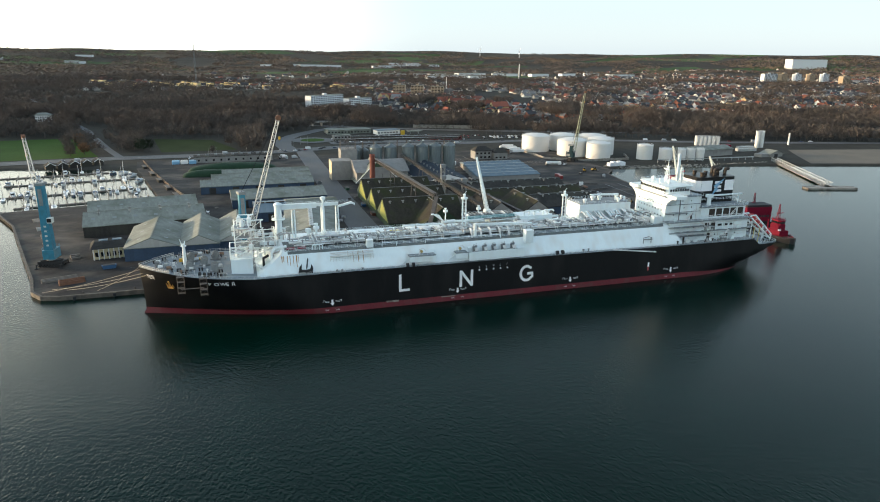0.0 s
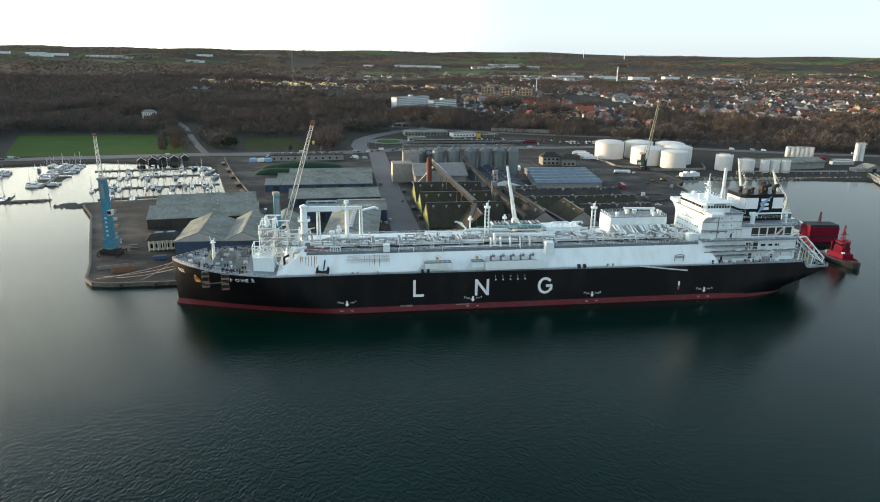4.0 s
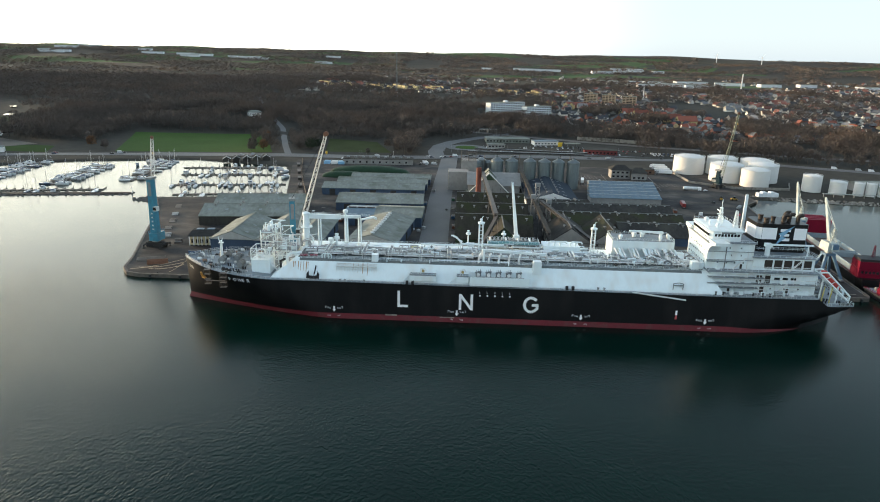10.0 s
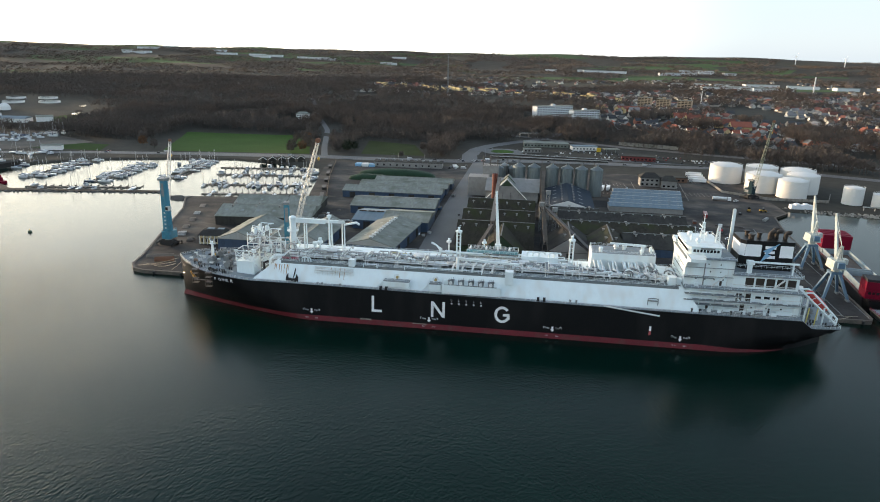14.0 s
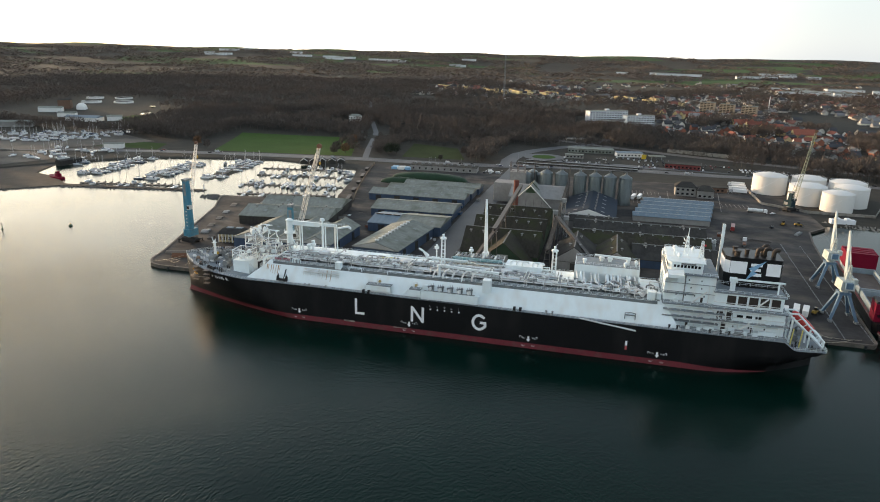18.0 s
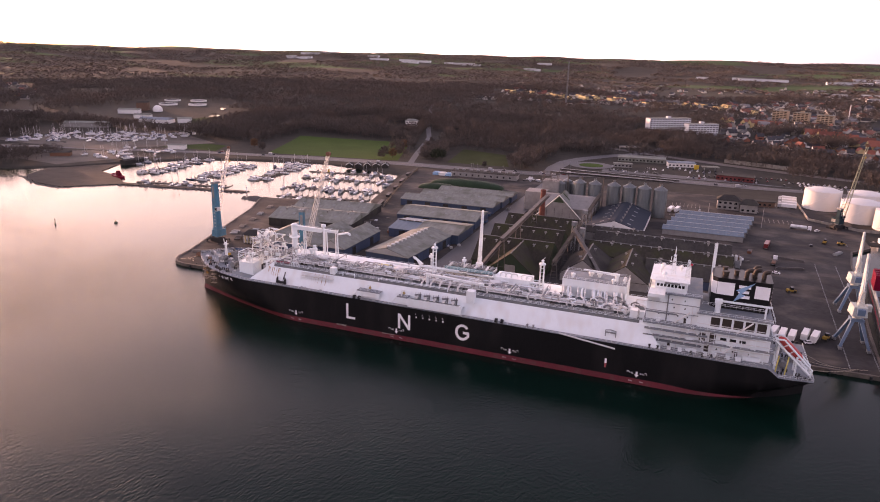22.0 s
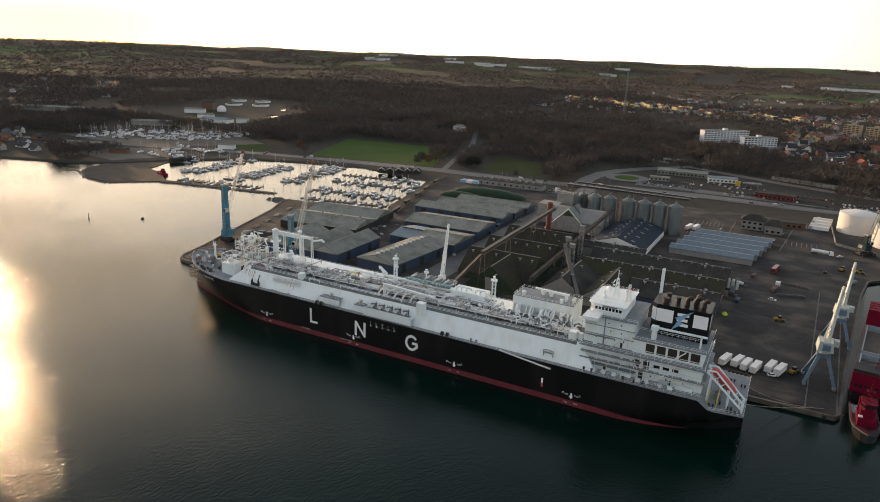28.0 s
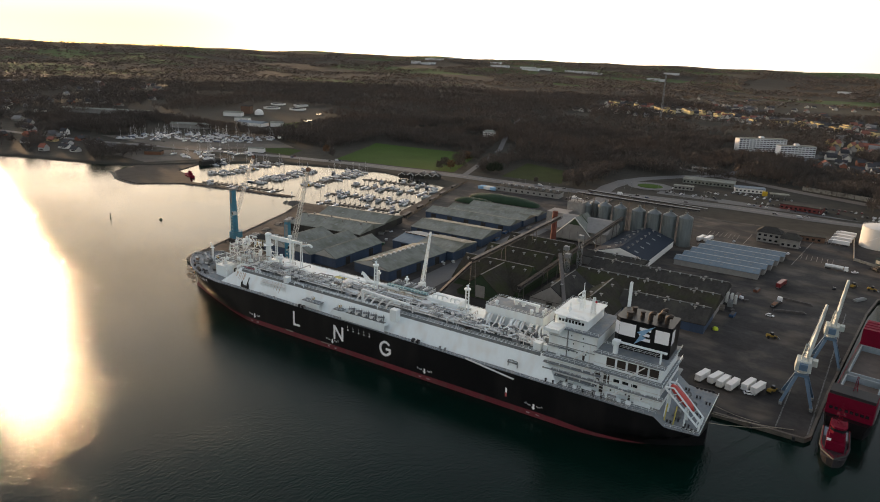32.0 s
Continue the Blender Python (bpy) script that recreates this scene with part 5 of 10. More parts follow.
# ---- hull marks and lettering ----
def lettering(name, text, size, m, material, parent, label=""):
    """Flat writing in the built-in font, standing in the plane of m."""
    cu = bpy.data.curves.new(name, "FONT")
    cu.body, cu.size, cu.extrude = text, size, 0.03
    tmp = new(name, cu)
    me = bpy.data.meshes.new_from_object(tmp.evaluated_get(bpy.context.evaluated_depsgraph_get()))
    bpy.data.objects.remove(tmp)
    me.materials.clear()
    me.materials.append(material)
    ob = new(name, me)
    ob.parent = parent
    ob.matrix_basis = m
    return tagged(ob, label)


def stroke(name, segs, w, material, parent, y=-0.06, label=""):
    """Block strokes on the hull's flat side, each a bar from (x, z) to (x, z)."""
    g = Geo()
    for k, ((ax, az), (bx, bz)) in enumerate(segs):
        d = Vector((bx - ax, 0, bz - az)).normalized()
        n = Vector((-d.z, 0, d.x)) * w / 2
        a, b = Vector((ax, y - 0.004 * k, az)), Vector((bx, y - 0.004 * k, bz))
        q = [a - n, b - n, b + n, a + n]
        g.add([p for p in q] + [p + Vector((0, 0.07, 0)) for p in q], [(0, 1, 2, 3), (0, 4, 5, 1), (1, 5, 6, 2), (2, 6, 7, 3), (3, 7, 4, 0)])
    return part(name, g, material, parent, label)


stroke("letter_L", [((-42.3, 14.2), (-42.3, 7.0)), ((-42.8, 7.5), (-38.4, 7.5))], 1.05, M_LETTER, ship, label="tall white letter L")
stroke("letter_N", [((-16.7, 13.6), (-16.7, 6.6)), ((-11.9, 13.6), (-11.9, 6.6)), ((-16.6, 13.2), (-12.0, 7.0))], 1.1, M_LETTER, ship, label="tall white letter N")
cx, cz = 12.7, 9.9
arc = [(cx + 2.7 * math.cos(radians(a)), cz + 3.1 * math.sin(radians(a))) for a in range(38, 331, 16)]
stroke("letter_G", list(zip(arc, arc[1:])) + [((cx + 2.55, cz - 2.0), (cx + 2.55, cz - 0.2)), ((cx + 0.3, cz - 0.1), (cx + 3.0, cz - 0.1))], 1.15, M_LETTER, ship, label="tall white letter G")
stroke("loading_mark", [((72.5, 9.6), (72.5, 7.6))], 0.8, M_LETTER, ship)
stroke("loading_mark", [((72.5, 7.5), (72.5, 5.8))], 0.8, mat("mark_red", (0.4, 0.08, 0.08), 0.6), ship)
for x in (-69.5, -18.0, 33.6, 84.6):
    stroke("tug_arrow", [((x, 6.3), (x, 4.9))], 0.75, M_LETTER, ship, label="white tug arrow")
    part("arrow_head", Geo().side([(x - 0.85, 5.0), (x, 3.9), (x + 0.85, 5.0)], -0.07, -0.01), M_LETTER, ship)
    stroke("tick_mark", [((x - 3.6, 5.4), (x - 3.6, 6.2)), ((x - 3.6, 6.2), (x - 3.0, 6.2)), ((x + 3.6, 5.4), (x + 3.6, 6.2)), ((x + 3.6, 6.2), (x + 3.0, 6.2))], 0.14, M_LETTER, ship)
    for dx in (-3.0, 1.2):
        lettering("tug_word", "TUG", 0.85, pose(x + dx, -0.05, 5.3, 90, 0, 0), M_LETTER, ship, "white word TUG")
        lettering("tug_word", "TUG", 0.7, pose(x + dx + 0.1, -0.05, 1.9, 90, 0, 0), M_PIPE, ship, "pale word TUG")
for k, ch in enumerate("LLVLL"):
    x = -8.6 + k * 3.1
    lettering("manifold_letter", ch, 1.2, pose(x - 0.4, -0.04, 14.2, 90, 0, 0), M_LETTER, ship)
    part("manifold_dot", Geo().tube((x, -0.05, 13.2), (x, 0.0, 13.2), 0.38, n=10), M_LETTER, ship)
part("scrape", Geo().box(-48, -0.03, 2.9, -43, 0.0, 3.6), M_CONCRETE, ship, "pale scraped paint patch")
part("scrape", Geo().box(-25, -0.03, 2.8, -19, 0.0, 3.2), M_CONCRETE, ship, "pale scraped paint patch")


def hull_pose(x, z):
    """Pose of a plate lying on the near side of the bow at x, z."""
    e = 0.5
    a = Vector((x - e, YC - half_breadth(x - e, z), z))
    b = Vector((x + e, YC - half_breadth(x + e, z), z))
    c = Vector((x, YC - half_breadth(x, z + e), z + e))
    d = Vector((x, YC - half_breadth(x, z - e), z - e))
    u, v = (b - a).normalized(), (c - d).normalized()
    n = u.cross(v).normalized()
    v = n.cross(u)
    o = Vector((x, YC - half_breadth(x, z), z)) + n * 0.14
    m = Matrix((u, v, n)).transposed().to_4x4()
    m.translation = o
    return m


for k, ch in enumerate("POWER"):
    lettering("name_letter", ch, 2.2, hull_pose(-114.4 + k * 2.05, 15.4), M_LETTER, ship)
for k in range(3):
    g = Geo()
    pts = [(-0.2 + t * 0.5, 0.25 * math.sin(t * 1.3) - k * 0.55) for t in range(9)]
    for (ax, ay), (bx, by) in zip(pts, pts[1:]):
        g.add([(ax, ay - 0.12, 0), (bx, by - 0.12, 0), (bx, by + 0.12, 0), (ax, ay + 0.12, 0)], [(0, 1, 2, 3)])
    w_ob = part("wave_mark", g, M_LETTER, ship)
    w_ob.matrix_basis = hull_pose(-135.6, 17.4) @ pose(-1.2, 0, 0.1)
m = hull_pose(-128.0, 15.2)
g = Geo().tube((0, -1.4, 0.5), (0, 1.6, 0.7), 0.35, n=8).tube((-1.1, -1.5, 0.5), (1.1, -1.5, 0.5), 0.5, n=8).tube((-1.1, -1.5, 0.5), (-1.3, 0.4, 0.7), 0.4, 0.1).tube((1.1, -1.5, 0.5), (1.3, 0.4, 0.7), 0.4, 0.1)
# rust lifted to gold: sunlight on the anchor is put into its colour
anchor = part("bow_anchor", g, mat("sunlit_gold_rust", (0.5, 0.28, 0.07), 0.5, metal=0.3, var=0.25, scale=1.0), ship, "rusty bow anchor with golden sunlight in its colour")
anchor.matrix_basis = m
for x in (-124.0, -116.0):
    b0 = YC - half_breadth(x, 17) - 0.3
    g = Geo()
    for dx in (-1.2, 1.2):
        for dy in (0, -1.6):
            g.bar((x + dx, b0 + dy - 1.4, 12.8), (x + dx, b0 + dy - 1.0, 19.4), 0.1)
    for z in (13.0, 15.0, 17.2, 19.2):
        g.box(x - 1.3, b0 - 3.0, z, x + 1.3, b0 - 1.0, z + 0.1)
    for z0 in (13.0, 15.0, 17.2):
        g.bar((x - 1.2, b0 - 2.8, z0), (x + 1.2, b0 - 2.8, z0 + 2.0), 0.08)
    part("hanging_scaffold", g, M_STEELRUST, ship, "rusty work scaffold hung on the bow")
g = Geo().box(-124, YC - half_breadth(-120, 17) - 2.6, 15.0, -116, YC - half_breadth(-120, 17) - 1.6, 15.15)
part("hanging_walkway", g, M_STEELRUST, ship)

# ---- bow deck ----
bowz = lambda x: deck_z(x)
g = Geo()
pts = [(x, YC - half_breadth(x, deck_z(x)) + 0.15, deck_z(x)) for x in (-139.5, -138.6, -137.4, -135.8, -133.5, -131, -128)]
pts2 = [(x, 2 * YC - y, z) for x, y, z in pts]
g.rail(pts, 1.3, 0.9, 0.07).rail(pts2, 1.3, 0.9, 0.07)
part("bow_rail", g, M_PIPE, ship)
g = Geo()
for row in (pts, pts2):
    for a, b in zip(row, row[1:]):
        g.add([a, b, (b[0], b[1], b[2] + 0.9), (a[0], a[1], a[2] + 0.9)], [(0, 1, 2, 3)])
part("bow_bulwark", g, M_DECK, ship)
part("bow_mast", Geo().tube((-123, 19.5, 18.9), (-123, 19.5, 27.6), 0.75, 0.5, 12).box(-124, 18.6, 26.6, -122, 20.4, 26.8).tube((-123.6, 19.5, 27), (-124.2, 19.5, 29.4), 0.16).tube((-122.6, 19.5, 27), (-122.4, 19.5, 28.6), 0.2), W, ship, "white bow mast")
for x, y in ((-121, 14.5), (-121, 25.0), (-112, 12), (-112, 28), (-116, 20)):
    g = Geo().box(x - 2, y - 2.2, bowz(x), x + 2, y + 2.2, bowz(x) + 0.4).tube((x, y - 2, bowz(x) + 1.6), (x, y + 2, bowz(x) + 1.6), 0.9, n=14)
    for dy in (-2, 0.2, 2):
        g.tube((x, y + dy - 0.12, bowz(x) + 1.6), (x, y + dy + 0.12, bowz(x) + 1.6), 1.35, n=14)
    part("windlass", g, M_GREYSTEEL, ship, "grey anchor windlass")
rng = random.Random(11)
for k in range(30):
    x = rng.uniform(-137, -105)
    hb = half_breadth(x, 18) - 1.6
    y = YC + rng.choice((-1, 1)) * rng.uniform(hb * 0.5, hb)
    g = Geo()
    for dx in (-0.5, 0.5):
        g.lathe((x + dx, y), [(0.3, bowz(x)), (0.27, bowz(x) + 0.9), (0.42, bowz(x) + 1.0), (0.42, bowz(x) + 1.15)], 8)
    part("bollard", g, rng.choice((M_DARK, M_GREYSTEEL)), ship)
for k in range(6):
    x, y = -127 + k * 2.2, 20 + rng.uniform(-8, 8)
    part("deck_locker", Geo().cbox((x, y, bowz(x)), (rng.uniform(0.8, 2), rng.uniform(0.8, 2), rng.uniform(0.5, 1.2))), rng.choice((M_PIPE, M_YELLOW, M_GREYSTEEL)), ship)
for k in range(3):
    x = -117.5 + k * 1.6
    part("fairlead", Geo().tube((x, 3.6 - k * 0.7 + 1.0, bowz(x) + 0.9), (x + 0.6, 3.4 - k * 0.7 + 1.0, bowz(x) + 0.9), 0.85, n=10), M_DARK, ship, "black roller fairlead")
M_BOWRUST = mat("rusty_bow_gear", (0.2, 0.13, 0.09), 0.8, var=0.3, scale=0.6)
for k in range(46):
    x = rng.uniform(-134, -107)
    hb = half_breadth(x, 18) - 2.0
    y = YC + rng.uniform(-hb, hb)
    z = bowz(x)
    c = rng.random()
    mt = rng.choice((M_BOWRUST, M_GREYSTEEL, M_PIPE, M_PIPEGREY, M_DARK))
    if c < 0.35:
        part("mushroom_vent", Geo().lathe((x, y), [(0.22, z), (0.22, z + 0.9), (0.5, z + 1.0), (0.45, z + 1.3), (0.1, z + 1.45)], 8), mt, ship)
    elif c < 0.6:
        part("rope_reel", Geo().tube((x - 0.7, y, z + 0.8), (x + 0.7, y, z + 0.8), 0.65, n=10).box(x - 0.9, y - 0.3, z, x - 0.7, y + 0.3, z + 1.2).box(x + 0.7, y - 0.3, z, x + 0.9, y + 0.3, z + 1.2), mt, ship)
    elif c < 0.8:
        part("small_hatch", Geo().box(x - 0.6, y - 0.6, z, x + 0.6, y + 0.6, z + 0.45), mt, ship)
    else:
        part("rail_section", Geo().rail([(x, y, z), (x + 2.6, y + 0.6, z)], 1.1, 0.9, 0.06), M_PIPE, ship)
# forward deckhouse and pipe tower
fwd = part("forward_house", Geo().box(-106, 7.5, 17.2, -98, 15, 23.2), W, ship, "white forward deckhouse")
part("house_rail", Geo().rail([(-106, 7.5, 23.2), (-98, 7.5, 23.2), (-98, 15, 23.2), (-106, 15, 23.2), (-106, 7.5, 23.2)], 1.1, 1.5, 0.06), W, fwd)
part("vent_drum", Geo().lathe((-103, 11), [(1.2, 23.2), (1.2, 25.2), (0.3, 25.5)], 12), M_PIPE, fwd)
g = Geo()
for x0, y0, z0, x1, y1, z1 in ((-106, 7.5, 23.2, -98, 7.5, 27.5), (-98, 7.5, 23.2, -106, 7.5, 27.5)):
    g.bar((x0, y0, z0), (x1, y1, z1), 0.22)
for x in (-106, -98):
    for y in (7.5, 15):
        g.bar((x, y, 23.2), (x, y, 28), 0.28)
for a, b in (((-106, 7.5), (-98, 7.5)), ((-98, 7.5), (-98, 15)), ((-98, 15), (-106, 15)), ((-106, 15), (-106, 7.5))):
    g.bar((*a, 28), (*b, 28), 0.26)
    g.bar((*a, 25.6), (*b, 25.6), 0.18)
part("pipe_tower", g, W, fwd)
part("house_stair", Geo().bar((-97.5, 7.0, 22), (-93.5, 7.0, 17.2), 0.2).bar((-97.5, 8.0, 22), (-93.5, 8.0, 17.2), 0.2), M_PIPE, fwd)
frame_g = Geo()
for x in (-104, -98.5, -93, -88.5):
    for y in (16, 22, 28):
        frame_g.bar((x, y, 17.2), (x, y, 34 if x < -95 else 30), 0.3)
for z in (21, 25, 29, 33):
    for y in (16, 22, 28):
        frame_g.bar((-104, y, z), (-98.5 if z > 30 else -88.5, y, z), 0.24)
    for x in (-104, -98.5):
        frame_g.bar((x, 16, z), (x, 28, z), 0.24)
for z in (17.2, 21, 25, 29):
    for y in (16, 28):
        frame_g.bar((-104, y, z), (-98.5, y, z + 4), 0.16)
        frame_g.bar((-98.5, y, z), (-93, y, z + 4), 0.16)
part("pipe_frame", frame_g, W, ship, "white steel pipe frame on the foredeck")
part("frame_floor", Geo().box(-104, 16, 25.0, -88.5, 28, 25.12).box(-104, 16, 29.0, -98.5, 28, 29.12).box(-104, 16, 33.0, -98.5, 28, 33.12), M_DECK, ship)
for k in range(74):
    x, y = rng.uniform(-105, -86), rng.uniform(9, 30)
    z = rng.choice((19, 21.5, 25.2, 27, 29.2, 31, 33.4)) if x < -97 else rng.choice((22, 25.4, 27))
    k3 = rng.random()
    if k3 < 0.6:
        part("turret_pipe", Geo().pipe([(x, y, z), (x, y, z + rng.uniform(1, 3)), (x + rng.uniform(2, 6), y, z + 2.2), (x + 4, y + rng.uniform(-4, 4), z + 2.2), (x + 4, y, z - 1)], rng.uniform(0.13, 0.36), 7), rng.choice((W, M_PIPE, M_PIPEGREY)), ship)
    elif k3 < 0.8:
        part("valve", Geo().lathe((x, y), [(0.5, z), (0.5, z + 1.2), (0.8, z + 1.3), (0.8, z + 1.6), (0.1, z + 2.4)], 8), rng.choice((M_PIPE, M_GREYSTEEL)), ship)
    else:
        part("deck_box", Geo().cbox((x, y, z), (1.4, 1.2, 1.4)), W, ship)
for x, y in ((-101, 18), (-98, 24), (-102, 26)):
    part("pressure_vessel", Geo().lathe((x, y), [(0.6, 33.1), (0.8, 33.5), (0.8, 35.2), (0.5, 35.6), (0.15, 35.8)], 12), W, ship)
part("down_pipe", Geo().pipe([(-91, 9, 18), (-91, 9, 24.6), (-89.5, 10.5, 25.8), (-85, 11, 26)], 0.55, 10), W, ship)
part("down_pipe", Geo().pipe([(-94, 9.6, 17.6), (-94, 9.6, 22.4), (-92, 9.6, 23.4)], 0.5, 10), M_DARK, ship, "black hose pipe")
# forward crane with boom resting on a gantry
post = part("cargo_crane", Geo().lathe((-86.5, 27), [(1.45, TZ), (1.45, 38.8), (1.7, 39.0), (1.7, 39.6), (0.6, 40.2)], 18), W, ship, "white cargo crane with boom on a gantry")
part("post_gallery", Geo().lathe((-86.5, 27), [(2.6, 33.0), (2.7, 33.2), (2.7, 33.4)], 16), W, post)
part("gallery_rail", Geo().rail([(-86.5 + 2.6 * math.cos(a), 27 + 2.6 * math.sin(a), 33.4) for a in [k * math.pi / 6 for k in range(13)]], 1.1, 1, 0.05), W, post)
g = Geo().end([(26.3, 37.2), (27.7, 37.2), (27.7, 39.2), (26.3, 39.2)], -85, -71).end([(26.5, 37.8), (27.5, 37.8), (27.5, 39.0), (26.5, 39.0)], -71, -62).side([(-62, 37.6), (-56.5, 39.0), (-55, 38.2), (-55, 37.4), (-56.4, 38.2), (-62, 36.9)], 26.4, 27.6)
part("boom", g, W, post)
part("boom_rail", Geo().rail([(-84, 26.3, 39.2), (-58, 26.3, 39.0)], 0.9, 1.5, 0.05), W, post)
for x, w in ((-80.5, 1.0), (-68.5, 1.0), (-62.5, 0.9)):
    for dx in (-0.6, 0.6):
        part("gantry_leg", Geo().bar((x + dx, 27, TZ), (x + dx * 0.8, 27, 37.6 if x > -79 else 36.8), w * 0.5), W, post)
    part("leg_ladder", Geo().rail([(x, 26.2, TZ), (x, 26.2, 37)], 0.5, 0.8, 0.05), W, post)
part("signal_post", Geo().tube((-68.5, 25, TZ), (-68.5, 25, 41.4), 0.5, 0.4, 10).lathe((-68.5, 25), [(1.0, 40.8), (1.1, 41.0), (1.1, 41.9), (0.3, 42.2)], 12), W, ship, "white signal post")
part("vent_head", Geo().lathe((-72, 22), [(0.5, TZ), (0.5, 29.2), (1.3, 29.4), (1.3, 30.4), (0.7, 30.6), (0.9, 31.8), (0.2, 32)], 12), W, ship)
part("vent_head", Geo().lathe((-75, 24), [(0.7, TZ), (0.7, 27.8), (1.2, 28), (1.2, 29.2), (0.2, 29.5)], 12), W, ship)
# mooring lines from bow and stern to the quay
for a, b in (((-136, 9, 19.4), (-172, 50, 2.9)), ((-137.5, 12, 19.4), (-178, 52, 2.9)), ((-139, 17, 19.4), (-181, 49, 2.9)), ((-138, 25, 19.4), (-160, 46, 2.9)),
             ((145, 12, 13.8), (168, 46, 2.9)), ((145, 20, 13.8), (172, 47, 2.9)), ((145, 27, 13.8), (160, 45, 2.9))):
    g = Geo()
    pts = []
    for k in range(9):
        t = k / 8
        pts.append((a[0] + (b[0] - a[0]) * t, a[1] + (b[1] - a[1]) * t, a[2] + (b[2] - a[2]) * t - 3.0 * t * (1 - t)))
    g.pipe(pts, 0.1, 4)
    solo("mooring_line", g, (bpy.data.materials.get("hemp_rope") or mat("hemp_rope", (0.3, 0.26, 0.2), 0.9)), "taut pale mooring line from ship to quay", "rope", "mooring lines")

# ---- warehouses ----
def hall(name, label, cx, cy, w, d, eave, ridge, roof, wall, along="y", yaw=0, hip0=0.0, hip1=0.0, base=2.5, gable=None, vents=0, lights=0, doors=0, group="", category="warehouse"):
    """A ridged hall about (cx, cy), w by d metres along x and y; hip0 and hip1 set the ridge's ends in."""
    t = thing(name, label, category, (cx, cy, base), yaw + (90 if along == "x" else 0), group)
    if along == "x":
        w, d = d, w
    e, r, o = eave - base, ridge - base, 0.45
    part("wall", Geo().box(-w / 2, -d / 2, -0.5, w / 2, d / 2, e), wall, t)
    W2, D2 = w / 2 + o, d / 2 + o
    v = [(-W2, -D2, e), (W2, -D2, e), (W2, D2, e), (-W2, D2, e), (-W2, -D2, e + 0.3), (W2, -D2, e + 0.3), (W2, D2, e + 0.3), (-W2, D2, e + 0.3), (0, -D2 + hip0, r), (0, D2 - hip1, r)]
    f = [(3, 2, 1, 0), (0, 1, 5, 4), (1, 2, 6, 5), (2, 3, 7, 6), (3, 0, 4, 7), (4, 5, 8), (6, 7, 9), (5, 6, 9, 8), (7, 4, 8, 9)]
    part("roof", Geo().add(v, f), roof, t)
    if gable:
        for s, h in ((-1, hip0), (1, hip1)):
            if h == 0:
                y = s * (D2 + 0.06)
                p = [(-W2 + 0.6, y, e + 0.25), (W2 - 0.6, y, e + 0.25), (0, y, r - 0.45)]
                part("gable", Geo().add(p, [(0, 1, 2) if s < 0 else (2, 1, 0)]), gable, t)
    slope = (r - e - 0.3) / W2
    rr = random.Random(int(cx * 7 + cy * 13))
    part("ridge_cap", Geo().box(-0.35, -D2 + hip0, r - 0.1, 0.35, D2 - hip1, r + 0.12), M_PIPEGREY if roof is M_ROOFPALE else M_RIDGE if roof in (M_ROOFDARK, M_ROOFMOSS) else roof, t)
    for k in range(vents):
        y = -D2 + hip0 + (2 * D2 - hip0 - hip1) * (k + 0.5) / vents
        for s in (-1, 1):
            x = s * W2 * 0.22
            z = r - W2 * 0.22 * slope
            part("roof_vent", Geo().box(x - 0.35, y - 0.35, z - 0.2, x + 0.35, y + 0.35, z + 1.0).box(x - 0.75, y - 0.75, z + 1.0, x + 0.75, y + 0.75, z + 1.3), M_WALLGREY, t, "small white roof ventilator")
    for k in range(lights):
        y = -D2 + hip0 + (2 * D2 - hip0 - hip1) * (k + 0.5) / lights
        for s in (-1, 1):
            x0, x1 = s * W2 * 0.42, s * W2 * 0.56
            z0, z1 = r - abs(x0) * slope + 0.05, r - abs(x1) * slope + 0.05
            q = [(x0, y - 1.0, z0), (x1, y - 1.0, z1), (x1, y + 1.0, z1), (x0, y + 1.0, z0)]
            part("roof_light", Geo().add(q, [(0, 1, 2, 3) if s > 0 else (3, 2, 1, 0)]), M_ROOFLIGHT, t, "dull translucent roof light")
    if name == "flat_store":
        g = Geo()
        for k in range(int(d / 6)):
            y = -d / 2 + 3 + k * 6
            g.box(-1.5, y, r - 0.6, -0.6, y + 0.9, r - 0.1).box(0.6, y + 0.4, r - 0.6, 1.5, y + 1.3, r - 0.1)
        part("ridge_light", g, M_ROOFLIGHT, t, "row of small ridge lights", kind="stuff")
    for k in range(doors):
        y = -d / 2 + d * (k + 0.5) / doors
        for s in (-1, 1):
            x = s * (w / 2 + 0.03)
            part("door", Geo().box(min(x, x + s * 0.1), y - 2.2, -0.2, max(x, x + s * 0.1), y + 2.2, min(5.0, e - 0.8)), M_ROOFDARK if wall is not M_ROOFDARK else M_WALLBLUE, t)
    return t


M_ROOFLIGHT = mat("old_roof_light", (0.16, 0.175, 0.17), 0.5, var=0.15)
M_GABLEPALE = mat("pale_gable_cladding", (0.36, 0.355, 0.33), 0.8, var=0.12, scale=0.2, sheet=(1.2, 1.2, 0.05))
GREY_SHED = "weathered grey fibre-cement roof over dark walls"
hall("long_shed", "long warehouse with " + GREY_SHED, -152, 159, 62, 36, 8.2, 12.6, M_ROOFGREY, M_ROOFDARK, "x", 7, lights=6, vents=4)
hall("long_shed", "long rear warehouse with " + GREY_SHED, -156.5, 193, 60, 30, 8.0, 11.8, M_ROOFGREY, M_ROOFDARK, "x", 7, lights=5)
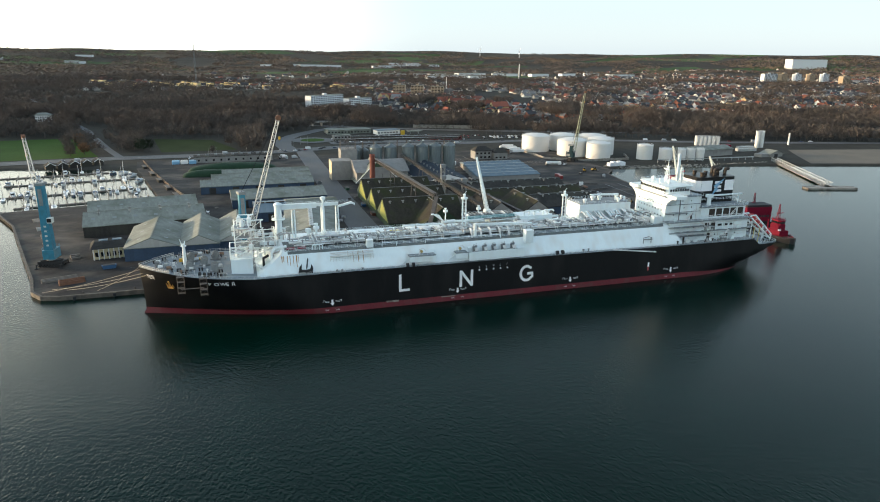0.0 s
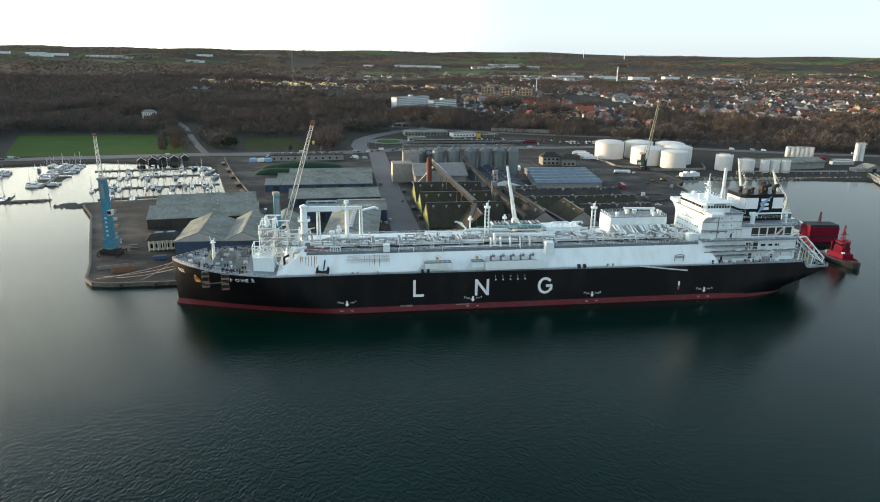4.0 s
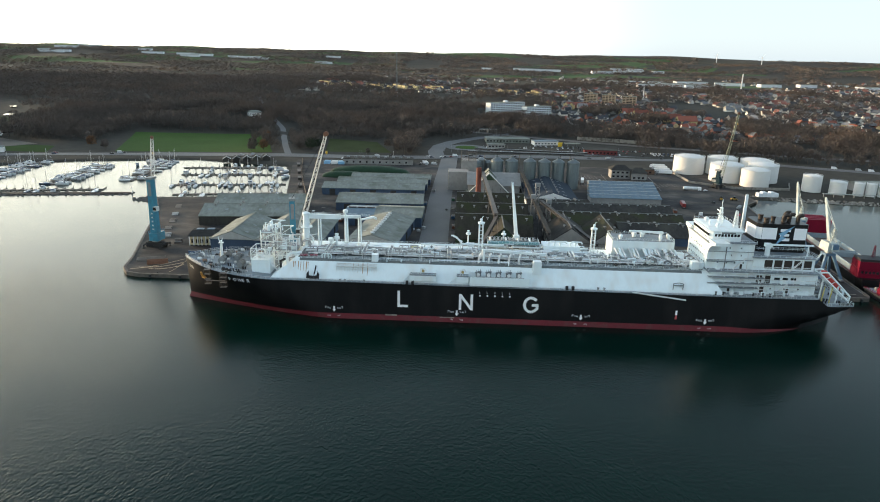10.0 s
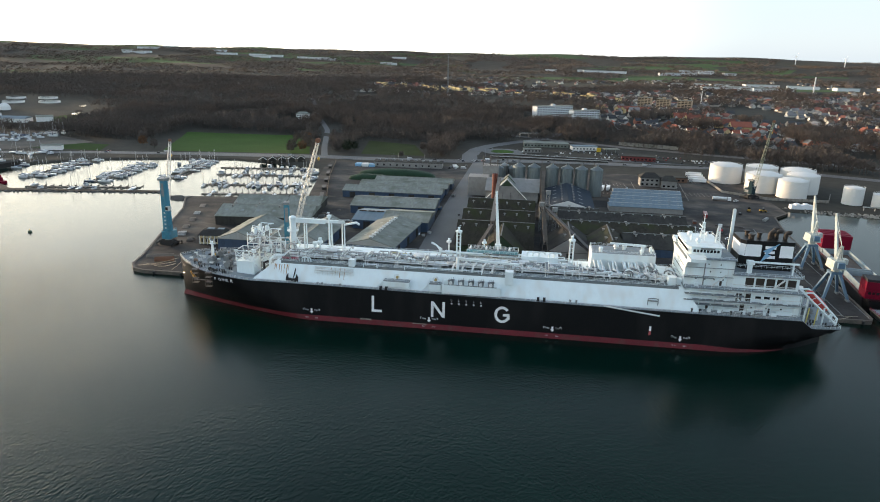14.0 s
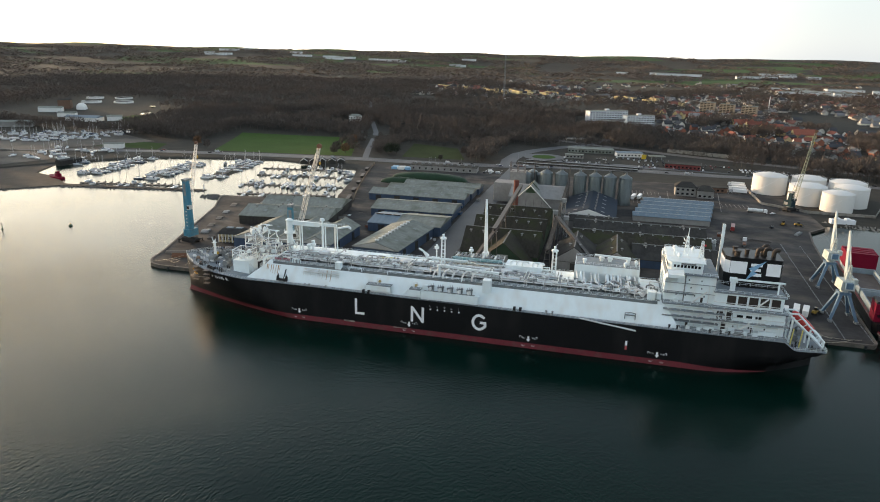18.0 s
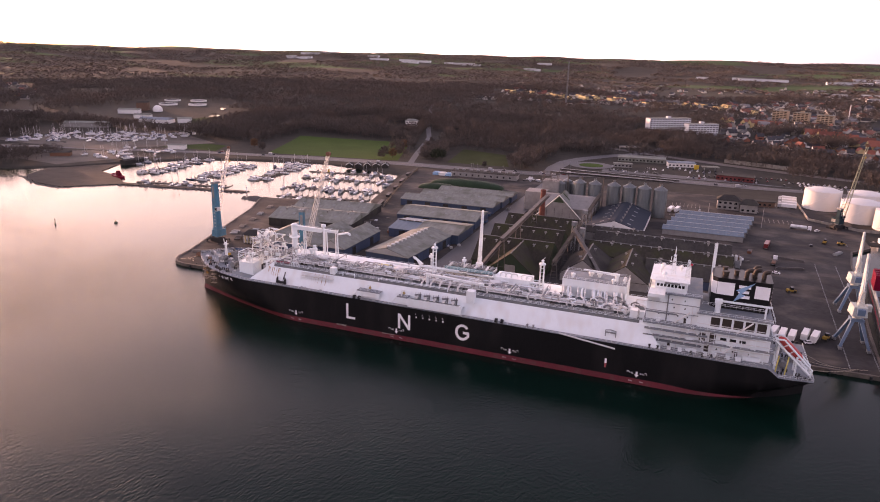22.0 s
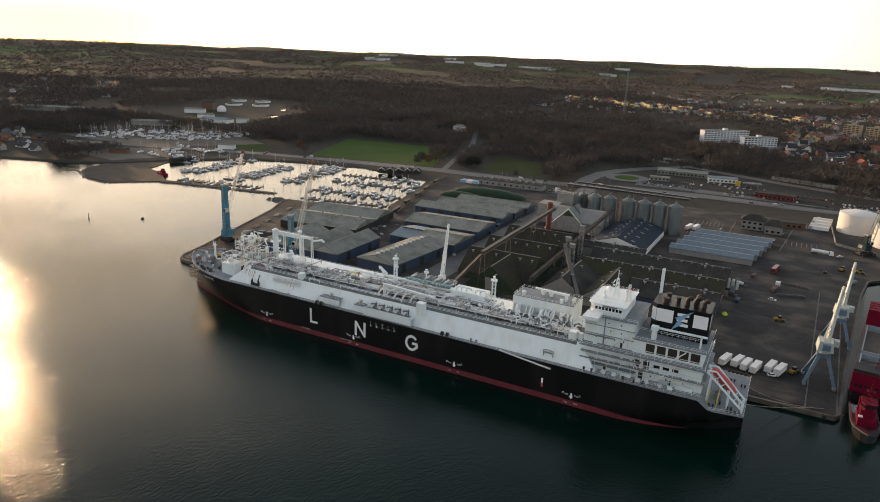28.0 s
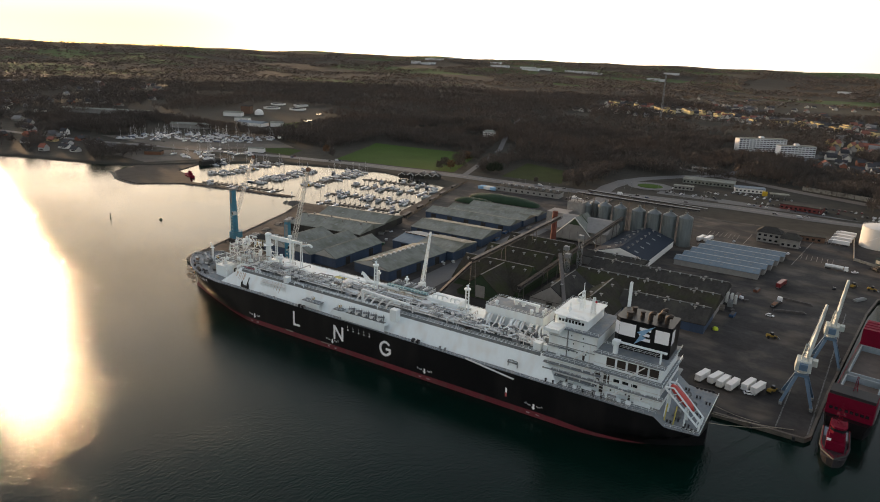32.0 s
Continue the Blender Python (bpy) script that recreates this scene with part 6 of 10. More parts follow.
for x, y, w, d in ((-142.3, 108.8, 24.4, 43.5), (-120.8, 110.4, 18.4, 48), (-102.4, 113.2, 18.2, 48)):
    hall("gabled_shed", "blue-walled quay shed with pale gable and grey roof", x, y, w, d, 8.6, 13.6, M_ROOFGREY, M_WALLBLUE, lights=3, doors=2, gable=M_GABLEPALE, group="row of quay sheds")
hall("quay_shed", "blue-walled shed with patchy lichen-grey roof and ridge cowls", -63.6, 119.4, 28.6, 57, 8.6, 13.0, M_ROOFGREY, M_WALLBLUE, yaw=-5.4, doors=3, lights=2, gable=M_GABLEPALE)
g = Geo()
for k in range(11):
    y = 94 + k * 4.6
    x = -66.2 + (y - 92) * 0.095
    g = Geo().tube((x - 1.2, y, 13.3), (x + 1.2, y, 13.3), 0.45, n=8).box(x - 1.0, y - 0.6, 12.5, x + 1.0, y + 0.6, 13.3)
    part("ridge_cowl", g, M_PIPE, bpy.data.objects["quay_shed"]).matrix_parent_inverse = bpy.data.objects["quay_shed"].matrix_basis.inverted()
hall("solar_shed", "blue-walled shed with pale sheet roof and dark roof vents", -82.5, 164.5, 19, 32, 8.2, 11.0, M_ROOFPALE, M_WALLBLUE, "x", doors=1)
hall("back_shed", "blue-walled shed with grey roof behind the quay shed", -57.6, 165, 30, 32, 8.6, 11.6, M_ROOFGREY, M_WALLBLUE, "x", doors=2, lights=2)
for k in range(3):
    solo("roof_opening", Geo().box(-2.4, -0.5, 0, 2.4, 0.5, 0.5), M_SOOTSHADE, "dark vent box along the pale roof ridge", "roof vent", "roof vents", at=(-88.5 + k * 6, 163.0, 10.9))
hall("blue_shed", "blue-walled warehouse with grey sheet roof", -75, 207, 60, 34, 8, 11.5, M_ROOFGREY, M_WALLBLUE, "x", 2, lights=6, doors=4)
hall("blue_shed", "blue-walled warehouse with grey sheet roof", -86, 252, 78, 23, 7.6, 10.6, M_ROOFGREY, M_WALLBLUE, "x", 1, lights=6, doors=5)
hall("blue_shed", "rear blue-walled warehouse with grey sheet roof", -82, 275.5, 72, 22, 7.4, 10.4, M_ROOFGREY, M_WALLBLUE, "x", 1, lights=5, doors=3)
hall("blue_shed", "rear blue-walled warehouse with grey sheet roof", -77.5, 297.5, 66, 20, 7.2, 10.0, M_ROOFGREY, M_WALLBLUE, "x", 1, lights=5)
# harbour office with posts in front of the sheds
t = thing("harbour_office", "small dark-roofed harbour office with sunlit cream in its walls", "building", (-163, 100, 2.5), 8)
# cream-yellow of the sunlit front is put into the wall colour
part("wall", Geo().box(-7, -5, 0, 7, 6, 5.2), mat("sunlit_cream_wall", (0.5, 0.42, 0.25), 0.8), t)
part("roof", Geo().add([(-8, -6.2, 5.2), (8, -6.2, 5.2), (8, 7, 5.2), (-8, 7, 5.2), (-6, -1, 7.6), (6, -1, 7.6), (6, 4, 7.6), (-6, 4, 7.6)], [(3, 2, 1, 0), (0, 1, 5, 4), (1, 2, 6, 5), (2, 3, 7, 6), (3, 0, 4, 7), (4, 5, 6, 7)]), M_ROOFDARK, t)
for k in range(7):
    part("front_post", Geo().cbox((-6.6 + k * 2.2, -6.0, 0), (0.4, 0.4, 5.2)), M_WALLWHITE, t)
for k in range(5):
    part("window", Geo().box(-6 + k * 2.5, -5.08, 1.2, -4.4 + k * 2.5, -4.98, 3.4), M_GLASSDARK, t)
for k in range(2):
    part("skylight_strip", Geo().box(-4 + k * 6, 0, 7.6, 0 + k * 6, 3, 7.9), M_ROOFPALE, t)

# ---- grain stores with conveyor galleries ----
for k, (y, dd) in enumerate(((128, 32), (159, 31), (192, 34))):
    s = hall("grain_store", "old steep mossy-roofed grain store with green and yellow gable", 2, y, 45, dd, 6.0, 17.6, M_ROOFMOSS, M_WALLGREEN, "x", vents=6, gable=M_WALLGREEN, group="old grain stores")
    # yellow boarding of the road-side gable
    part("yellow_boarding", Geo().add([(-dd / 2 + 1.5, 22.98 + 0.1, 3.8), (-1, 22.98 + 0.1, 12.0), (0.3, 22.98 + 0.1, 14.2), (dd / 2 - 9, 22.98 + 0.1, 5.0), (dd / 2 - 12, 22.98 + 0.1, 3.8)], [(4, 3, 2, 1, 0)]), M_WALLYELLOW, s, "yellow-green gable boarding")
    rr = random.Random(k)
    for j in range(5):
        y0 = rr.uniform(-18, 16)
        u = rr.uniform(0.35, 0.75)
        x = -(dd / 2) * u if j % 2 else (dd / 2) * u
        z = 15.1 - 11.6 * u * (dd / 2) / (dd / 2 + 0.45) + 0.12
        sl = 11.3 / (dd / 2)
        x2 = x + (1.4 if x > 0 else -1.4)
        part("roof_patch", Geo().add([(x, y0, z), (x2, y0, z - 1.4 * sl), (x2, y0 + 1.6, z - 1.4 * sl), (x, y0 + 1.6, z)], [(0, 1, 2, 3) if x > 0 else (3, 2, 1, 0)]), M_ROOFLIGHT, s, "pale roof patch")
cross = hall("transept", "green gabled transept of the grain store facing the quay", 6.5, 112, 30, 28, 4.5, 17.2, M_ROOFMOSS, M_WALLGREEN, gable=mat("bottle_green_gable", (0.016, 0.036, 0.016), 0.8, var=0.2), category="warehouse")
part("gable_door", Geo().box(-3, -14.62, 1.0, 3, -14.52, 8.0), M_WALLGREY, cross)
for x, y, wd, lab2 in ((45, 125, 24, "dark roofed"), (68, 124, 24, "weathered brown roofed")):
    s = hall("gable_store", lab2 + " gabled store with pale end wall", x, y, wd, 36, 7, 16.0, M_ROOFDARK if x < 50 else M_ROOFMOSS, M_WALLGREY, gable=M_WALLGREY, vents=2)
    part("end_door", Geo().box(-1.6, -18.62, 0, 1.6, -18.4, 4), M_ROOFDARK, s)
for k, y in enumerate((136, 161, 187)):
    hall("flat_store", "long low store with dark tarred roof and roof vents", 100 if k == 0 else 82, y, 46 if k == 0 else 82, 25, 7.2, 13.2, (M_ROOFDARK, M_ROOFMOSS, M_ROOFDARK)[k], M_WALLGREY if k else M_WALLBLUE, "x", vents=3, group="dark flat stores")
hall("flat_store", "long low store with dark tarred roof beside the hall", 49, 207.6, 40, 15.6, 8, 11.0, M_ROOFDARK, M_WALLGREY, "x", vents=3, group="dark flat stores")
hall("blue_hall", "grain hall with dark blue steel roof and white gable", 49, 250.5, 38, 67, 7.4, 13.8, M_ROOFBLUE, M_WALLWHITE, yaw=-1, gable=M_WALLWHITE, vents=7, lights=5)
for k in range(5):
    hall("pale_hall", "low hall with pale blue steel roof and roof lights", 106.5 + k * 2.3, 246 + k * 13.9, 53, 13.8, 6.2, 8.0, M_ROOFPALE, M_WALLGREY, "x", 0, lights=8, group="pale blue halls")
t = thing("elevator_house", "tall grey windowless grain elevator building", "building", (0, 0, 2.5))
part("tall_block", Geo().box(-29, 271, 0, -13, 286, 15.0), M_WALLGREY, t)
part("head_house", Geo().box(-19, 288, 0, -6, 300, 21.5), M_WALLGREY, t)
part("main_block", Geo().box(-13, 252, 0, 27, 282, 9.0), M_WALLGREY, t)
part("sloped_roof", Geo().end([(250.5, 8.6), (283, 8.6), (272, 15.4), (268, 15.4)], -14, 28), M_WALLGREY, t)
# thin sheet over the grey west face, its cream standing in for low sunlight
part("yellow_front", Geo().box(-29.15, 271.3, 0, -29.02, 285.6, 14.8), mat("sunlit_cream_render", (0.5, 0.42, 0.28), 0.85), t)
g = Geo()
for k in range(4):
    g.rail([(-19, 288, 21.5 + k * 2.2), (-7, 288, 21.5 + k * 2.2)], 1.1, 2, 0.1)
for x in (-19, -13, -7):
    for y in (288, 294):
        g.bar((x, y, 21.5), (x, y, 29.5), 0.3)
part("roof_frame", g, M_STEELRUST, t)
aframe = thing("head_gable", "steep grey A-shaped conveyor head house with green peak and white verges", "building", (3, 248.5, 2.5))
part("roof", Geo().side([(-17.5, 1), (0, 18.3), (17.5, 1)], 0.6, 26), M_ROOFGREY, aframe)
part("gable", Geo().add([(-16, 0.5, 1.6), (16, 0.5, 1.6), (0, 0.5, 17.4)], [(0, 1, 2)]), M_WALLGREY, aframe, "weathered grey gable boards")
part("green_peak", Geo().add([(-4.4, 0.42, 13.0), (4.4, 0.42, 13.0), (0, 0.42, 17.4)], [(0, 1, 2)]), M_WALLGREEN, aframe, "dark green gable peak")
for sx in (-1, 1):
    part("verge", Geo().bar((sx * 17.6, 0.3, 1.2), (0, 0.3, 18.6), 0.5), M_WALLWHITE, aframe, "white verge board")
    part("roof_rib", Geo().bar((sx * 16.9, 13, 1.9), (0, 13, 18.7), 0.35), M_WALLGREEN, aframe, "dark green cover strip")
for k in range(4):
    part("gable_board", Geo().bar((-9 + k * 6, 0.36, 1.8), (-9 + k * 6, 0.36, 8.6 - abs(k - 1.5)), 0.16), M_STEELRUST, aframe)
t = thing("chimney", "tall red-brown round chimney beside the grain stores", "chimney", (-5.5, 230, 2.5))
smooth_by_angle(part("shaft", Geo().lathe((0, 0), [(2.1, 0), (1.9, 24.6), (2.0, 24.7), (2.0, 25.6), (1.5, 25.6), (1.5, 25.2)], 20), M_BRICKRED, t))


def gallery(label, a, b, w, h, legs, roof=None):
    """An inclined conveyor gallery with trestle legs."""
    t = thing("conveyor_gallery", label, "conveyor")
    A, B = Vector(a), Vector(b)
    d = (B - A).normalized()
    s = Vector((-d.y, d.x, 0)).normalized()
    u = Vector((0, 0, 1))
    q = [A - s * w / 2, A + s * w / 2, B + s * w / 2, B - s * w / 2]
    part("floor", Geo().add(q + [p + u * 0.25 for p in q], [(0, 1, 2, 3), (7, 6, 5, 4), (0, 4, 5, 1), (1, 5, 6, 2), (2, 6, 7, 3), (3, 7, 4, 0)]), M_STEELRUST, t)
    q2 = [p + u * h for p in q]
    part("roof", Geo().add(q2 + [p + u * 0.2 for p in q2], [(0, 1, 2, 3), (7, 6, 5, 4), (0, 4, 5, 1), (1, 5, 6, 2), (2, 6, 7, 3), (3, 7, 4, 0)]), roof or M_STEELRUST, t)
    n = max(4, int((B - A).length / 4))
    for sg in (-1, 1):
        g = Geo()
        for k in range(n):
            p0, p1 = A + (B - A) * k / n + s * sg * w / 2, A + (B - A) * (k + 1) / n + s * sg * w / 2
            g.bar(p0, p0 + u * h, 0.16).bar(p0, p1 + u * h, 0.12).bar(p0 + u * h * 0.5, p1 + u * h * 0.5, 0.12)
        part("side_truss", g, M_STEELRUST, t)
    part("belt", Geo().tube(A + u * 0.9, B + u * 0.9, 0.5, n=6), M_DARK, t)
    for k in legs:
        p = A + (B - A) * k
        g = Geo()
        for sx in (-1, 1):
            g.bar((p + s * sx * w * 0.45), Vector((p.x, p.y, 2.5)) + s * sx * (w * 0.45 + 1.2), 0.3)
        for z in (0.3, 0.6):
            zz = 2.5 + (p.z - 2.5) * z
            g.bar(Vector((p.x, p.y, zz)) - s * w * 0.6, Vector((p.x, p.y, zz)) + s * w * 0.6, 0.2)
        part("trestle", g, M_STEELRUST, t)
    return t


gallery("rusty brown inclined conveyor gallery over the grain stores", (-2.5, 234, 22.5), (1.5, 96, 23.5), 2.4, 2.0, (0.35, 0.7, 0.99))
gallery("brown conveyor descending to the store's green transept", (1.5, 94, 22.5), (-8, 78, 8.0), 2.0, 1.7, (0.9,))
gallery("grey conveyor gallery between the grain stores", (29.5, 282, 18.0), (31, 96, 14.0), 2.2, 1.9, (0.1, 0.3, 0.55, 0.8, 0.98), M_ROOFDARK)
gallery("weathered conveyor above the gable store", (32, 150, 20.5), (58, 96, 8.5), 2.0, 1.7, (0.1, 0.5))
gallery("grey conveyor bridge above the silos", (-14, 296, 29.5), (82, 294, 29.5), 2.0, 1.6, (0.15, 0.45, 0.8), M_GREYSTEEL)
gallery("grey conveyor bridge behind the silos", (-8, 304, 31), (86, 301, 30.0), 1.6, 1.4, (0.2, 0.5, 0.85), M_GREYSTEEL)
for x, y, h in ((33, 182, 22), (29, 168, 17), (37, 150, 18)):
    t = thing("conveyor_tower", "slim grey lattice conveyor tower", "tower", (x, y, 2.5))
    part("lattice", Geo().truss((0, 0, 0), (0, 0, h), 2.4, 2.4, int(h / 3), 0.16, (0, 1, 0)), M_GREYSTEEL, t)
    part("head", Geo().cbox((0, 0, h), (3.2, 3.0, 2.4)), M_GREYSTEEL, t)
# silos
SILOS = [(10.6, 293), (22.9, 293), (37.8, 293), (49.8, 293), (61.5, 293), (73.6, 292.5)]
for x, y in SILOS:
    t = thing("grain_silo", "tall galvanised corrugated steel grain silo with cone roof", "silo", (x, y, 2.5), group="row of grain silos")
    prof = [(5.0, 0)]
    for k in range(24):
        prof += [(5.06, 0.5 + k * 0.9), (4.98, 0.95 + k * 0.9)]
    smooth_by_angle(part("shell", Geo().lathe((0, 0), prof, 32), M_SILO, t), 60)
    smooth_by_angle(part("cone_roof", Geo().lathe((0, 0), [(5.2, 21.9), (0.8, 24.6), (0.8, 25.6), (0.2, 25.8)], 32), M_SILO, t), 30)
    for k in range(16):
        a = 2 * math.pi * k / 16
        part("stiffener", Geo().tube((5.08 * math.cos(a), 5.08 * math.sin(a), 0), (5.08 * math.cos(a), 5.08 * math.sin(a), 21.9), 0.12, n=4), M_SILO, t)
    part("catwalk", Geo().rail([(1.2 * math.cos(a), 1.2 * math.sin(a), 25.0) for a in [j * math.pi / 4 for j in range(9)]], 1.0, 1.0, 0.06), M_GREYSTEEL, t)
for x, y, r, h in ((-6, 298, 4, 19), (-2, 306, 4, 20), (4, 305, 3.4, 18)):
    t = thing("small_silo", "small dull steel silo behind the elevator", "silo", (x, y, 2.5), group="row of grain silos")
    smooth_by_angle(part("shell", Geo().lathe((0, 0), [(r, 0), (r, h), (0.5, h + 2)], 24), M_SILO, t), 30)

# ---- tank farm ----
TANKS = [(200.5, 391, 14.2, 16.2, 1), (222.5, 353, 14.5, 15.4, 1), (239.5, 331, 11.8, 14.6, 1), (232.5, 392, 13.8, 15.8, 1), (260.5, 381, 14.6, 15.6, 1), (256, 355, 13.0, 15.8, 1),
         (280.5, 314, 7.6, 13.5, 0), (298, 305, 6.6, 10.5, 0), (312.5, 300, 3.9, 10.5, 0), (321.5, 298, 3.9, 10.5, 0), (330.5, 296, 3.9, 10.5, 0)] + [(396 + k * 4.0, 386 - k * 2.0, 2.2, 10, 0) for k in range(6)] + [(450, 354, 2.4, 17.5, 0), (455, 353.4, 2.4, 17.5, 0)]
for x, y, r, h, big in TANKS:
    zb = ground_z(x, y)
    t = thing("storage_tank", "big white cylindrical oil tank with low dome roof" if big else "white storage tank at the terminal by the basin", "tank", (x, y, zb - 0.2), group="tank farm")
    smooth_by_angle(part("shell", Geo().lathe((0, 0), [(r, 0), (r, h)], 56), M_TANK, t))
    smooth_by_angle(part("dome", Geo().lathe((0, 0), [(r, h), (r * 0.7, h + r * 0.09), (r * 0.3, h + r * 0.14), (0.3, h + r * 0.16)], 56), M_TANK, t))
    g = Geo()
    ring_pts = [(r * math.cos(2 * math.pi * k / 32), r * math.sin(2 * math.pi * k / 32), h) for k in range(33)]
    g.rail(ring_pts, 1.1, 3, 0.06)
    part("rim_rail", g, M_PIPE, t)
    g = Geo()
    n = 18
    for k in range(n):
        a0, a1 = radians(200 + k * 5), radians(205 + k * 5)
        z0, z1 = h * k / n, h * (k + 1) / n
        g.bar(((r + 0.5) * math.cos(a0), (r + 0.5) * math.sin(a0), z0), ((r + 0.5) * math.cos(a1), (r + 0.5) * math.sin(a1), z1), 0.16)
    part("spiral_stair", g, M_PIPE, t)
part_wall = Geo()
for (ax, ay), (bx, by) in zip([(183, 404), (184.5, 334), (214, 312), (262, 312)], [(184.5, 334), (214, 312), (262, 312), (274, 340)]):
    d = Vector((bx - ax, by - ay, 0))
    nn = Vector((-d.y, d.x, 0)).normalized() * 0.25
    part_wall.prism([(ax - nn.x, ay - nn.y), (bx - nn.x, by - nn.y), (bx + nn.x, by + nn.y), (ax + nn.x, ay + nn.y)], 2.0, 4.4)
solo("bund_wall", part_wall, M_CONCRETE, "low grey concrete bund wall round the tanks", "wall")
t = thing("terminal_shed", "small grey gabled terminal shed on the far shore", "building", (420, 300, ground_z(420, 300)), 5)
part("wall", Geo().side([(-8.5, -1), (8.5, -1), (8.5, 3.0), (0, 6.0), (-8.5, 3.0)], -6, 6), M_WALLGREY, t)
part("roof", Geo().side([(-9.6, 2.5), (0, 6.1), (9.6, 2.5), (9.6, 2.9), (0, 6.5), (-9.6, 2.9)], -6.8, 6.8), M_ROOFGREY, t)
part("lean_to", Geo().box(-19, -5, -1, -8.5, 4, 3.2), M_WALLGREY, t)
part("gate", Geo().box(-2.6, -6.1, -0.5, 2, -5.95, 2.8), M_DARK, t)
t = thing("pipe_rack", "low grey pipe rack along the terminal shore", "pipe rack", (328, 287, 2.5), -3)
for z in (2.2, 2.7):
    part("pipe", Geo().tube((-50, 0, z), (56, 0, z), 0.22, n=6), M_PIPEGREY, t)
for k in range(14):
    part("rack_post", Geo().cbox((-49 + k * 8, 0, -0.4), (0.3, 0.9, 3.0)), M_GREYSTEEL, t)
t = thing("terminal_warehouse", "long low grey warehouse with dark roof behind the tanks", "building", (352, 322, ground_z(352, 322)), 8)
part("wall", Geo().box(-32, -11, -1, 32, 11, 6.4), M_WALLGREY, t)
part("roof", Geo().end([(-12, 6.2), (12, 6.2), (12, 6.6), (0, 9.4), (-12, 6.6)], -33, 33), M_ROOFGREY, t)
for x, y, w, d, h in ((407, 352, 9, 7, 4.6), (428, 346, 18, 6, 3), (420, 336, 22, 5, 2.6)):
    solo("container_office", Geo().cbox((0, 0, -0.5), (w, d, h + 0.5)).cbox((0, 0, h), (w + 0.6, d + 0.6, 0.3)), M_SHIPRED if h > 4 else M_PIPEGREY, "red steel cabin at the oil terminal" if h > 4 else "long grey steel cabin at the oil terminal", "cabin", at=(x, y, ground_z(x, y)), yaw=-6)
solo("vent_stack", Geo().lathe((0, 0), [(1.0, -0.5), (0.9, 13), (0.7, 13.4)], 14), M_TANK, "slim pale vent stack behind the terminal shed", "stack", at=(499, 360, ground_z(499, 360)))
rg = random.Random(5)
g = Geo()
for k in range(620):
    u = rg.random()
    x = 216 + u * 168
    y = 279 - 38 * u + 22 * u * u + rg.uniform(-1.0, 5.5)
    s = rg.uniform(0.5, 1.3)
    z = 0.6 + max(0, y - (279 - 38 * u + 22 * u * u)) * 0.33
    g.tube((x, y, z - s * 0.6), (x + rg.uniform(-0.4, 0.4), y, z + s * 0.5), s * 1.1, s * 0.5, 5)
solo("stone_revetment", g, M_CONCRETE, "rough grey boulders along the basin shore", "stones", kind="stuff")
# oil pier on the basin
t = thing("oil_pier", "long narrow steel oil pier with dolphins", "pier")
for sgn in (-1, 1):
    g = Geo()
    a, b = Vector((396, 270, 2.2)), Vector((338, 152, 2.2))
    s = Vector((0.9, -0.44, 0)) * 2.4 * sgn
    n = 26
    for k in range(n):
        p0, p1 = a + (b - a) * k / n + s, a + (b - a) * (k + 1) / n + s
        g.bar(p0 + Vector((0, 0, 0)), p0 + Vector((0, 0, 3.4)), 0.2).bar(p0, p1 + Vector((0, 0, 3.4)), 0.16).bar(p0 + Vector((0, 0, 3.4)), p1 + Vector((0, 0, 3.4)), 0.25)
    part("pier_truss", g, M_PIPE, t)
part("pier_deck", Geo().add([(398.4, 269, 1.6), (393.6, 271.2, 1.6), (335.6, 153, 1.6), (340.4, 151, 1.6), (398.4, 269, 2.2), (393.6, 271.2, 2.2), (335.6, 153, 2.2), (340.4, 151, 2.2)],
     [(3, 2, 1, 0), (4, 5, 6, 7), (0, 1, 5, 4), (1, 2, 6, 5), (2, 3, 7, 6), (3, 0, 4, 7)]), M_CONCRETE, t)
part("pier_head", Geo().prism([(318, 152), (356, 142), (360, 150), (338, 160), (320, 160)], -3, 2.2), M_CONCRETE, t)
g = Geo()
for k in range(9):
    p = Vector((396, 270, 0)) + (Vector((338, 152, 0)) - Vector((396, 270, 0))) * k / 8
    g.tube((p.x, p.y, -3), (p.x, p.y, 1.8), 0.6, n=8)
part("pile", g, M_CONCRETE, t)

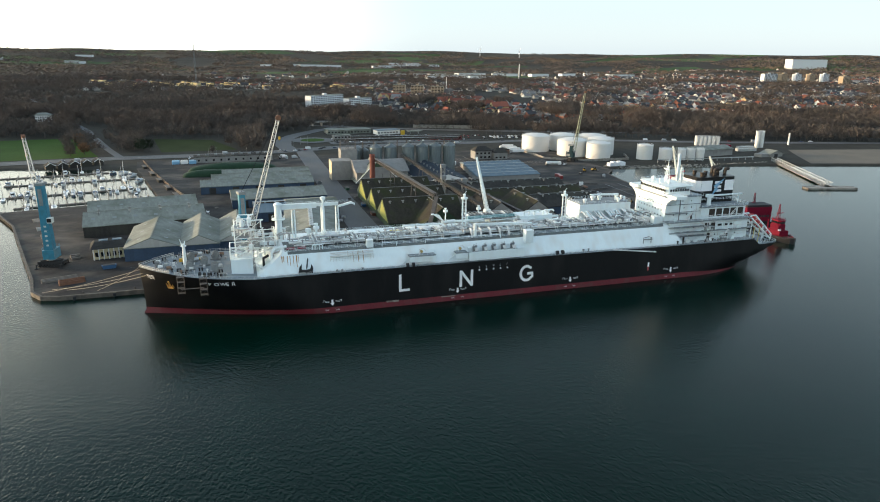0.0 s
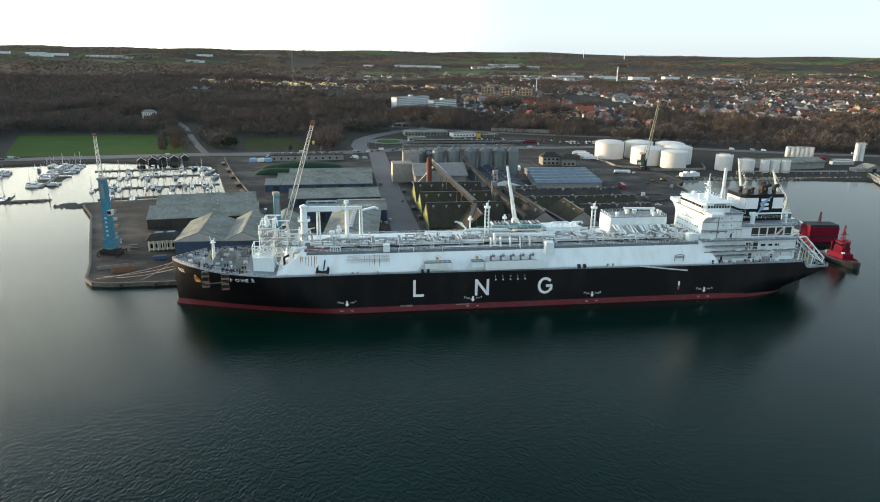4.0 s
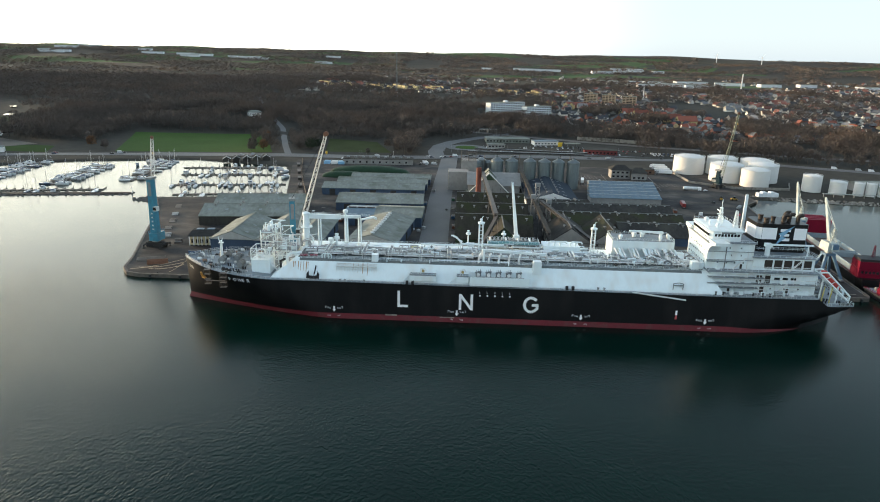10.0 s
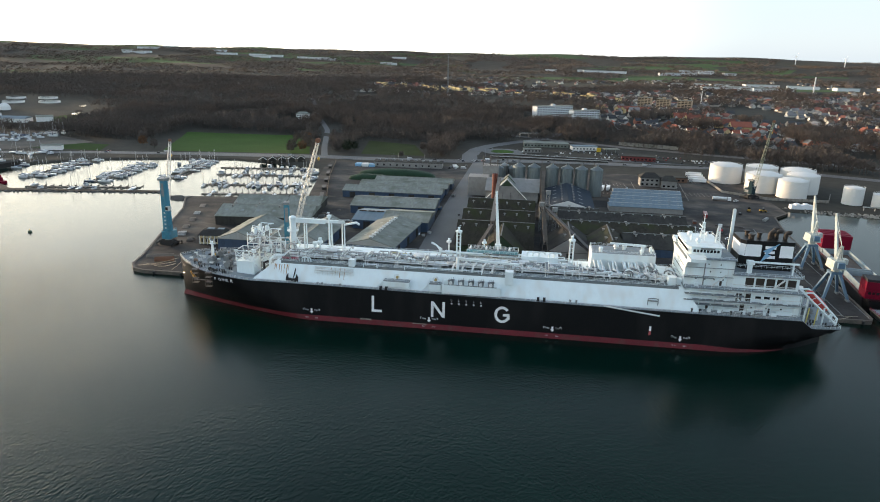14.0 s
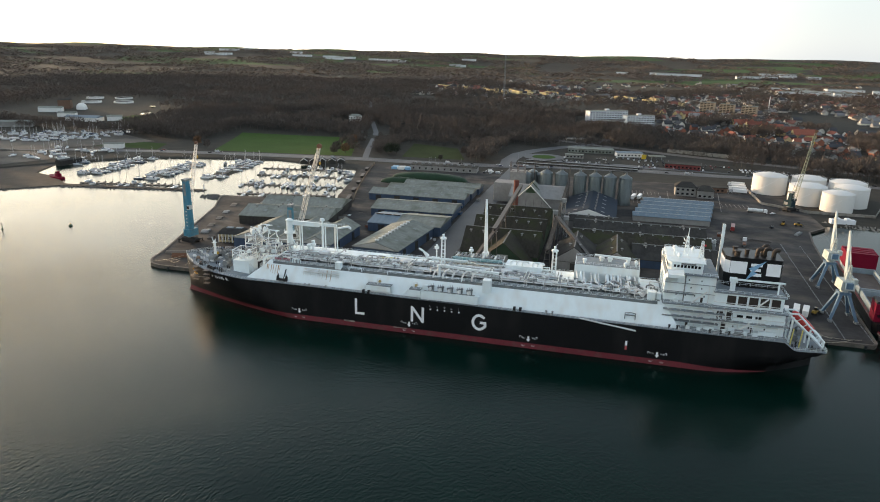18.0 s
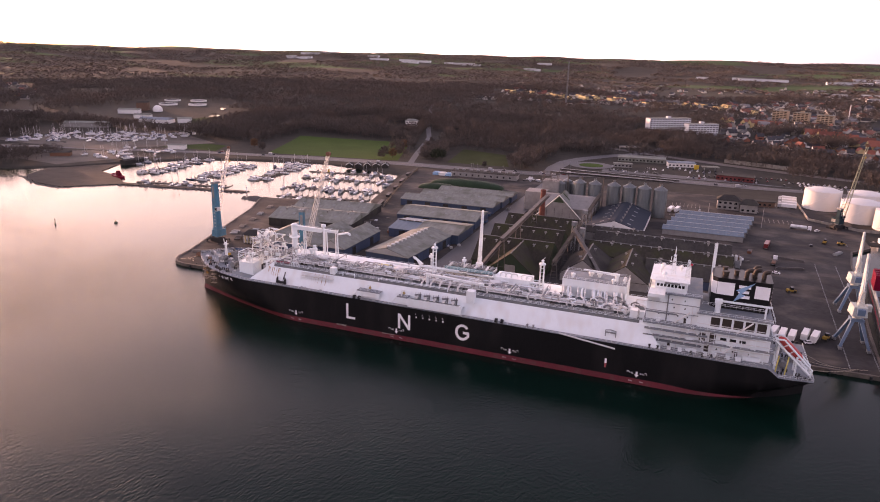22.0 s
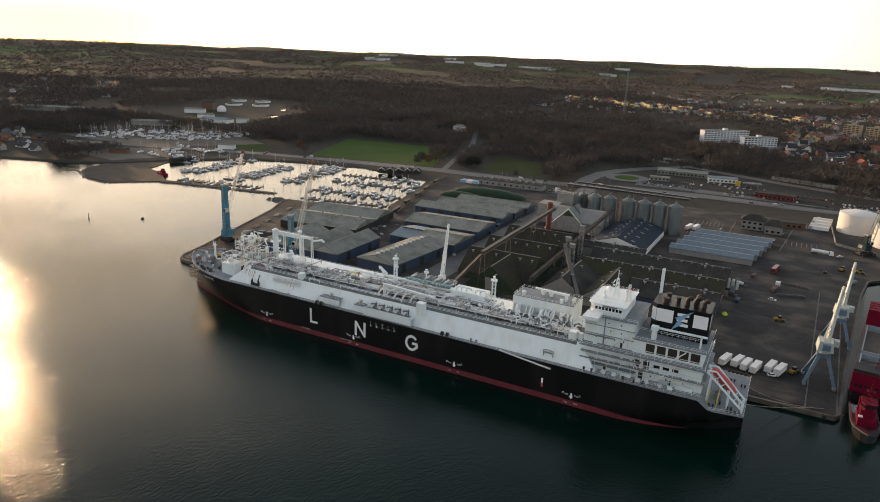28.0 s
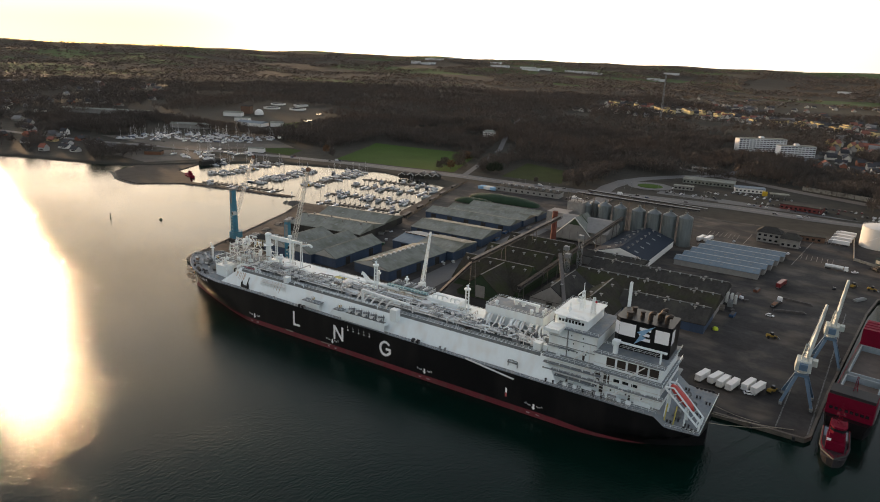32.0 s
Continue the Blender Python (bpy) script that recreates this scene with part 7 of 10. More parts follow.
# ---- mobile harbour cranes ----
def mobile_crane(label, x, y, yaw, tower, tip, paint, boom_paint, foot_z=20.0, deck=6.5, slim=1.0):
    """A tyre-mounted harbour crane: chassis with outriggers, turntable house, box tower and lattice boom to tip (world)."""
    t = thing("mobile_crane", label, "crane", (x, y, 2.5), yaw)
    inv = t.matrix_basis.inverted()
    part("chassis", Geo().box(-5.6, -1.9, 1.2, 5.6, 1.9, 2.6).box(-4.4, -1.5, 2.6, 4.4, 1.5, 3.3), M_DARK, t)
    for sx in (-4.8, 4.8):
        for sy in (-1, 1):
            leg = part("outrigger", Geo().bar((sx, 0, 2.0), (sx * 1.05, sy * 4.6, 1.5), 0.5).cbox((sx * 1.05, sy * 4.6, 0.25), (0.45, 0.45, 1.8)), M_DARK, t)
            part("foot_pad", Geo().cbox((sx * 1.05, sy * 4.6, 0.0), (1.6, 1.4, 0.3)), M_DARK, leg)
    for k in range(8):
        xw = -4.7 + k * 1.34
        for sy in (-1, 1):
            part("wheel", Geo().tube((xw, sy * 1.3, 0.62), (xw, sy * 2.1, 0.62), 0.62, n=12), M_DARK, t)
    part("turntable", Geo().ring((0, 0), 2.3, 3.2, 4.0, 20), M_GREYSTEEL, t)
    house = part("machine_house", Geo().box(-2.5, -2.8, 3.9, 2.5, 4.4, 8.2), paint, t)
    part("engine_louvre", Geo().box(-2.55, 0.4, 5.0, -2.48, 3.8, 7.2), M_GREYSTEEL, house)
    part("house_rail", Geo().rail([(-2.5, -2.8, 8.2), (2.5, -2.8, 8.2), (2.5, 4.4, 8.2), (-2.5, 4.4, 8.2), (-2.5, -2.8, 8.2)], 1.1, 1.6, 0.06), paint, house)
    h = tower - 2.5
    s0, s1 = 1.9 * slim, 1.5 * slim
    p = [(-s0, -s0, 7.5), (s0, -s0, 7.5), (s0, s0, 7.5), (-s0, s0, 7.5), (-s1, -s1, h), (s1, -s1, h), (s1, s1, h), (-s1, s1, h)]
    tw = part("tower", Geo().add(p, [(3, 2, 1, 0), (4, 5, 6, 7), (0, 1, 5, 4), (1, 2, 6, 5), (2, 3, 7, 6), (3, 0, 4, 7)]), paint, t)
    part("head_opening", Geo().box(-0.8, -s1 - 0.16, h - 9, 0.8, -s1 + 0.1, h - 1.5), M_GREYSTEEL, tw)
    for k in range(5):
        part("mark_bar", Geo().box(-0.5, -s0 - 0.03, 10 + k * 2.2, 0.5, -s0 + 0.3, 10.8 + k * 2.2), M_CRANEGREY, tw)
    part("cab", Geo().box(s1, -2.6, h * 0.55, s1 + 2.0, 0.2, h * 0.55 + 2.4), M_CRANEGREY, tw)
    part("cab_window", Geo().box(s1 + 0.1, -2.68, h * 0.55 + 0.5, s1 + 1.9, -2.58, h * 0.55 + 2.2), M_GLASSDARK, tw)
    part("sheave_head", Geo().box(-s1 - 0.2, -s1 - 0.4, h, s1 + 0.2, s1 + 1.6, h + 1.2), M_GREYSTEEL, tw)
    tp = inv @ Vector(tip)
    d = Vector((tp.x, tp.y, 0)).normalized() if Vector((tp.x, tp.y, 0)).length > 1 else Vector((1, 0, 0))
    ft = Vector((d.x * (s0 + 0.8), d.y * (s0 + 0.8), foot_z - 2.5))
    side = d.cross(Vector((0, 0, 1)))
    boom = part("boom", Geo().truss(ft, tp, 2.4, 1.2, 16, 0.16, side.cross(tp - ft)), boom_paint, t, "lattice boom")
    part("boom_head", Geo().tube(tp - side * 0.8, tp + side * 0.8, 1.2, n=12), M_RUST, boom)
    g = Geo()
    top = Vector((0, 0, h + 1))
    for k in (-0.7, 0.7):
        g.tube(top + side * k, tp + side * k, 0.06, n=3)
    g.tube(tp, tp - Vector((0, 0, 8)), 0.05, n=3)
    part("rope", g, M_DARK, boom)
    part("hook", Geo().lathe((tp.x, tp.y), [(0.2, tp.z - 9.6), (0.6, tp.z - 9), (0.4, tp.z - 8)], 8), M_YELLOW, boom)
    return t


mobile_crane("tall teal mobile harbour crane with raised grey lattice boom", -185.4, 89, -10, 40.3, (-196.5, 119, 58.5), M_TEAL, M_CRANEGREY, 22)
mobile_crane("teal mobile harbour crane beside the quay sheds, boom raised", -100, 55, 15, 38.6, (-82.3, 54.6, 71.3), M_TEAL, M_CRANEGREY, 20, slim=0.85)
mobile_crane("dark teal mobile crane on the basin quay, boom raised", 201.5, 315, 40, 17.0, (210, 312, 66), M_CRANEDARK, M_CRANEOLIVE, 13, slim=0.9)


def portal_crane(label, x, y, yaw, tip):
    """A rail portal crane: four splayed legs, machinery house and a raised box jib to tip (world)."""
    t = thing("portal_crane", label, "crane", (x, y, 2.5), yaw, "portal cranes on the east quay")
    inv = t.matrix_basis.inverted()
    for sx in (-1, 1):
        for sy in (-1, 1):
            leg = part("leg", Geo().tube((sx * 5.6, sy * 5.6, 0.9), (sx * 1.6, sy * 1.6, 12.6), 0.75, 0.95, 4), M_CRANEBLUE, t, "blue-grey portal leg")
            part("bogie", Geo().cbox((sx * 5.6, sy * 5.6, 0.05), (1.2, 3.0, 1.0)), M_GREYSTEEL, leg)
    part("portal_ring", Geo().box(-2.6, -2.6, 12.2, 2.6, 2.6, 13.4), M_CRANEBLUE, t)
    part("pedestal", Geo().lathe((0, 0), [(1.8, 13.4), (1.5, 15.0)], 14), M_CRANEWHITE, t)
    hs = part("machine_house", Geo().add([(-3, -4, 15), (3, -4, 15), (3.2, 4, 15), (-3.2, 4, 15), (-2.6, -3.4, 19.2), (2.6, -3.4, 19.2), (2.8, 3.6, 19.2), (-2.8, 3.6, 19.2)],
              [(3, 2, 1, 0), (4, 5, 6, 7), (0, 1, 5, 4), (1, 2, 6, 5), (2, 3, 7, 6), (3, 0, 4, 7)]), M_CRANEWHITE, t)
    part("logo_plate", Geo().box(-0.9, -3.95, 16.2, 0.9, -3.8, 18.2), M_GREYSTEEL, hs)
    part("cab", Geo().box(2.9, -1, 17, 4.8, 2, 19.6), M_CRANEWHITE, hs)
    part("cab_window", Geo().box(4.78, -0.8, 17.6, 4.86, 1.8, 19.2), M_GLASSDARK, hs)
    part("top_frame", Geo().truss((0, -1, 19.2), (0, -2.2, 26.5), 2.6, 0.9, 4, 0.18, (1, 0, 0)), M_CRANEWHITE, hs)
    tp = inv @ Vector(tip)
    ft = Vector((tp.x * 0.12, 1.6, 18.0))
    jib = part("jib", Geo().tube(ft, tp, 1.05, 0.6, 4), M_CRANEWHITE, t, "pale raised box jib")
    beak = tp + Vector((tp.x, tp.y, 0)).normalized() * -4.6 + Vector((0, 0, -3.5))
    part("jib_beak", Geo().tube(tp, beak, 0.45, 0.25, 5), M_CRANEWHITE, jib)
    part("tie_rod", Geo().tube((0, -2.2, 26.3), tp - (tp - ft) * 0.25, 0.14, n=4).tube((0, -2.2, 26.3), tp, 0.1, n=4), M_CRANEWHITE, jib)
    part("jib_ladder", Geo().rail([ft + Vector((1.2, 0, 0.4)), ft + (tp - ft) * 0.9 + Vector((0.8, 0, 0.4))], 0.7, 1.6, 0.05), M_CRANEWHITE, jib)
    part("counterweight", Geo().cbox((0, -4.6, 16.2), (3.0, 1.8, 2.6)), M_CRANEBLUE, hs)
    return t


portal_crane("pale portal crane on blue-grey legs, jib raised", 170.3, 73.5, 2, (174, 92, 40.5))
portal_crane("pale portal crane on blue-grey legs, jib raised, further along", 178, 124, 2, (180.5, 137, 40.5))
g = Geo()
for x0, x1 in ((165.6, 172.6), (176.6, 184)):
    for dx in (-0.15, 0.15):
        g.prism([(x0 + dx - 0.05, 46), (x0 + dx + 0.05, 46), (x1 + dx + 0.05, 205), (x1 + dx - 0.05, 205)], 2.5, 2.56)
solo("crane_rail", g, M_GREYSTEEL, "grey steel crane rails set in the quay", "rail", kind="structure")

# ---- red coaster and tug in the basin ----
coaster = thing("cargo_ship", "red and dark cargo ship with open holds moored in the basin", "ship", (188.2, 58.6, 0.9), -7)


def small_hull(L, B, D, bow):
    """A hull along +y with its stern at y = 0; bow is the length of the entrance."""
    v, f = [], []
    n = 24
    for i in range(n + 1):
        y = L * i / n
        b = B / 2
        if y > L - bow:
            b *= math.sqrt(max(0, 1 - ((y - L + bow) / bow) ** 2))
        if y < bow * 0.3:
            b *= 0.82 + 0.18 * y / (bow * 0.3)
        sheer = D + (0.9 * max(0, (y - L * 0.75) / (L * 0.25)) ** 2)
        v += [(-b * 0.86, y, -1), (b * 0.86, y, -1), (-b, y, sheer), (b, y, sheer)]
    for i in range(n):
        a = 4 * i
        f += [(a, a + 2, a + 6, a + 4), (a + 1, a + 5, a + 7, a + 3), (a + 2, a + 3, a + 7, a + 6)]
    f += [(0, 1, 3, 2)]
    return Geo().add(v, f)


part("hull", small_hull(118, 17, 5.6, 16), M_BLACKHULL, coaster)
M_HATCH = mat("hatch_grey_blue", (0.22, 0.27, 0.3), 0.6, var=0.2)
M_HOLD = mat("rusty_hold", (0.11, 0.085, 0.07), 0.9, var=0.3, scale=0.3)
ch = part("deckhouse", Geo().box(-8, 3, 5.6, 8, 12, 9.6).box(-7.7, 3.3, 9.6, 7.7, 11.7, 9.9).box(-8, 3, 9.9, 8, 12, 13.8), M_SHIPRED, coaster, "red stern deckhouse")
part("bridge_top", Geo().box(-7.8, 3.4, 13.8, 7.8, 11.6, 15.0), M_DARK, ch)
for z in (14.4,):
    for k in range(8):
        part("window", Geo().box(-6.8 + k * 1.75, 2.95, z - 6.6, -5.6 + k * 1.75, 3.05, z - 5.4), M_GLASSDARK, ch)
part("ship_mast", Geo().truss((0, 9, 15.0), (0, 9, 21), 1.2, 0.4, 5, 0.1, (0, 1, 0)), M_SHIPRED, ch)
for y0, y1 in ((15, 40), (43, 81)):
    hold = part("hatch_coaming", Geo().box(-6.8, y0, 5.6, -6.3, y1, 8.6).box(6.3, y0, 5.6, 6.8, y1, 8.6).box(-6.8, y0, 5.6, 6.8, y0 + 0.5, 8.6).box(-6.8, y1 - 0.5, 5.6, 6.8, y1, 8.6), M_HATCH, coaster)
    part("hold_floor", Geo().box(-6.3, y0 + 0.5, 5.65, 6.3, y1 - 0.5, 5.8), M_HOLD, hold)
part("hatch_gantry_sill", Geo().box(-7.0, 81.4, 5.6, 7.0, 98, 8.4), M_HATCH, coaster)
for k in range(8):
    part("folded_hatch", Geo().box(-7.6, 82 + k * 2.0, 8.4, 7.6, 83.9 + k * 2.0, 16.4 - (k % 2) * 0.25), M_SHIPRED, coaster)
part("forecastle", Geo().box(-5, 100, 5.6, 5, 108, 8.4), M_SHIPRED, coaster)
part("ship_rail", Geo().rail([(-8.3, 2, 5.6), (-8.3, 100, 5.6)], 1.1, 2.5, 0.06), M_SHIPRED, coaster)
tug = thing("harbour_tug", "red harbour tug with dark hull beside the cargo ship", "tug boat", (185.6, 57.6, 0.9), 180)
part("hull", small_hull(27, 9.0, 2.4, 9), mat("tug_black_hull", (0.022, 0.02, 0.022), 0.5), tug)
part("fender", Geo().pipe([(-4.4, 1, 2.3), (-4.5, 16, 2.3), (-3.6, 21, 2.6), (0, 26.6, 3.0), (3.6, 21, 2.6), (4.5, 16, 2.3), (4.4, 1, 2.3), (-4.4, 1, 2.3)], 0.5, 8), M_DARK, tug, "black rubber fender")
th = part("deckhouse", Geo().box(-3, 9, 2.4, 3, 19, 5.4).box(-2.4, 11, 5.4, 2.4, 17, 8.2), M_SHIPRED, tug)
part("wheelhouse", Geo().prism([(-2.2, 11.5), (2.2, 11.5), (2.4, 16), (1.4, 17.4), (-1.4, 17.4), (-2.4, 16)], 8.2, 11.0), M_SHIPRED, tug)
for k in range(6):
    part("window", Geo().box(-1.9 + k * 0.65, 11.42, 9.3, -1.4 + k * 0.65, 11.52, 10.4), M_GLASSDARK, th)
part("tug_mast", Geo().truss((0, 13.5, 11), (0, 13.5, 19.5), 1.4, 0.4, 7, 0.1, (0, 1, 0)).box(-1.4, 13.3, 15, 1.4, 13.7, 15.2), M_SHIPRED, tug)
for sx in (-1, 1):
    part("exhaust", Geo().tube((sx * 2.3, 9.4, 5.4), (sx * 2.3, 9.4, 10.2), 0.45, n=10), M_SHIPRED, tug)
part("wheelhouse_band", Geo().prism([(-2.3, 11.4), (2.3, 11.4), (2.5, 16.1), (1.5, 17.5), (-1.5, 17.5), (-2.5, 16.1)], 9.3, 10.3), M_GLASSDARK, tug, "dark wheelhouse windows")
part("monkey_deck", Geo().prism([(-2.6, 11.2), (2.6, 11.2), (2.7, 16.3), (1.6, 17.8), (-1.6, 17.8), (-2.7, 16.3)], 11.0, 11.2).rail([(-2.4, 11.4, 11.2), (2.4, 11.4, 11.2), (2.4, 16.2, 11.2), (-2.4, 16.2, 11.2), (-2.4, 11.4, 11.2)], 1.0, 1.2, 0.05), M_SHIPRED, tug)
part("fire_platform", Geo().cbox((0, 13.5, 14.4), (2.8, 1.6, 0.2)).tube((-1.1, 14.2, 14.6), (-1.1, 15.4, 15.3), 0.16, n=6).tube((1.1, 14.2, 14.6), (1.1, 15.4, 15.3), 0.16, n=6), M_SHIPRED, tug)
part("bulwark_rail", Geo().rail([(-4.3, 1, 2.4), (-4.4, 16, 2.4), (-3.5, 21, 2.7), (0, 26, 3.1), (3.5, 21, 2.7), (4.4, 16, 2.4), (4.3, 1, 2.4)], 1.0, 1.6, 0.07), M_SHIPRED, tug)
part("work_deck", Geo().box(-3.9, 1, 2.4, 3.9, 8.6, 2.48), M_HATCH, tug, "worn grey working deck")
part("towing_winch", Geo().tube((-1.4, 5, 3.3), (1.4, 5, 3.3), 0.9, n=12), M_GREYSTEEL, tug)
part("life_raft", Geo().tube((1.6, 18.0, 6.0), (3.0, 18.0, 6.0), 0.5, n=10), M_LETTER, tug, "white life raft canister")

# ---- vehicles ----
CAR_PAINTS = [mat("car_paint_" + n, c, 0.3, var=0.04) for n, c in (("white", (0.7, 0.7, 0.7)), ("silver", (0.35, 0.36, 0.37)), ("dark_grey", (0.05, 0.05, 0.055)), ("black", (0.012, 0.012, 0.014)), ("red", (0.17, 0.02, 0.02)), ("blue", (0.025, 0.04, 0.085)))]
CAR_WORDS = ["white", "silver", "dark grey", "black", "red", "blue"]


def make_car(k, van=False):
    t = thing("van" if van else "car", CAR_WORDS[k] + (" panel van parked on asphalt" if van else " passenger car parked on asphalt"), "van" if van else "car", (0, -900, -50), group="parked vehicles")
    if van:
        body = Geo().side([(-2.7, 0.35), (2.6, 0.35), (2.7, 1.0), (2.3, 1.2), (1.6, 2.3), (-2.6, 2.4), (-2.7, 2.2)], -1.0, 1.0)
    else:
        body = Geo().side([(-2.1, 0.3), (2.1, 0.3), (2.2, 0.65), (1.9, 0.85), (1.0, 0.95), (-1.9, 1.0), (-2.15, 0.8)], -0.88, 0.88)
    part("body", body, CAR_PAINTS[k], t)
    if van:
        part("windscreen", Geo().add([(1.7, -0.9, 2.25), (1.7, 0.9, 2.25), (2.34, 0.9, 1.25), (2.34, -0.9, 1.25)], [(0, 3, 2, 1)]), M_GLASSDARK, t)
    else:
        p = [(-1.8, -0.8, 0.95), (1.1, -0.8, 0.93), (1.1, 0.8, 0.93), (-1.8, 0.8, 0.95), (-1.3, -0.65, 1.42), (0.3, -0.65, 1.45), (0.3, 0.65, 1.45), (-1.3, 0.65, 1.42)]
        part("cabin_glass", Geo().add(p, [(0, 1, 5, 4), (1, 2, 6, 5), (2, 3, 7, 6), (3, 0, 4, 7)]), M_GLASSDARK, t)
        part("roof", Geo().box(-1.3, -0.66, 1.42, 0.3, 0.66, 1.5), CAR_PAINTS[k], t)
    w = Geo().tube((0, -0.1, 0), (0, 0.12, 0), 0.34, n=10).mesh("wheel", M_DARK)
    for sx in (-1.35, 1.35):
        for sy in (-0.82, 0.82):
            part("wheel", w, None, t).matrix_basis = pose(sx, sy, 0.34)
    return t


def make_truck(k, tank=False, flat=False):
    t = thing("lorry", ("tank lorry" if tank else "flatbed lorry" if flat else "articulated lorry") + " with " + CAR_WORDS[k] + " cab on the yard", "lorry", (0, -900, -50), group="parked vehicles")
    part("cab", Geo().side([(4.6, 0.6), (7.0, 0.6), (7.1, 2.0), (6.8, 3.3), (4.6, 3.4)], -1.2, 1.2), CAR_PAINTS[k], t)
    part("windscreen", Geo().add([(6.86, -1.05, 3.2), (6.86, 1.05, 3.2), (7.13, 1.05, 2.1), (7.13, -1.05, 2.1)], [(0, 3, 2, 1)]), M_GLASSDARK, t)
    if tank:
        part("tank", Geo().tube((-7, 0, 2.3), (4, 0, 2.3), 1.2, n=16), M_PIPE, t)
    elif flat:
        part("flatbed", Geo().box(-7.5, -1.25, 1.2, 4.2, 1.25, 1.45), M_STEELRUST, t)
        part("load", Geo().box(-6.8, -1.0, 1.45, -1.2, 1.0, 2.0), M_RUST, t, "low dark load")
    else:
        part("trailer_box", Geo().box(-7.5, -1.25, 1.2, 4.2, 1.25, 3.9), CAR_PAINTS[0] if k != 4 else CAR_PAINTS[4], t)
    part("trailer_frame", Geo().box(-7.5, -0.8, 0.8, 5, 0.8, 1.2), M_GREYSTEEL, t)
    w = Geo().tube((0, -0.2, 0), (0, 0.2, 0), 0.5, n=10).mesh("wheel", M_DARK)
    for x in (-6.2, -4.9, -3.6, 5.8):
        for sy in (-1.05, 1.05):
            part("wheel", w, None, t).matrix_basis = pose(x, sy, 0.5)
    return t


cars = [make_car(k) for k in range(6)]
vans = [make_car(k, True) for k in (0, 1)]
lorries = [make_truck(0), make_truck(1), make_truck(4), make_truck(0, True), make_truck(0, False, True)]
used = set()


def park(src, x, y, yaw, z=None):
    z = max(2.5, ground_z(x, y)) + 0.02 if z is None else z
    if src not in used:
        used.add(src)
        src.matrix_basis = pose(x, y, z, 0, 0, yaw)
        return src
    return copy_thing(src, pose(x, y, z, 0, 0, yaw))


rng = random.Random(21)
# white semi-trailers by the stern
t0 = thing("box_trailer", "white box trailer parked near the ship's stern", "trailer", (133.5, 70, 2.5), 75, "white trailers")
part("box", Geo().box(-4.6, -1.3, 1.1, 4.6, 1.3, 3.8), M_WALLWHITE, t0)
part("frame", Geo().box(-4.4, -0.8, 0.7, 4.4, 0.8, 1.1), M_GREYSTEEL, t0)
part("rear_door", Geo().box(-4.68, -1.2, 1.2, -4.6, 1.2, 3.7), M_PIPE, t0)
w = Geo().tube((0, -0.2, 0), (0, 0.2, 0), 0.5, n=10).mesh("wheel", M_DARK)
for x in (-3.4, -2.2, 3.2):
    for sy in (-1, 1):
        part("wheel", w, None, t0).matrix_basis = pose(x, sy, 0.5)
for x, y in ((138.6, 71), (142.2, 69.5), (146, 68.8), (151.8, 73), (155.6, 72)):
    copy_thing(t0, pose(x, y, 2.5, 0, 0, 75 + rng.uniform(-4, 4)))
park(cars[0], 153, 68, 20)
for x, y, yaw, k in ((148.3, 173, -12, 0), (186, 298, 40, 0), (176, 250, 90, 3), (143, 320, 80, 0), (147, 345, 0, 1), (60, 312, 15, 0), (104, 330, 85, 1)):
    park(cars[k], x, y, yaw)
park(lorries[2], 147.5, 234, 80)
park(lorries[3], 175, 298, -8)
for k in range(4):
    park(lorries[k % 2], 176.5 - k * 1.2, 412 - k * 12, 172)
park(lorries[4], 149, 196, 80)
park(lorries[0], 82, 318, 80), park(lorries[1], 87, 320, 80)
# flat stacks and skids on the yard
for x, y, L, W2, H, yaw, mt in ((158, 208, 19, 1.2, 0.7, -11, M_STEELRUST), (157, 186.5, 17, 1.2, 0.7, 18, M_STEELRUST), (190, 236, 10, 2.4, 1.0, 60, M_GREYSTEEL)):
    solo("steel_bundle", Geo().box(-L / 2, -W2 / 2, 0, L / 2, W2 / 2, H).box(-L / 2 + 1, -W2 / 3, H, L / 2 - 1, W2 / 3, H + 0.5), mt, "long bundle of rusty steel sections lying on the yard", "steel bundle", at=(x, y, 2.5), yaw=yaw)
for x, y, yaw in ((153, 140, 20), (161, 76, 60), (196, 262, 0), (186, 262, 70)):
    t = thing("loader", "yellow wheel loader standing on the yard", "loader", (x, y, 2.5), yaw)
    part("body", Geo().side([(-2.6, 0.9), (0.8, 0.9), (0.8, 1.8), (-0.2, 1.9), (-2.4, 2.1)], -1.0, 1.0), M_LOADER, t)
    part("cab", Geo().box(-0.6, -0.8, 1.8, 0.8, 0.8, 3.2), M_GLASSDARK, t)
    part("arm", Geo().bar((0.8, 0, 1.6), (3.0, 0, 0.8), 0.6), M_LOADER, t)
    part("bucket", Geo().side([(2.8, 0.2), (4.0, 0.2), (3.2, 0.9), (2.8, 1.2)], -1.3, 1.3), M_GREYSTEEL, t)
    for sx in (-1.7, 1.4):
        for sy in (-1, 1):
            part("wheel", Geo().tube((sx, sy * 0.8, 0.75), (sx, sy * 1.3, 0.75), 0.75, n=12), M_DARK, t)
M_WRAP = mat("white_wrapped_goods", (0.68, 0.7, 0.72), 0.4, var=0.08)
for k in range(5):
    solo("wrapped_pallet", Geo().box(-1.6, -2.4, 0, 1.6, 2.4, 3.2 + (k % 2) * 1.0), M_WRAP, "white film-wrapped goods stacked on the basin quay", "stack", "wrapped goods", at=(224 + k * 3.4, 283 + k * 0.3, ground_z(224 + k * 3.4, 283) - 0.1), yaw=5)
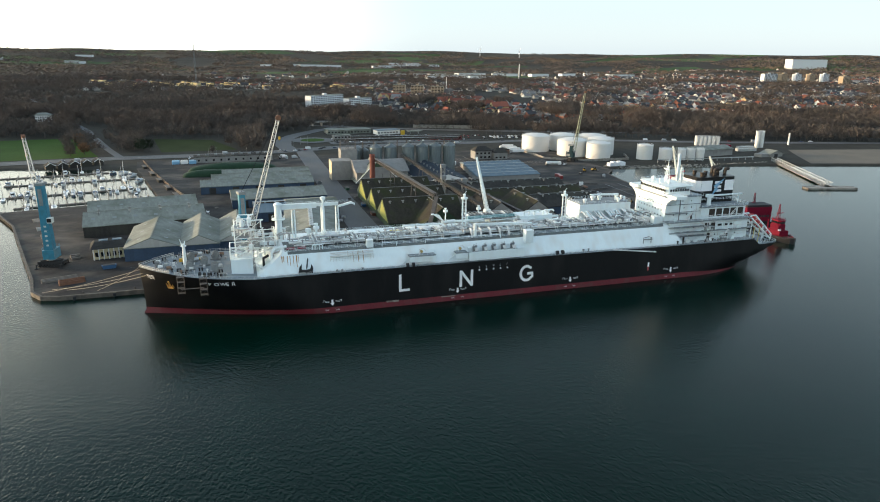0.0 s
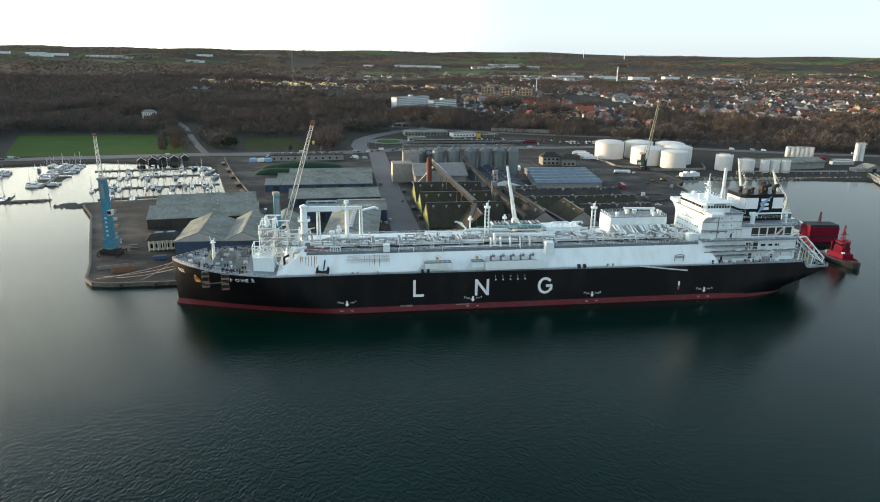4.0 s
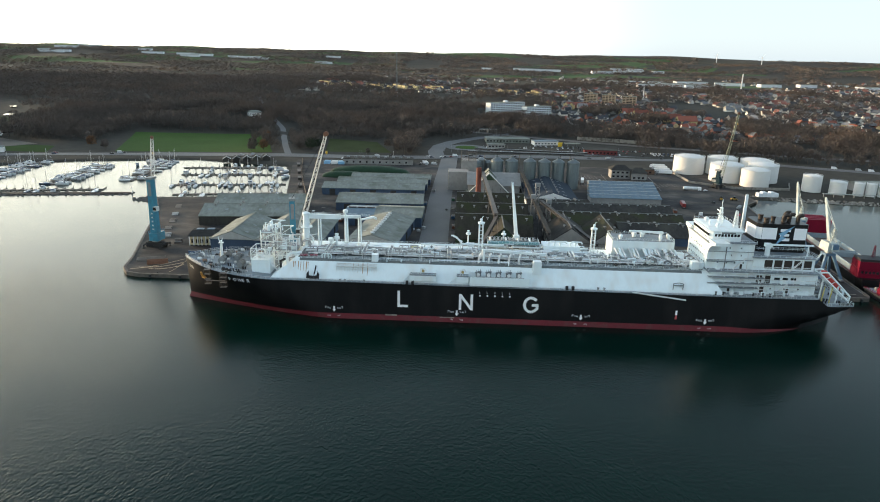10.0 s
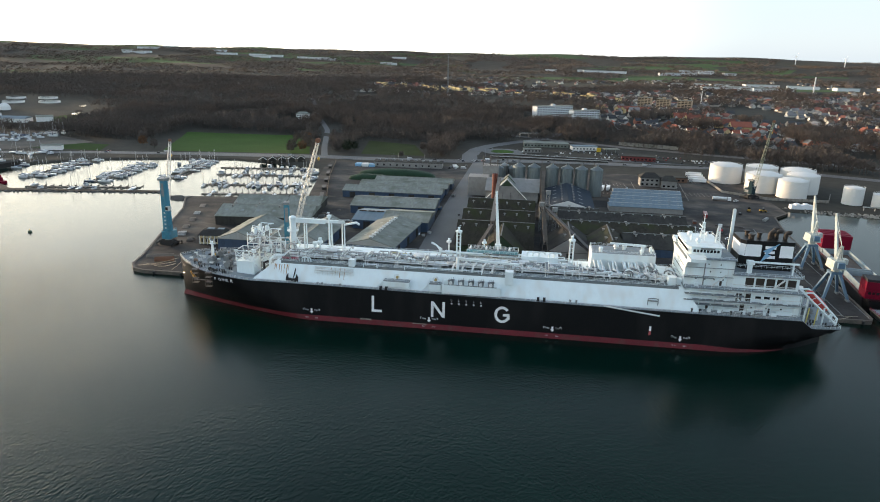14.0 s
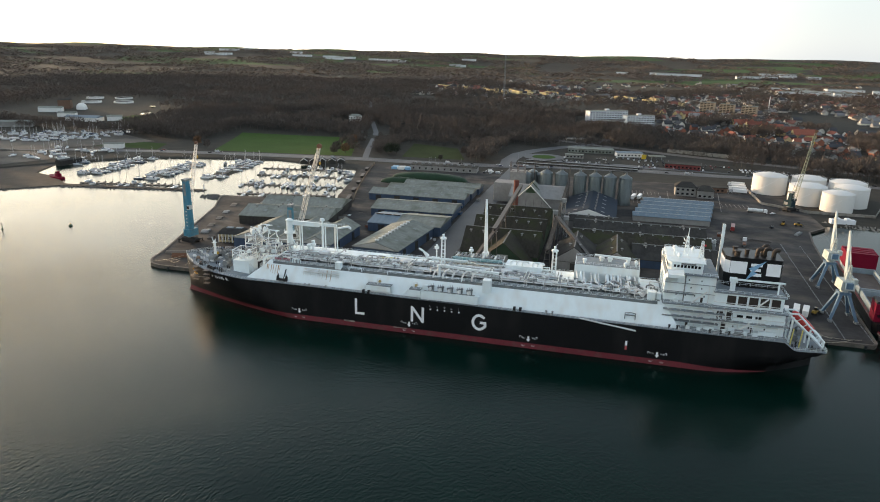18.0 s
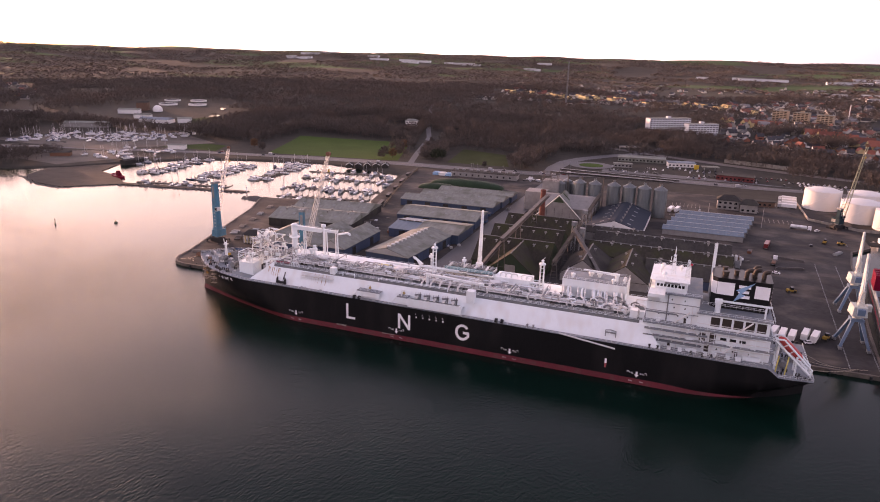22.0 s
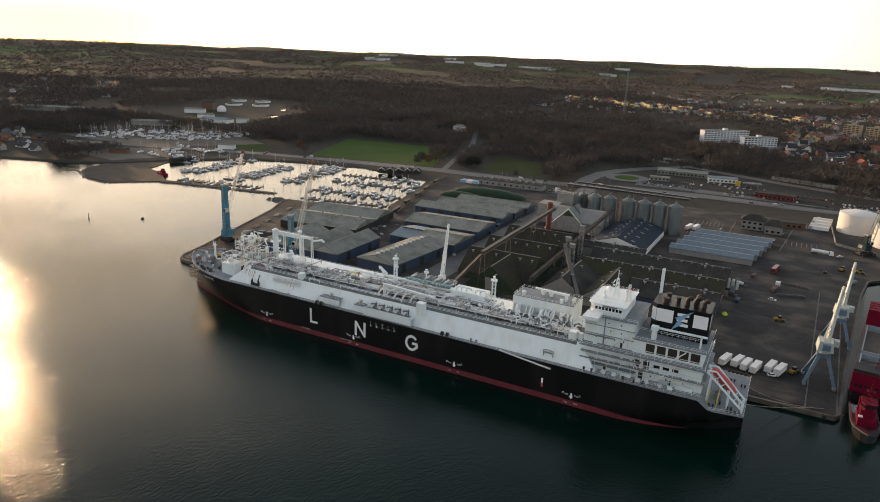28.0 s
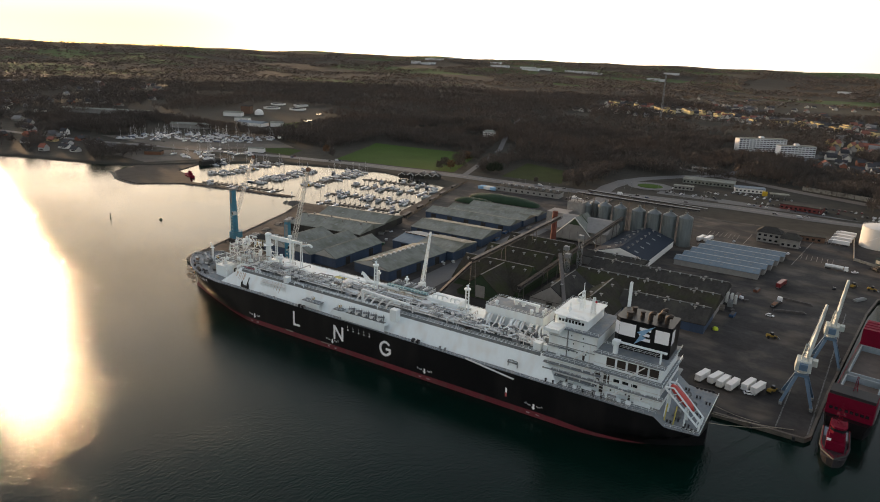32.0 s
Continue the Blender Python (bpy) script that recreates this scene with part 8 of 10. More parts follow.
for x, y, sx, sy, h, mt, lb in ((-178, 66, 14, 3.2, 1.4, M_WOOD, "timber"), (-172, 60, 10, 2.6, 2.2, M_RUST, "rusty steel"), (-190, 112, 5, 9, 1.2, M_GREYSTEEL, "grey steel"), (-196, 128, 4, 8, 0.9, M_WOOD, "timber"), (-201, 146, 4, 9, 0.9, M_WOOD, "timber"),
                               (-207, 164, 4, 8, 0.8, M_GREYSTEEL, "grey steel"), (-178, 100, 4, 7, 1.6, M_STEELRUST, "rusty steel"), (-214, 186, 4, 10, 0.6, M_WOOD, "timber"), (124, 168, 3, 5, 2.6, M_WOOD, "timber"), (127, 176, 3, 3, 4, M_GREYSTEEL, "grey steel")):
    t = thing("goods_stack", "low stack of " + lb + " sections on the quay", "stack", (x, y, 2.5), 18 if x < 0 else 5)
    for j in range(4):
        part("pack", Geo().box(-sx / 2, -sy / 2 + sy * j / 4, 0, sx / 2 - (j % 2) * 0.5, -sy / 2 + sy * (j + 0.85) / 4, h * (0.6 + 0.4 * ((j * 7) % 3) / 2)), mt, t)
for k in range(5):
    t = thing("rolled_bale", "stack of grey cylinders standing by the store's end", "cylinder", (124 + (k % 3) * 2.4, 182 + (k // 3) * 2.4, 2.5), group="gas bottles")
    part("shell", Geo().lathe((0, 0), [(0.9, 0), (0.9, 5.2), (0.3, 5.6)], 12), M_CRANEGREY, t)
solo("sack_heap", Geo().lathe((0, 0), [(1.6, 0), (1.5, 0.9), (0.8, 1.5), (0.1, 1.7)], 9), mat("fluorescent_yellow_cloth", (0.5, 0.6, 0.05), 0.8), "fluorescent yellow heap of sacks", "heap", at=(127, 134, 2.5))
# fenders and bollards along the quay face
for k in range(24):
    x = -168 + k * 14.8
    solo("quay_fender", Geo().tube((0, 0, -0.5), (0, 0, 2.4), 0.6, n=10), M_DARK, "black cylindrical rubber fender on the quay wall", "fender", "quay fenders", at=(x, 42.1, 0))
for k in range(18):
    x = -165 + k * 19.6
    solo("quay_bollard", Geo().lathe((0, 0), [(0.32, 0), (0.28, 0.5), (0.5, 0.6), (0.45, 0.8)], 10), M_DARK, "black iron mooring bollard on the quay edge", "bollard", "quay bollards", at=(x, 44.6, 2.75))

# ---- roads ----
def ribbon(name, pts, width, z, material, label, step=12.0):
    """A strip that follows the ground along pts."""
    P = []
    for (ax, ay), (bx, by) in zip(pts, pts[1:]):
        n = max(1, int(math.hypot(bx - ax, by - ay) / step))
        P += [Vector((ax + (bx - ax) * i / n, ay + (by - ay) * i / n, 0)) for i in range(n)]
    P.append(Vector((*pts[-1], 0)))
    v, f = [], []
    for i, p in enumerate(P):
        d = (P[min(i + 1, len(P) - 1)] - P[max(i - 1, 0)]).normalized()
        s = Vector((-d.y, d.x, 0)) * width / 2
        for q in (p + s, p - s):
            v.append((q.x, q.y, max(2.5, ground_z(p.x, p.y)) + z))
        if i:
            f.append((2 * i - 2, 2 * i - 1, 2 * i + 1, 2 * i))
    return solo(name, Geo().add(v, f), material, label, "road", kind="structure")


ROAD = [(-1100, 190), (-760, 284), (-560, 352), (-430, 394), (-366, 408), (-290, 418), (-205, 430), (-127, 431), (-60, 440), (0, 458), (75, 467), (150, 465), (210, 470), (300, 458), (430, 404), (600, 352), (760, 290), (1100, 170)]
ribbon("road", ROAD, 22, 0.06, M_ROAD, "wide grey asphalt shore road")
ribbon("road_line", ROAD, 0.9, 0.08, M_CONCRETE, "pale centre line of the shore road")
ribbon("road", [(-200, 430), (-222, 500), (-262, 640), (-330, 800), (-420, 1050)], 7, 0.07, M_ROAD, "narrow road into the wood")
ribbon("road", [(-45, 444), (-49, 486), (-45, 530), (-32, 562), (-6, 598), (30, 640), (80, 740), (150, 930), (240, 1200)], 17, 0.07, M_ROAD, "curving road into the town")
ribbon("road", [(-33, 60), (-34, 240), (-32, 445)], 17, 0.02, M_ROAD, "worn harbour street between the stores")
ribbon("railway", [(-60, 690), (16, 648), (130, 594), (220, 560), (350, 518), (600, 440), (900, 350)], 16, 0.2, M_STEELRUST, "brown ballast railway yard")
solo("roundabout_road", Geo().add([(r * math.cos(2 * math.pi * k / 40), r * math.sin(2 * math.pi * k / 40), 0) for r in (13.5, 24) for k in range(40)], [(k, (k + 1) % 40, 40 + (k + 1) % 40, 40 + k) for k in range(40)]), M_ROAD, "grey asphalt ring of the roundabout", "road", kind="structure", at=(-14, 520, ground_z(-14, 520) + 0.35))
bpy.data.objects["roundabout_road"].data.flip_normals()
solo("roundabout", Geo().lathe((0, 0), [(14, 0), (13, 0.5), (0.2, 0.9)], 32), M_GRASS, "grassy roundabout island", "roundabout", kind="structure", at=(-14, 520, ground_z(-14, 520) + 0.1))
g = Geo()
for x0, x1, y0, y1, n in ((82, 104, 304, 318, 8), (82, 104, 340, 356, 8), (152, 172, 312, 326, 7), (156, 174, 372, 388, 7)):
    for k in range(n):
        x = x0 + (x1 - x0) * k / (n - 1)
        g.box(x - 0.15, y0, 2.4, x + 0.15, y1, 2.52)
for (ax, ay), (bx, by) in (((110, 300), (112, 366)), ((148, 292), (158, 398))):
    d = Vector((bx - ax, by - ay, 0)).normalized() * 0.2
    g.prism([(ax + d.y, ay - d.x), (bx + d.y, by - d.x), (bx - d.y, by + d.x), (ax - d.y, ay + d.x)], 2.4, 2.528)
solo("yard_marking", g, M_CONCRETE, "worn white bay lines painted on the yard", "marking", kind="structure")
solo("parking_lot", Geo().box(64, 482, 2.2, 250, 540, 2.72).box(2, 486, 2.2, 66, 560, 2.66), M_ROAD, "asphalt car park behind the port", "parking", kind="structure")


def draped(name, poly, z, material, label):
    """A flat patch of ground inside a convex polygon, laid over the ground in small quads."""
    (ax, ay), (bx, by), (cx, cy), (dx, dy) = poly
    n = 10
    v, f = [], []
    for i in range(n + 1):
        for j in range(n + 1):
            s, t = i / n, j / n
            x = (ax * (1 - s) + bx * s) * (1 - t) + (dx * (1 - s) + cx * s) * t
            y = (ay * (1 - s) + by * s) * (1 - t) + (dy * (1 - s) + cy * s) * t
            v.append((x, y, ground_z(x, y) + z))
    for i in range(n):
        for j in range(n):
            a = i * (n + 1) + j
            f.append((a, a + n + 1, a + n + 2, a + 1))
    return solo(name, Geo().add(v, f), material, label, "field", kind="structure")


draped("playing_field", [(-380, 420), (-222, 446), (-268, 586), (-426, 562)], 0.12, M_GRASS, "mown green playing field before the wood")
draped("meadow", [(-168, 462), (-96, 466), (-122, 545), (-184, 566)], 0.12, mat("dull_meadow", (0.04, 0.05, 0.018), 0.95, spec=0.05, var=0.25, scale=0.05), "dull green meadow by the road")
draped("meadow", [(-520, 395), (-440, 400), (-455, 440), (-520, 440)], 0.12, mat("dark_meadow", (0.035, 0.06, 0.016), 0.95, spec=0.05, var=0.25, scale=0.05), "small dark green meadow near the marina")
draped("shore_meadow", [(420, 250), (620, 200), (640, 290), (470, 330)], 0.12, mat("sandy_ground", (0.12, 0.1, 0.075), 0.95, var=0.2, scale=0.05), "bare sandy ground on the far shore")

M_HARDSTAND = mat("gravel_hardstanding", (0.12, 0.105, 0.088), 0.95, var=0.3, scale=0.04, fine=0.6, stain=(0.06, 0.055, 0.05), stain_scale=0.03, stain_amount=0.7, spec=0.2)
draped("boat_yard", [(-735, 330), (-560, 337), (-480, 450), (-590, 500)], 0.14, M_HARDSTAND, "pale gravel boat yard behind the marina")
draped("shore_car_park", [(-650, 262), (-520, 250), (-482, 330), (-560, 333)], 0.13, M_HARDSTAND, "pale gravel car park on the shore")

# ---- marina ----
mole = thing("mole", "low rocky harbour mole sheltering the marina", "mole", kind="structure")
part("mole_core", Geo().prism([(-515, 236), (-498, 198), (-460, 178), (-424, 174), (-392, 205), (-270, 227), (-268, 233), (-392, 213), (-425, 236), (-455, 246), (-474, 290), (-500, 262)], -3, 1.5), mat("dark_spit_gravel", (0.06, 0.051, 0.043), 0.95, var=0.3, scale=0.1, fine=1.0, spec=0.15), mole)
rng = random.Random(5)
g = Geo()
line = [(-515, 186), (-498, 196), (-460, 176), (-424, 171), (-391, 203), (-330, 214), (-267, 226)]
for (ax, ay), (bx, by) in zip(line, line[1:]):
    n = int(math.hypot(bx - ax, by - ay) / 1.5)
    for k in range(n):
        for r in range(2):
            x, y = ax + (bx - ax) * k / n + rng.uniform(-1, 1), ay + (by - ay) * k / n + rng.uniform(-2, 2)
            s = rng.uniform(0.6, 1.4)
            p = [Vector((rng.uniform(-1, 1), rng.uniform(-1, 1), rng.uniform(-0.6, 0.9))) * s for _ in range(4)]
            g.add([(x + q.x, y + q.y, 0.7 + q.z) for q in (Vector((s, 0, 0)), Vector((-s * 0.6, s * 0.8, 0)), Vector((-s * 0.5, -s * 0.9, 0)), Vector((0, 0, s)) + p[0] * 0.3, Vector((0, 0, -s)))],
                  [(0, 1, 3), (1, 2, 3), (2, 0, 3), (1, 0, 4), (2, 1, 4), (0, 2, 4)])
for k in range(160):
    a = rng.uniform(0, 6.28)
    x, y = -246 + 7 * math.cos(a) + rng.uniform(-7, 7), 211 + 4 * math.sin(a) + rng.uniform(-4, 4)
    s = rng.uniform(0.6, 1.3)
    g.add([(x + s, y, 0.9), (x - s * 0.6, y + s * 0.8, 0.9), (x - s * 0.5, y - s * 0.9, 0.9), (x, y, 0.9 + s), (x, y, 0.3)], [(0, 1, 3), (1, 2, 3), (2, 0, 3), (1, 0, 4), (2, 1, 4), (0, 2, 4)])
part("rubble", g, M_STONE, mole, kind="stuff")
t = thing("mole_light", "small harbour light on the mole's end", "light", (-268, 229, 1.5))
part("post", Geo().lathe((0, 0), [(0.4, 0), (0.3, 3.4), (0.6, 3.5), (0.5, 4.3), (0.1, 4.6)], 10), M_LETTER, t)


def boat_hull(L, B, H):
    v, f = [], []
    n = 8
    for i in range(n + 1):
        u = i / n
        b = B / 2 * (math.sqrt(max(0, 1 - max(0, (u - 0.45) / 0.55) ** 2)) if u > 0.45 else 0.8 + 0.2 * u / 0.45)
        x = -L / 2 + L * u
        v += [(x, -b, H + 0.25 * u * u), (x, b, H + 0.25 * u * u), (x, -b * 0.7, -0.2), (x, b * 0.7, -0.2)]
        if i:
            a = 4 * (i - 1)
            f += [(a, a + 4, a + 5, a + 1), (a + 2, a + 6, a + 4, a), (a + 1, a + 5, a + 7, a + 3)]
    f.append((0, 1, 3, 2))
    return Geo().add(v, f)


M_GEL = mat("white_gelcoat", (0.62, 0.63, 0.64), 0.3, var=0.08)
M_DARKGEL = mat("navy_gelcoat", (0.06, 0.08, 0.13), 0.3, var=0.08)
M_CANVAS = mat("blue_boat_canvas", (0.14, 0.17, 0.22), 0.8)
M_ALU = mat("aluminium_spar", (0.5, 0.5, 0.5), 0.4, metal=0.6)


def sailboat(word, hull_mat, L):
    t = thing("sailing_boat", word + " sailing yacht moored with bare mast", "sailboat", (0, 0, 0), group="boats in the marina")
    part("hull", boat_hull(L, L * 0.3, 1.0), hull_mat, t)
    part("coachroof", Geo().add([(-L * 0.1, -0.9, 1.0), (L * 0.25, -0.6, 1.1), (L * 0.25, 0.6, 1.1), (-L * 0.1, 0.9, 1.0), (-L * 0.1, -0.7, 1.6), (L * 0.2, -0.4, 1.45), (L * 0.2, 0.4, 1.45), (-L * 0.1, 0.7, 1.6)],
         [(0, 1, 5, 4), (1, 2, 6, 5), (2, 3, 7, 6), (3, 0, 4, 7), (4, 5, 6, 7)]), M_GEL, t)
    part("mast", Geo().tube((L * 0.08, 0, 1), (L * 0.08, 0, 1 + L * 1.25), 0.16, 0.1, 5).tube((L * 0.08, -0.9, L * 0.7), (L * 0.08, 0.9, L * 0.7), 0.05, n=3), M_ALU, t)
    part("boom", Geo().tube((L * 0.08, 0, 2.4), (-L * 0.3, 0, 2.3), 0.22, n=6), M_CANVAS, t)
    part("stay", Geo().tube((L * 0.48, 0, 1.2), (L * 0.08, 0, 1 + L * 1.2), 0.03, n=3).tube((-L * 0.48, 0, 1.0), (L * 0.08, 0, 1 + L * 1.2), 0.03, n=3), M_ALU, t)
    return t


def motorboat(word, hull_mat, L):
    t = thing("motor_boat", word + " motor cruiser moored at the pontoon", "motorboat", (0, 0, 0), group="boats in the marina")
    part("hull", boat_hull(L, L * 0.34, 1.3), hull_mat, t)
    part("cabin", Geo().side([(-L * 0.25, 1.3), (L * 0.25, 1.35), (L * 0.1, 2.6), (-L * 0.2, 2.8)], -L * 0.12, L * 0.12), M_GEL, t)
    part("windscreen", Geo().add([(L * 0.245, -L * 0.11, 1.6), (L * 0.245, L * 0.11, 1.6), (L * 0.12, L * 0.11, 2.55), (L * 0.12, -L * 0.11, 2.55)], [(0, 1, 2, 3)]), M_GLASSDARK, t)
    part("canopy", Geo().box(-L * 0.45, -L * 0.13, 1.9, -L * 0.2, L * 0.13, 2.7), M_CANVAS, t)
    return t


boats = [sailboat("white", M_GEL, 9.5), sailboat("navy hulled", M_DARKGEL, 10.5), sailboat("white", M_GEL, 12), motorboat("white", M_GEL, 8), motorboat("white", M_GEL, 10.5), motorboat("navy hulled", M_DARKGEL, 7)]
placed_boats = set()


def moor(k, x, y, yaw, z=0.9):
    b = boats[k]
    m = pose(x, y, z, 0, 0, yaw)
    if k not in placed_boats:
        placed_boats.add(k)
        b.matrix_basis = m
    else:
        copy_thing(b, m)


PONTOONS = [((-264, 311), (-177, 324), 0.4, 5.2), ((-254, 265), (-164, 281), 0.5, 4.6), ((-237, 229), (-157, 246), 0.45, 5.0), ((-276, 345), (-200, 357), 0.4, 6.0), ((-460, 292), (-466, 332), 0.8, 5.0),
            ((-408, 254), (-417, 360), 0.75, 5.4), ((-344, 252), (-350, 345), 0.75, 5.4), ((-292, 276), (-306, 385), 0.75, 5.4), ((-385, 222), (-296, 240), 0.3, 6)]
for (ax, ay), (bx, by), dens, gap in PONTOONS:
    t = thing("pontoon", "weathered wooden floating pontoon with finger jetties", "pontoon", (0, 0, 0.9), group="marina pontoons")
    d = Vector((bx - ax, by - ay, 0))
    L = d.length
    d.normalize()
    s = Vector((-d.y, d.x, 0))
    o = Vector((ax, ay, 0))
    q = [o - s * 1.2, o + d * L - s * 1.2, o + d * L + s * 1.2, o + s * 1.2]
    part("walkway", Geo().prism([(p.x, p.y) for p in q], -0.2, 0.7), M_WOOD, t)
    yaw = math.degrees(math.atan2(s.y, s.x))
    n = int(L / gap)
    for k in range(n):
        p = o + d * (k + 0.5) * gap
        for sg in (-1, 1):
            f0 = p + s * sg * 1.2 + d * gap / 2
            f1 = f0 + s * sg * 7.5
            part("finger_jetty", Geo().prism([(f0.x, f0.y), (f0.x + d.x * 0.5, f0.y + d.y * 0.5), (f1.x + d.x * 0.5, f1.y + d.y * 0.5), (f1.x, f1.y)], -0.1, 0.5), M_WOOD, t)
            part("mooring_post", Geo().tube((f1.x, f1.y, -1), (f1.x, f1.y, 2.4), 0.14, n=5), M_WOOD, t)
            if rng.random() < dens * 0.8:
                c = p + s * sg * 6.4
                moor(rng.choice((0, 0, 0, 1, 2, 3, 3, 4, 4)), c.x, c.y, yaw + (0 if (sg > 0) ^ (rng.random() < 0.7) else 180) + rng.uniform(-3, 3))
moor(5, -196, 352, 60), moor(5, -322, 350, 100), moor(4, -188, 350, 60), moor(4, -180, 338, 60), moor(4, -172, 312, 70), moor(4, -318, 372, 10), moor(4, -310, 376, 20)
# boats laid up ashore
for k in range(120):
    x, y = rng.uniform(-700, -545), rng.uniform(-18, 62)
    y += 345 + (x + 695) * 0.66
    moor(rng.choice((0, 1, 2, 3, 4, 3)), x, y, rng.choice((20, 110)) + rng.uniform(-8, 8), ground_z(x, y) + 0.6)
for k in range(26):
    x, y = rng.uniform(-545, -470), rng.uniform(300, 372)
    moor(rng.choice((0, 2, 3, 4)), x, y, rng.uniform(0, 180), ground_z(x, y) + 0.6)
# marina huts on the shore
for k in range(5):
    hall("boat_hut", "small dark wooden boat hut with white gable trim", -248 + k * 8.4, 380 + k * 4.4, 7.0, 9.0, 5.4, 8.0, M_ROOFDARK, M_ROOFDARK, yaw=20, gable=M_ROOFDARK, group="boat club huts", category="hut")
    part("gable_trim", Geo().bar((-3.9, -5.1, 2.9), (0, -5.1, 5.5), 0.3).bar((3.9, -5.1, 2.9), (0, -5.1, 5.5), 0.3), M_LETTER, bpy.data.objects[[o.name for o in bpy.data.objects if o.name.startswith("boat_hut")][-1]])
buoy_mat = mat("weathered_green_buoy", (0.06, 0.08, 0.05), 0.7)
t = thing("buoy", "dark round mooring buoy floating on the fjord", "buoy", (-284.5, 100.5, 0.9))
part("float", Geo().lathe((0, 0), [(1.0, -0.4), (1.25, 0.3), (1.0, 0.9), (0.35, 1.1)], 16), buoy_mat, t)
part("top_mark", Geo().tube((0, 0, 1.1), (0, 0, 2.1), 0.2, 0.14, 8), M_YELLOW, t)
t = thing("buoy", "slim dark spar buoy floating on the fjord", "buoy", (-317.5, 79, 0.9))
part("float", Geo().lathe((0, 0), [(0.6, -0.4), (0.6, 0.5), (0.25, 0.9), (0.18, 3.4), (0.08, 3.5)], 12), buoy_mat, t)
part("top_mark", Geo().lathe((0, 0), [(0.08, 3.5), (0.4, 3.6), (0.08, 4.4)], 8), M_DARK, t)

# ---- strip beside the marina, covered heaps, roadside buildings ----
yard_wall = thing("yard_wall", "long brown plank wall on posts between marina and warehouses", "wall", (-133, 224, 2.5))
M_OCHRE = mat("ochre_wall", (0.13, 0.095, 0.06), 0.85, var=0.2)
for k in range(18):
    u0, u1 = k / 18, (k + 1) / 18
    a, b = (Vector((-45.5 * u - 2.2 * math.sin(math.pi * u), 178 * u, 0)) for u in (u0 + 0.001, u1 - 0.001))
    part("wall_panel", Geo().bar(a + Vector((0, 0, 0.9)), b + Vector((0, 0, 0.9)), 0.3).bar(a + Vector((0, 0, 1.9)), b + Vector((0, 0, 1.9)), 0.3).bar(a + Vector((0, 0, 1.4)), b + Vector((0, 0, 1.4)), 0.24).bar(a + Vector((0, 0, 0.4)), b + Vector((0, 0, 0.4)), 0.26), M_OCHRE, yard_wall)
    part("post", Geo().cbox((a.x, a.y, 0), (0.36, 0.36, 2.6)), M_STEELRUST, yard_wall)
for k, (u, L) in enumerate(((0.06, 16), (0.24, 11), (0.42, 9), (0.6, 14), (0.8, 10))):
    t = thing("lean_to_shed", "low dark lean-to shed against the brown wall", "shed", (-133 - 45.5 * u - 4.6, 224 + 178 * u, 2.5), 14, "lean-to sheds")
    part("wall", Geo().box(-1.2, -L / 2, 0, 1.2, L / 2, 1.9), M_ROOFDARK, t)
    part("roof", Geo().box(-1.5, -L / 2 - 0.2, 1.9, 1.5, L / 2 + 0.2, 2.1), M_STEELRUST, t)
for k in range(6):
    t = thing("container_shed", "small blue or white storage container by the road", "container", (-150 + (k % 3) * 7, 382 + (k // 3) * 5, 2.5), 8, "storage containers")
    part("box", Geo().box(-3, -1.3, 0, 3, 1.3, 2.7), (M_BOLT, M_WALLWHITE, M_BOLT)[k % 3], t)
    part("door", Geo().box(2.98, -1.2, 0.1, 3.05, 1.2, 2.6), M_PIPE, t)


def heap(label, x0, x1, y, w, h):
    v, f = [], []
    n, m = 36, 10
    for i in range(n + 1):
        u = i / n
        e = math.sin(math.pi * min(1, max(0, u))) ** 0.35 if 0 < u < 1 else 0
        for j in range(m + 1):
            a = math.pi * j / m
            k = 1 + 0.12 * noise.noise(Vector((u * 9, j * 0.7, x0)))
            v.append((x0 + (x1 - x0) * u, y + w / 2 * math.cos(a) * (0.5 + 0.5 * e), 2.4 + h * math.sin(a) * e * k))
    for i in range(n):
        for j in range(m):
            a = i * (m + 1) + j
            f.append((a, a + 1, a + m + 2, a + m + 1))
    return solo("tarpaulin_mound", Geo().add(v, f), mat("dark_green_tarpaulin", (0.014, 0.036, 0.017), 0.7, spec=0.2, var=0.25, scale=0.2, bump=0.3), label, "heap", smooth=True)


heap("long heap under a dark green tarpaulin", -138, -66, 340, 18, 6.5)
heap("short heap under a dark green tarpaulin", -141, -100, 317, 14, 5.0)
t = thing("roadside_building", "long low pale grey roadside building with flat roof", "building", (-101, 393, 2.5), 3)
part("wall", Geo().box(-34, -7, 0, 34, 7, 5), M_WALLGREY, t)
part("roof", Geo().box(-34.4, -7.4, 5, 34.4, 7.4, 5.4), M_ROOFDARK, t)
for k in range(10):
    part("window", Geo().box(-31 + k * 6.4, -7.08, 1.4, -29.4 + k * 6.4, -6.98, 3), M_GLASSDARK, t)
for k in range(9):
    part("roof_unit", Geo().cbox((-30 + k * 7.4, 2, 5.4), (2.5, 2.5, 1.2)), M_GREYSTEEL, t)
M_SHOPRED = mat("dull_red_shop_front", (0.13, 0.02, 0.018), 0.6, var=0.2)
M_BROWNBRICK = mat("brown_office_brick", (0.13, 0.075, 0.05), 0.85, var=0.2)
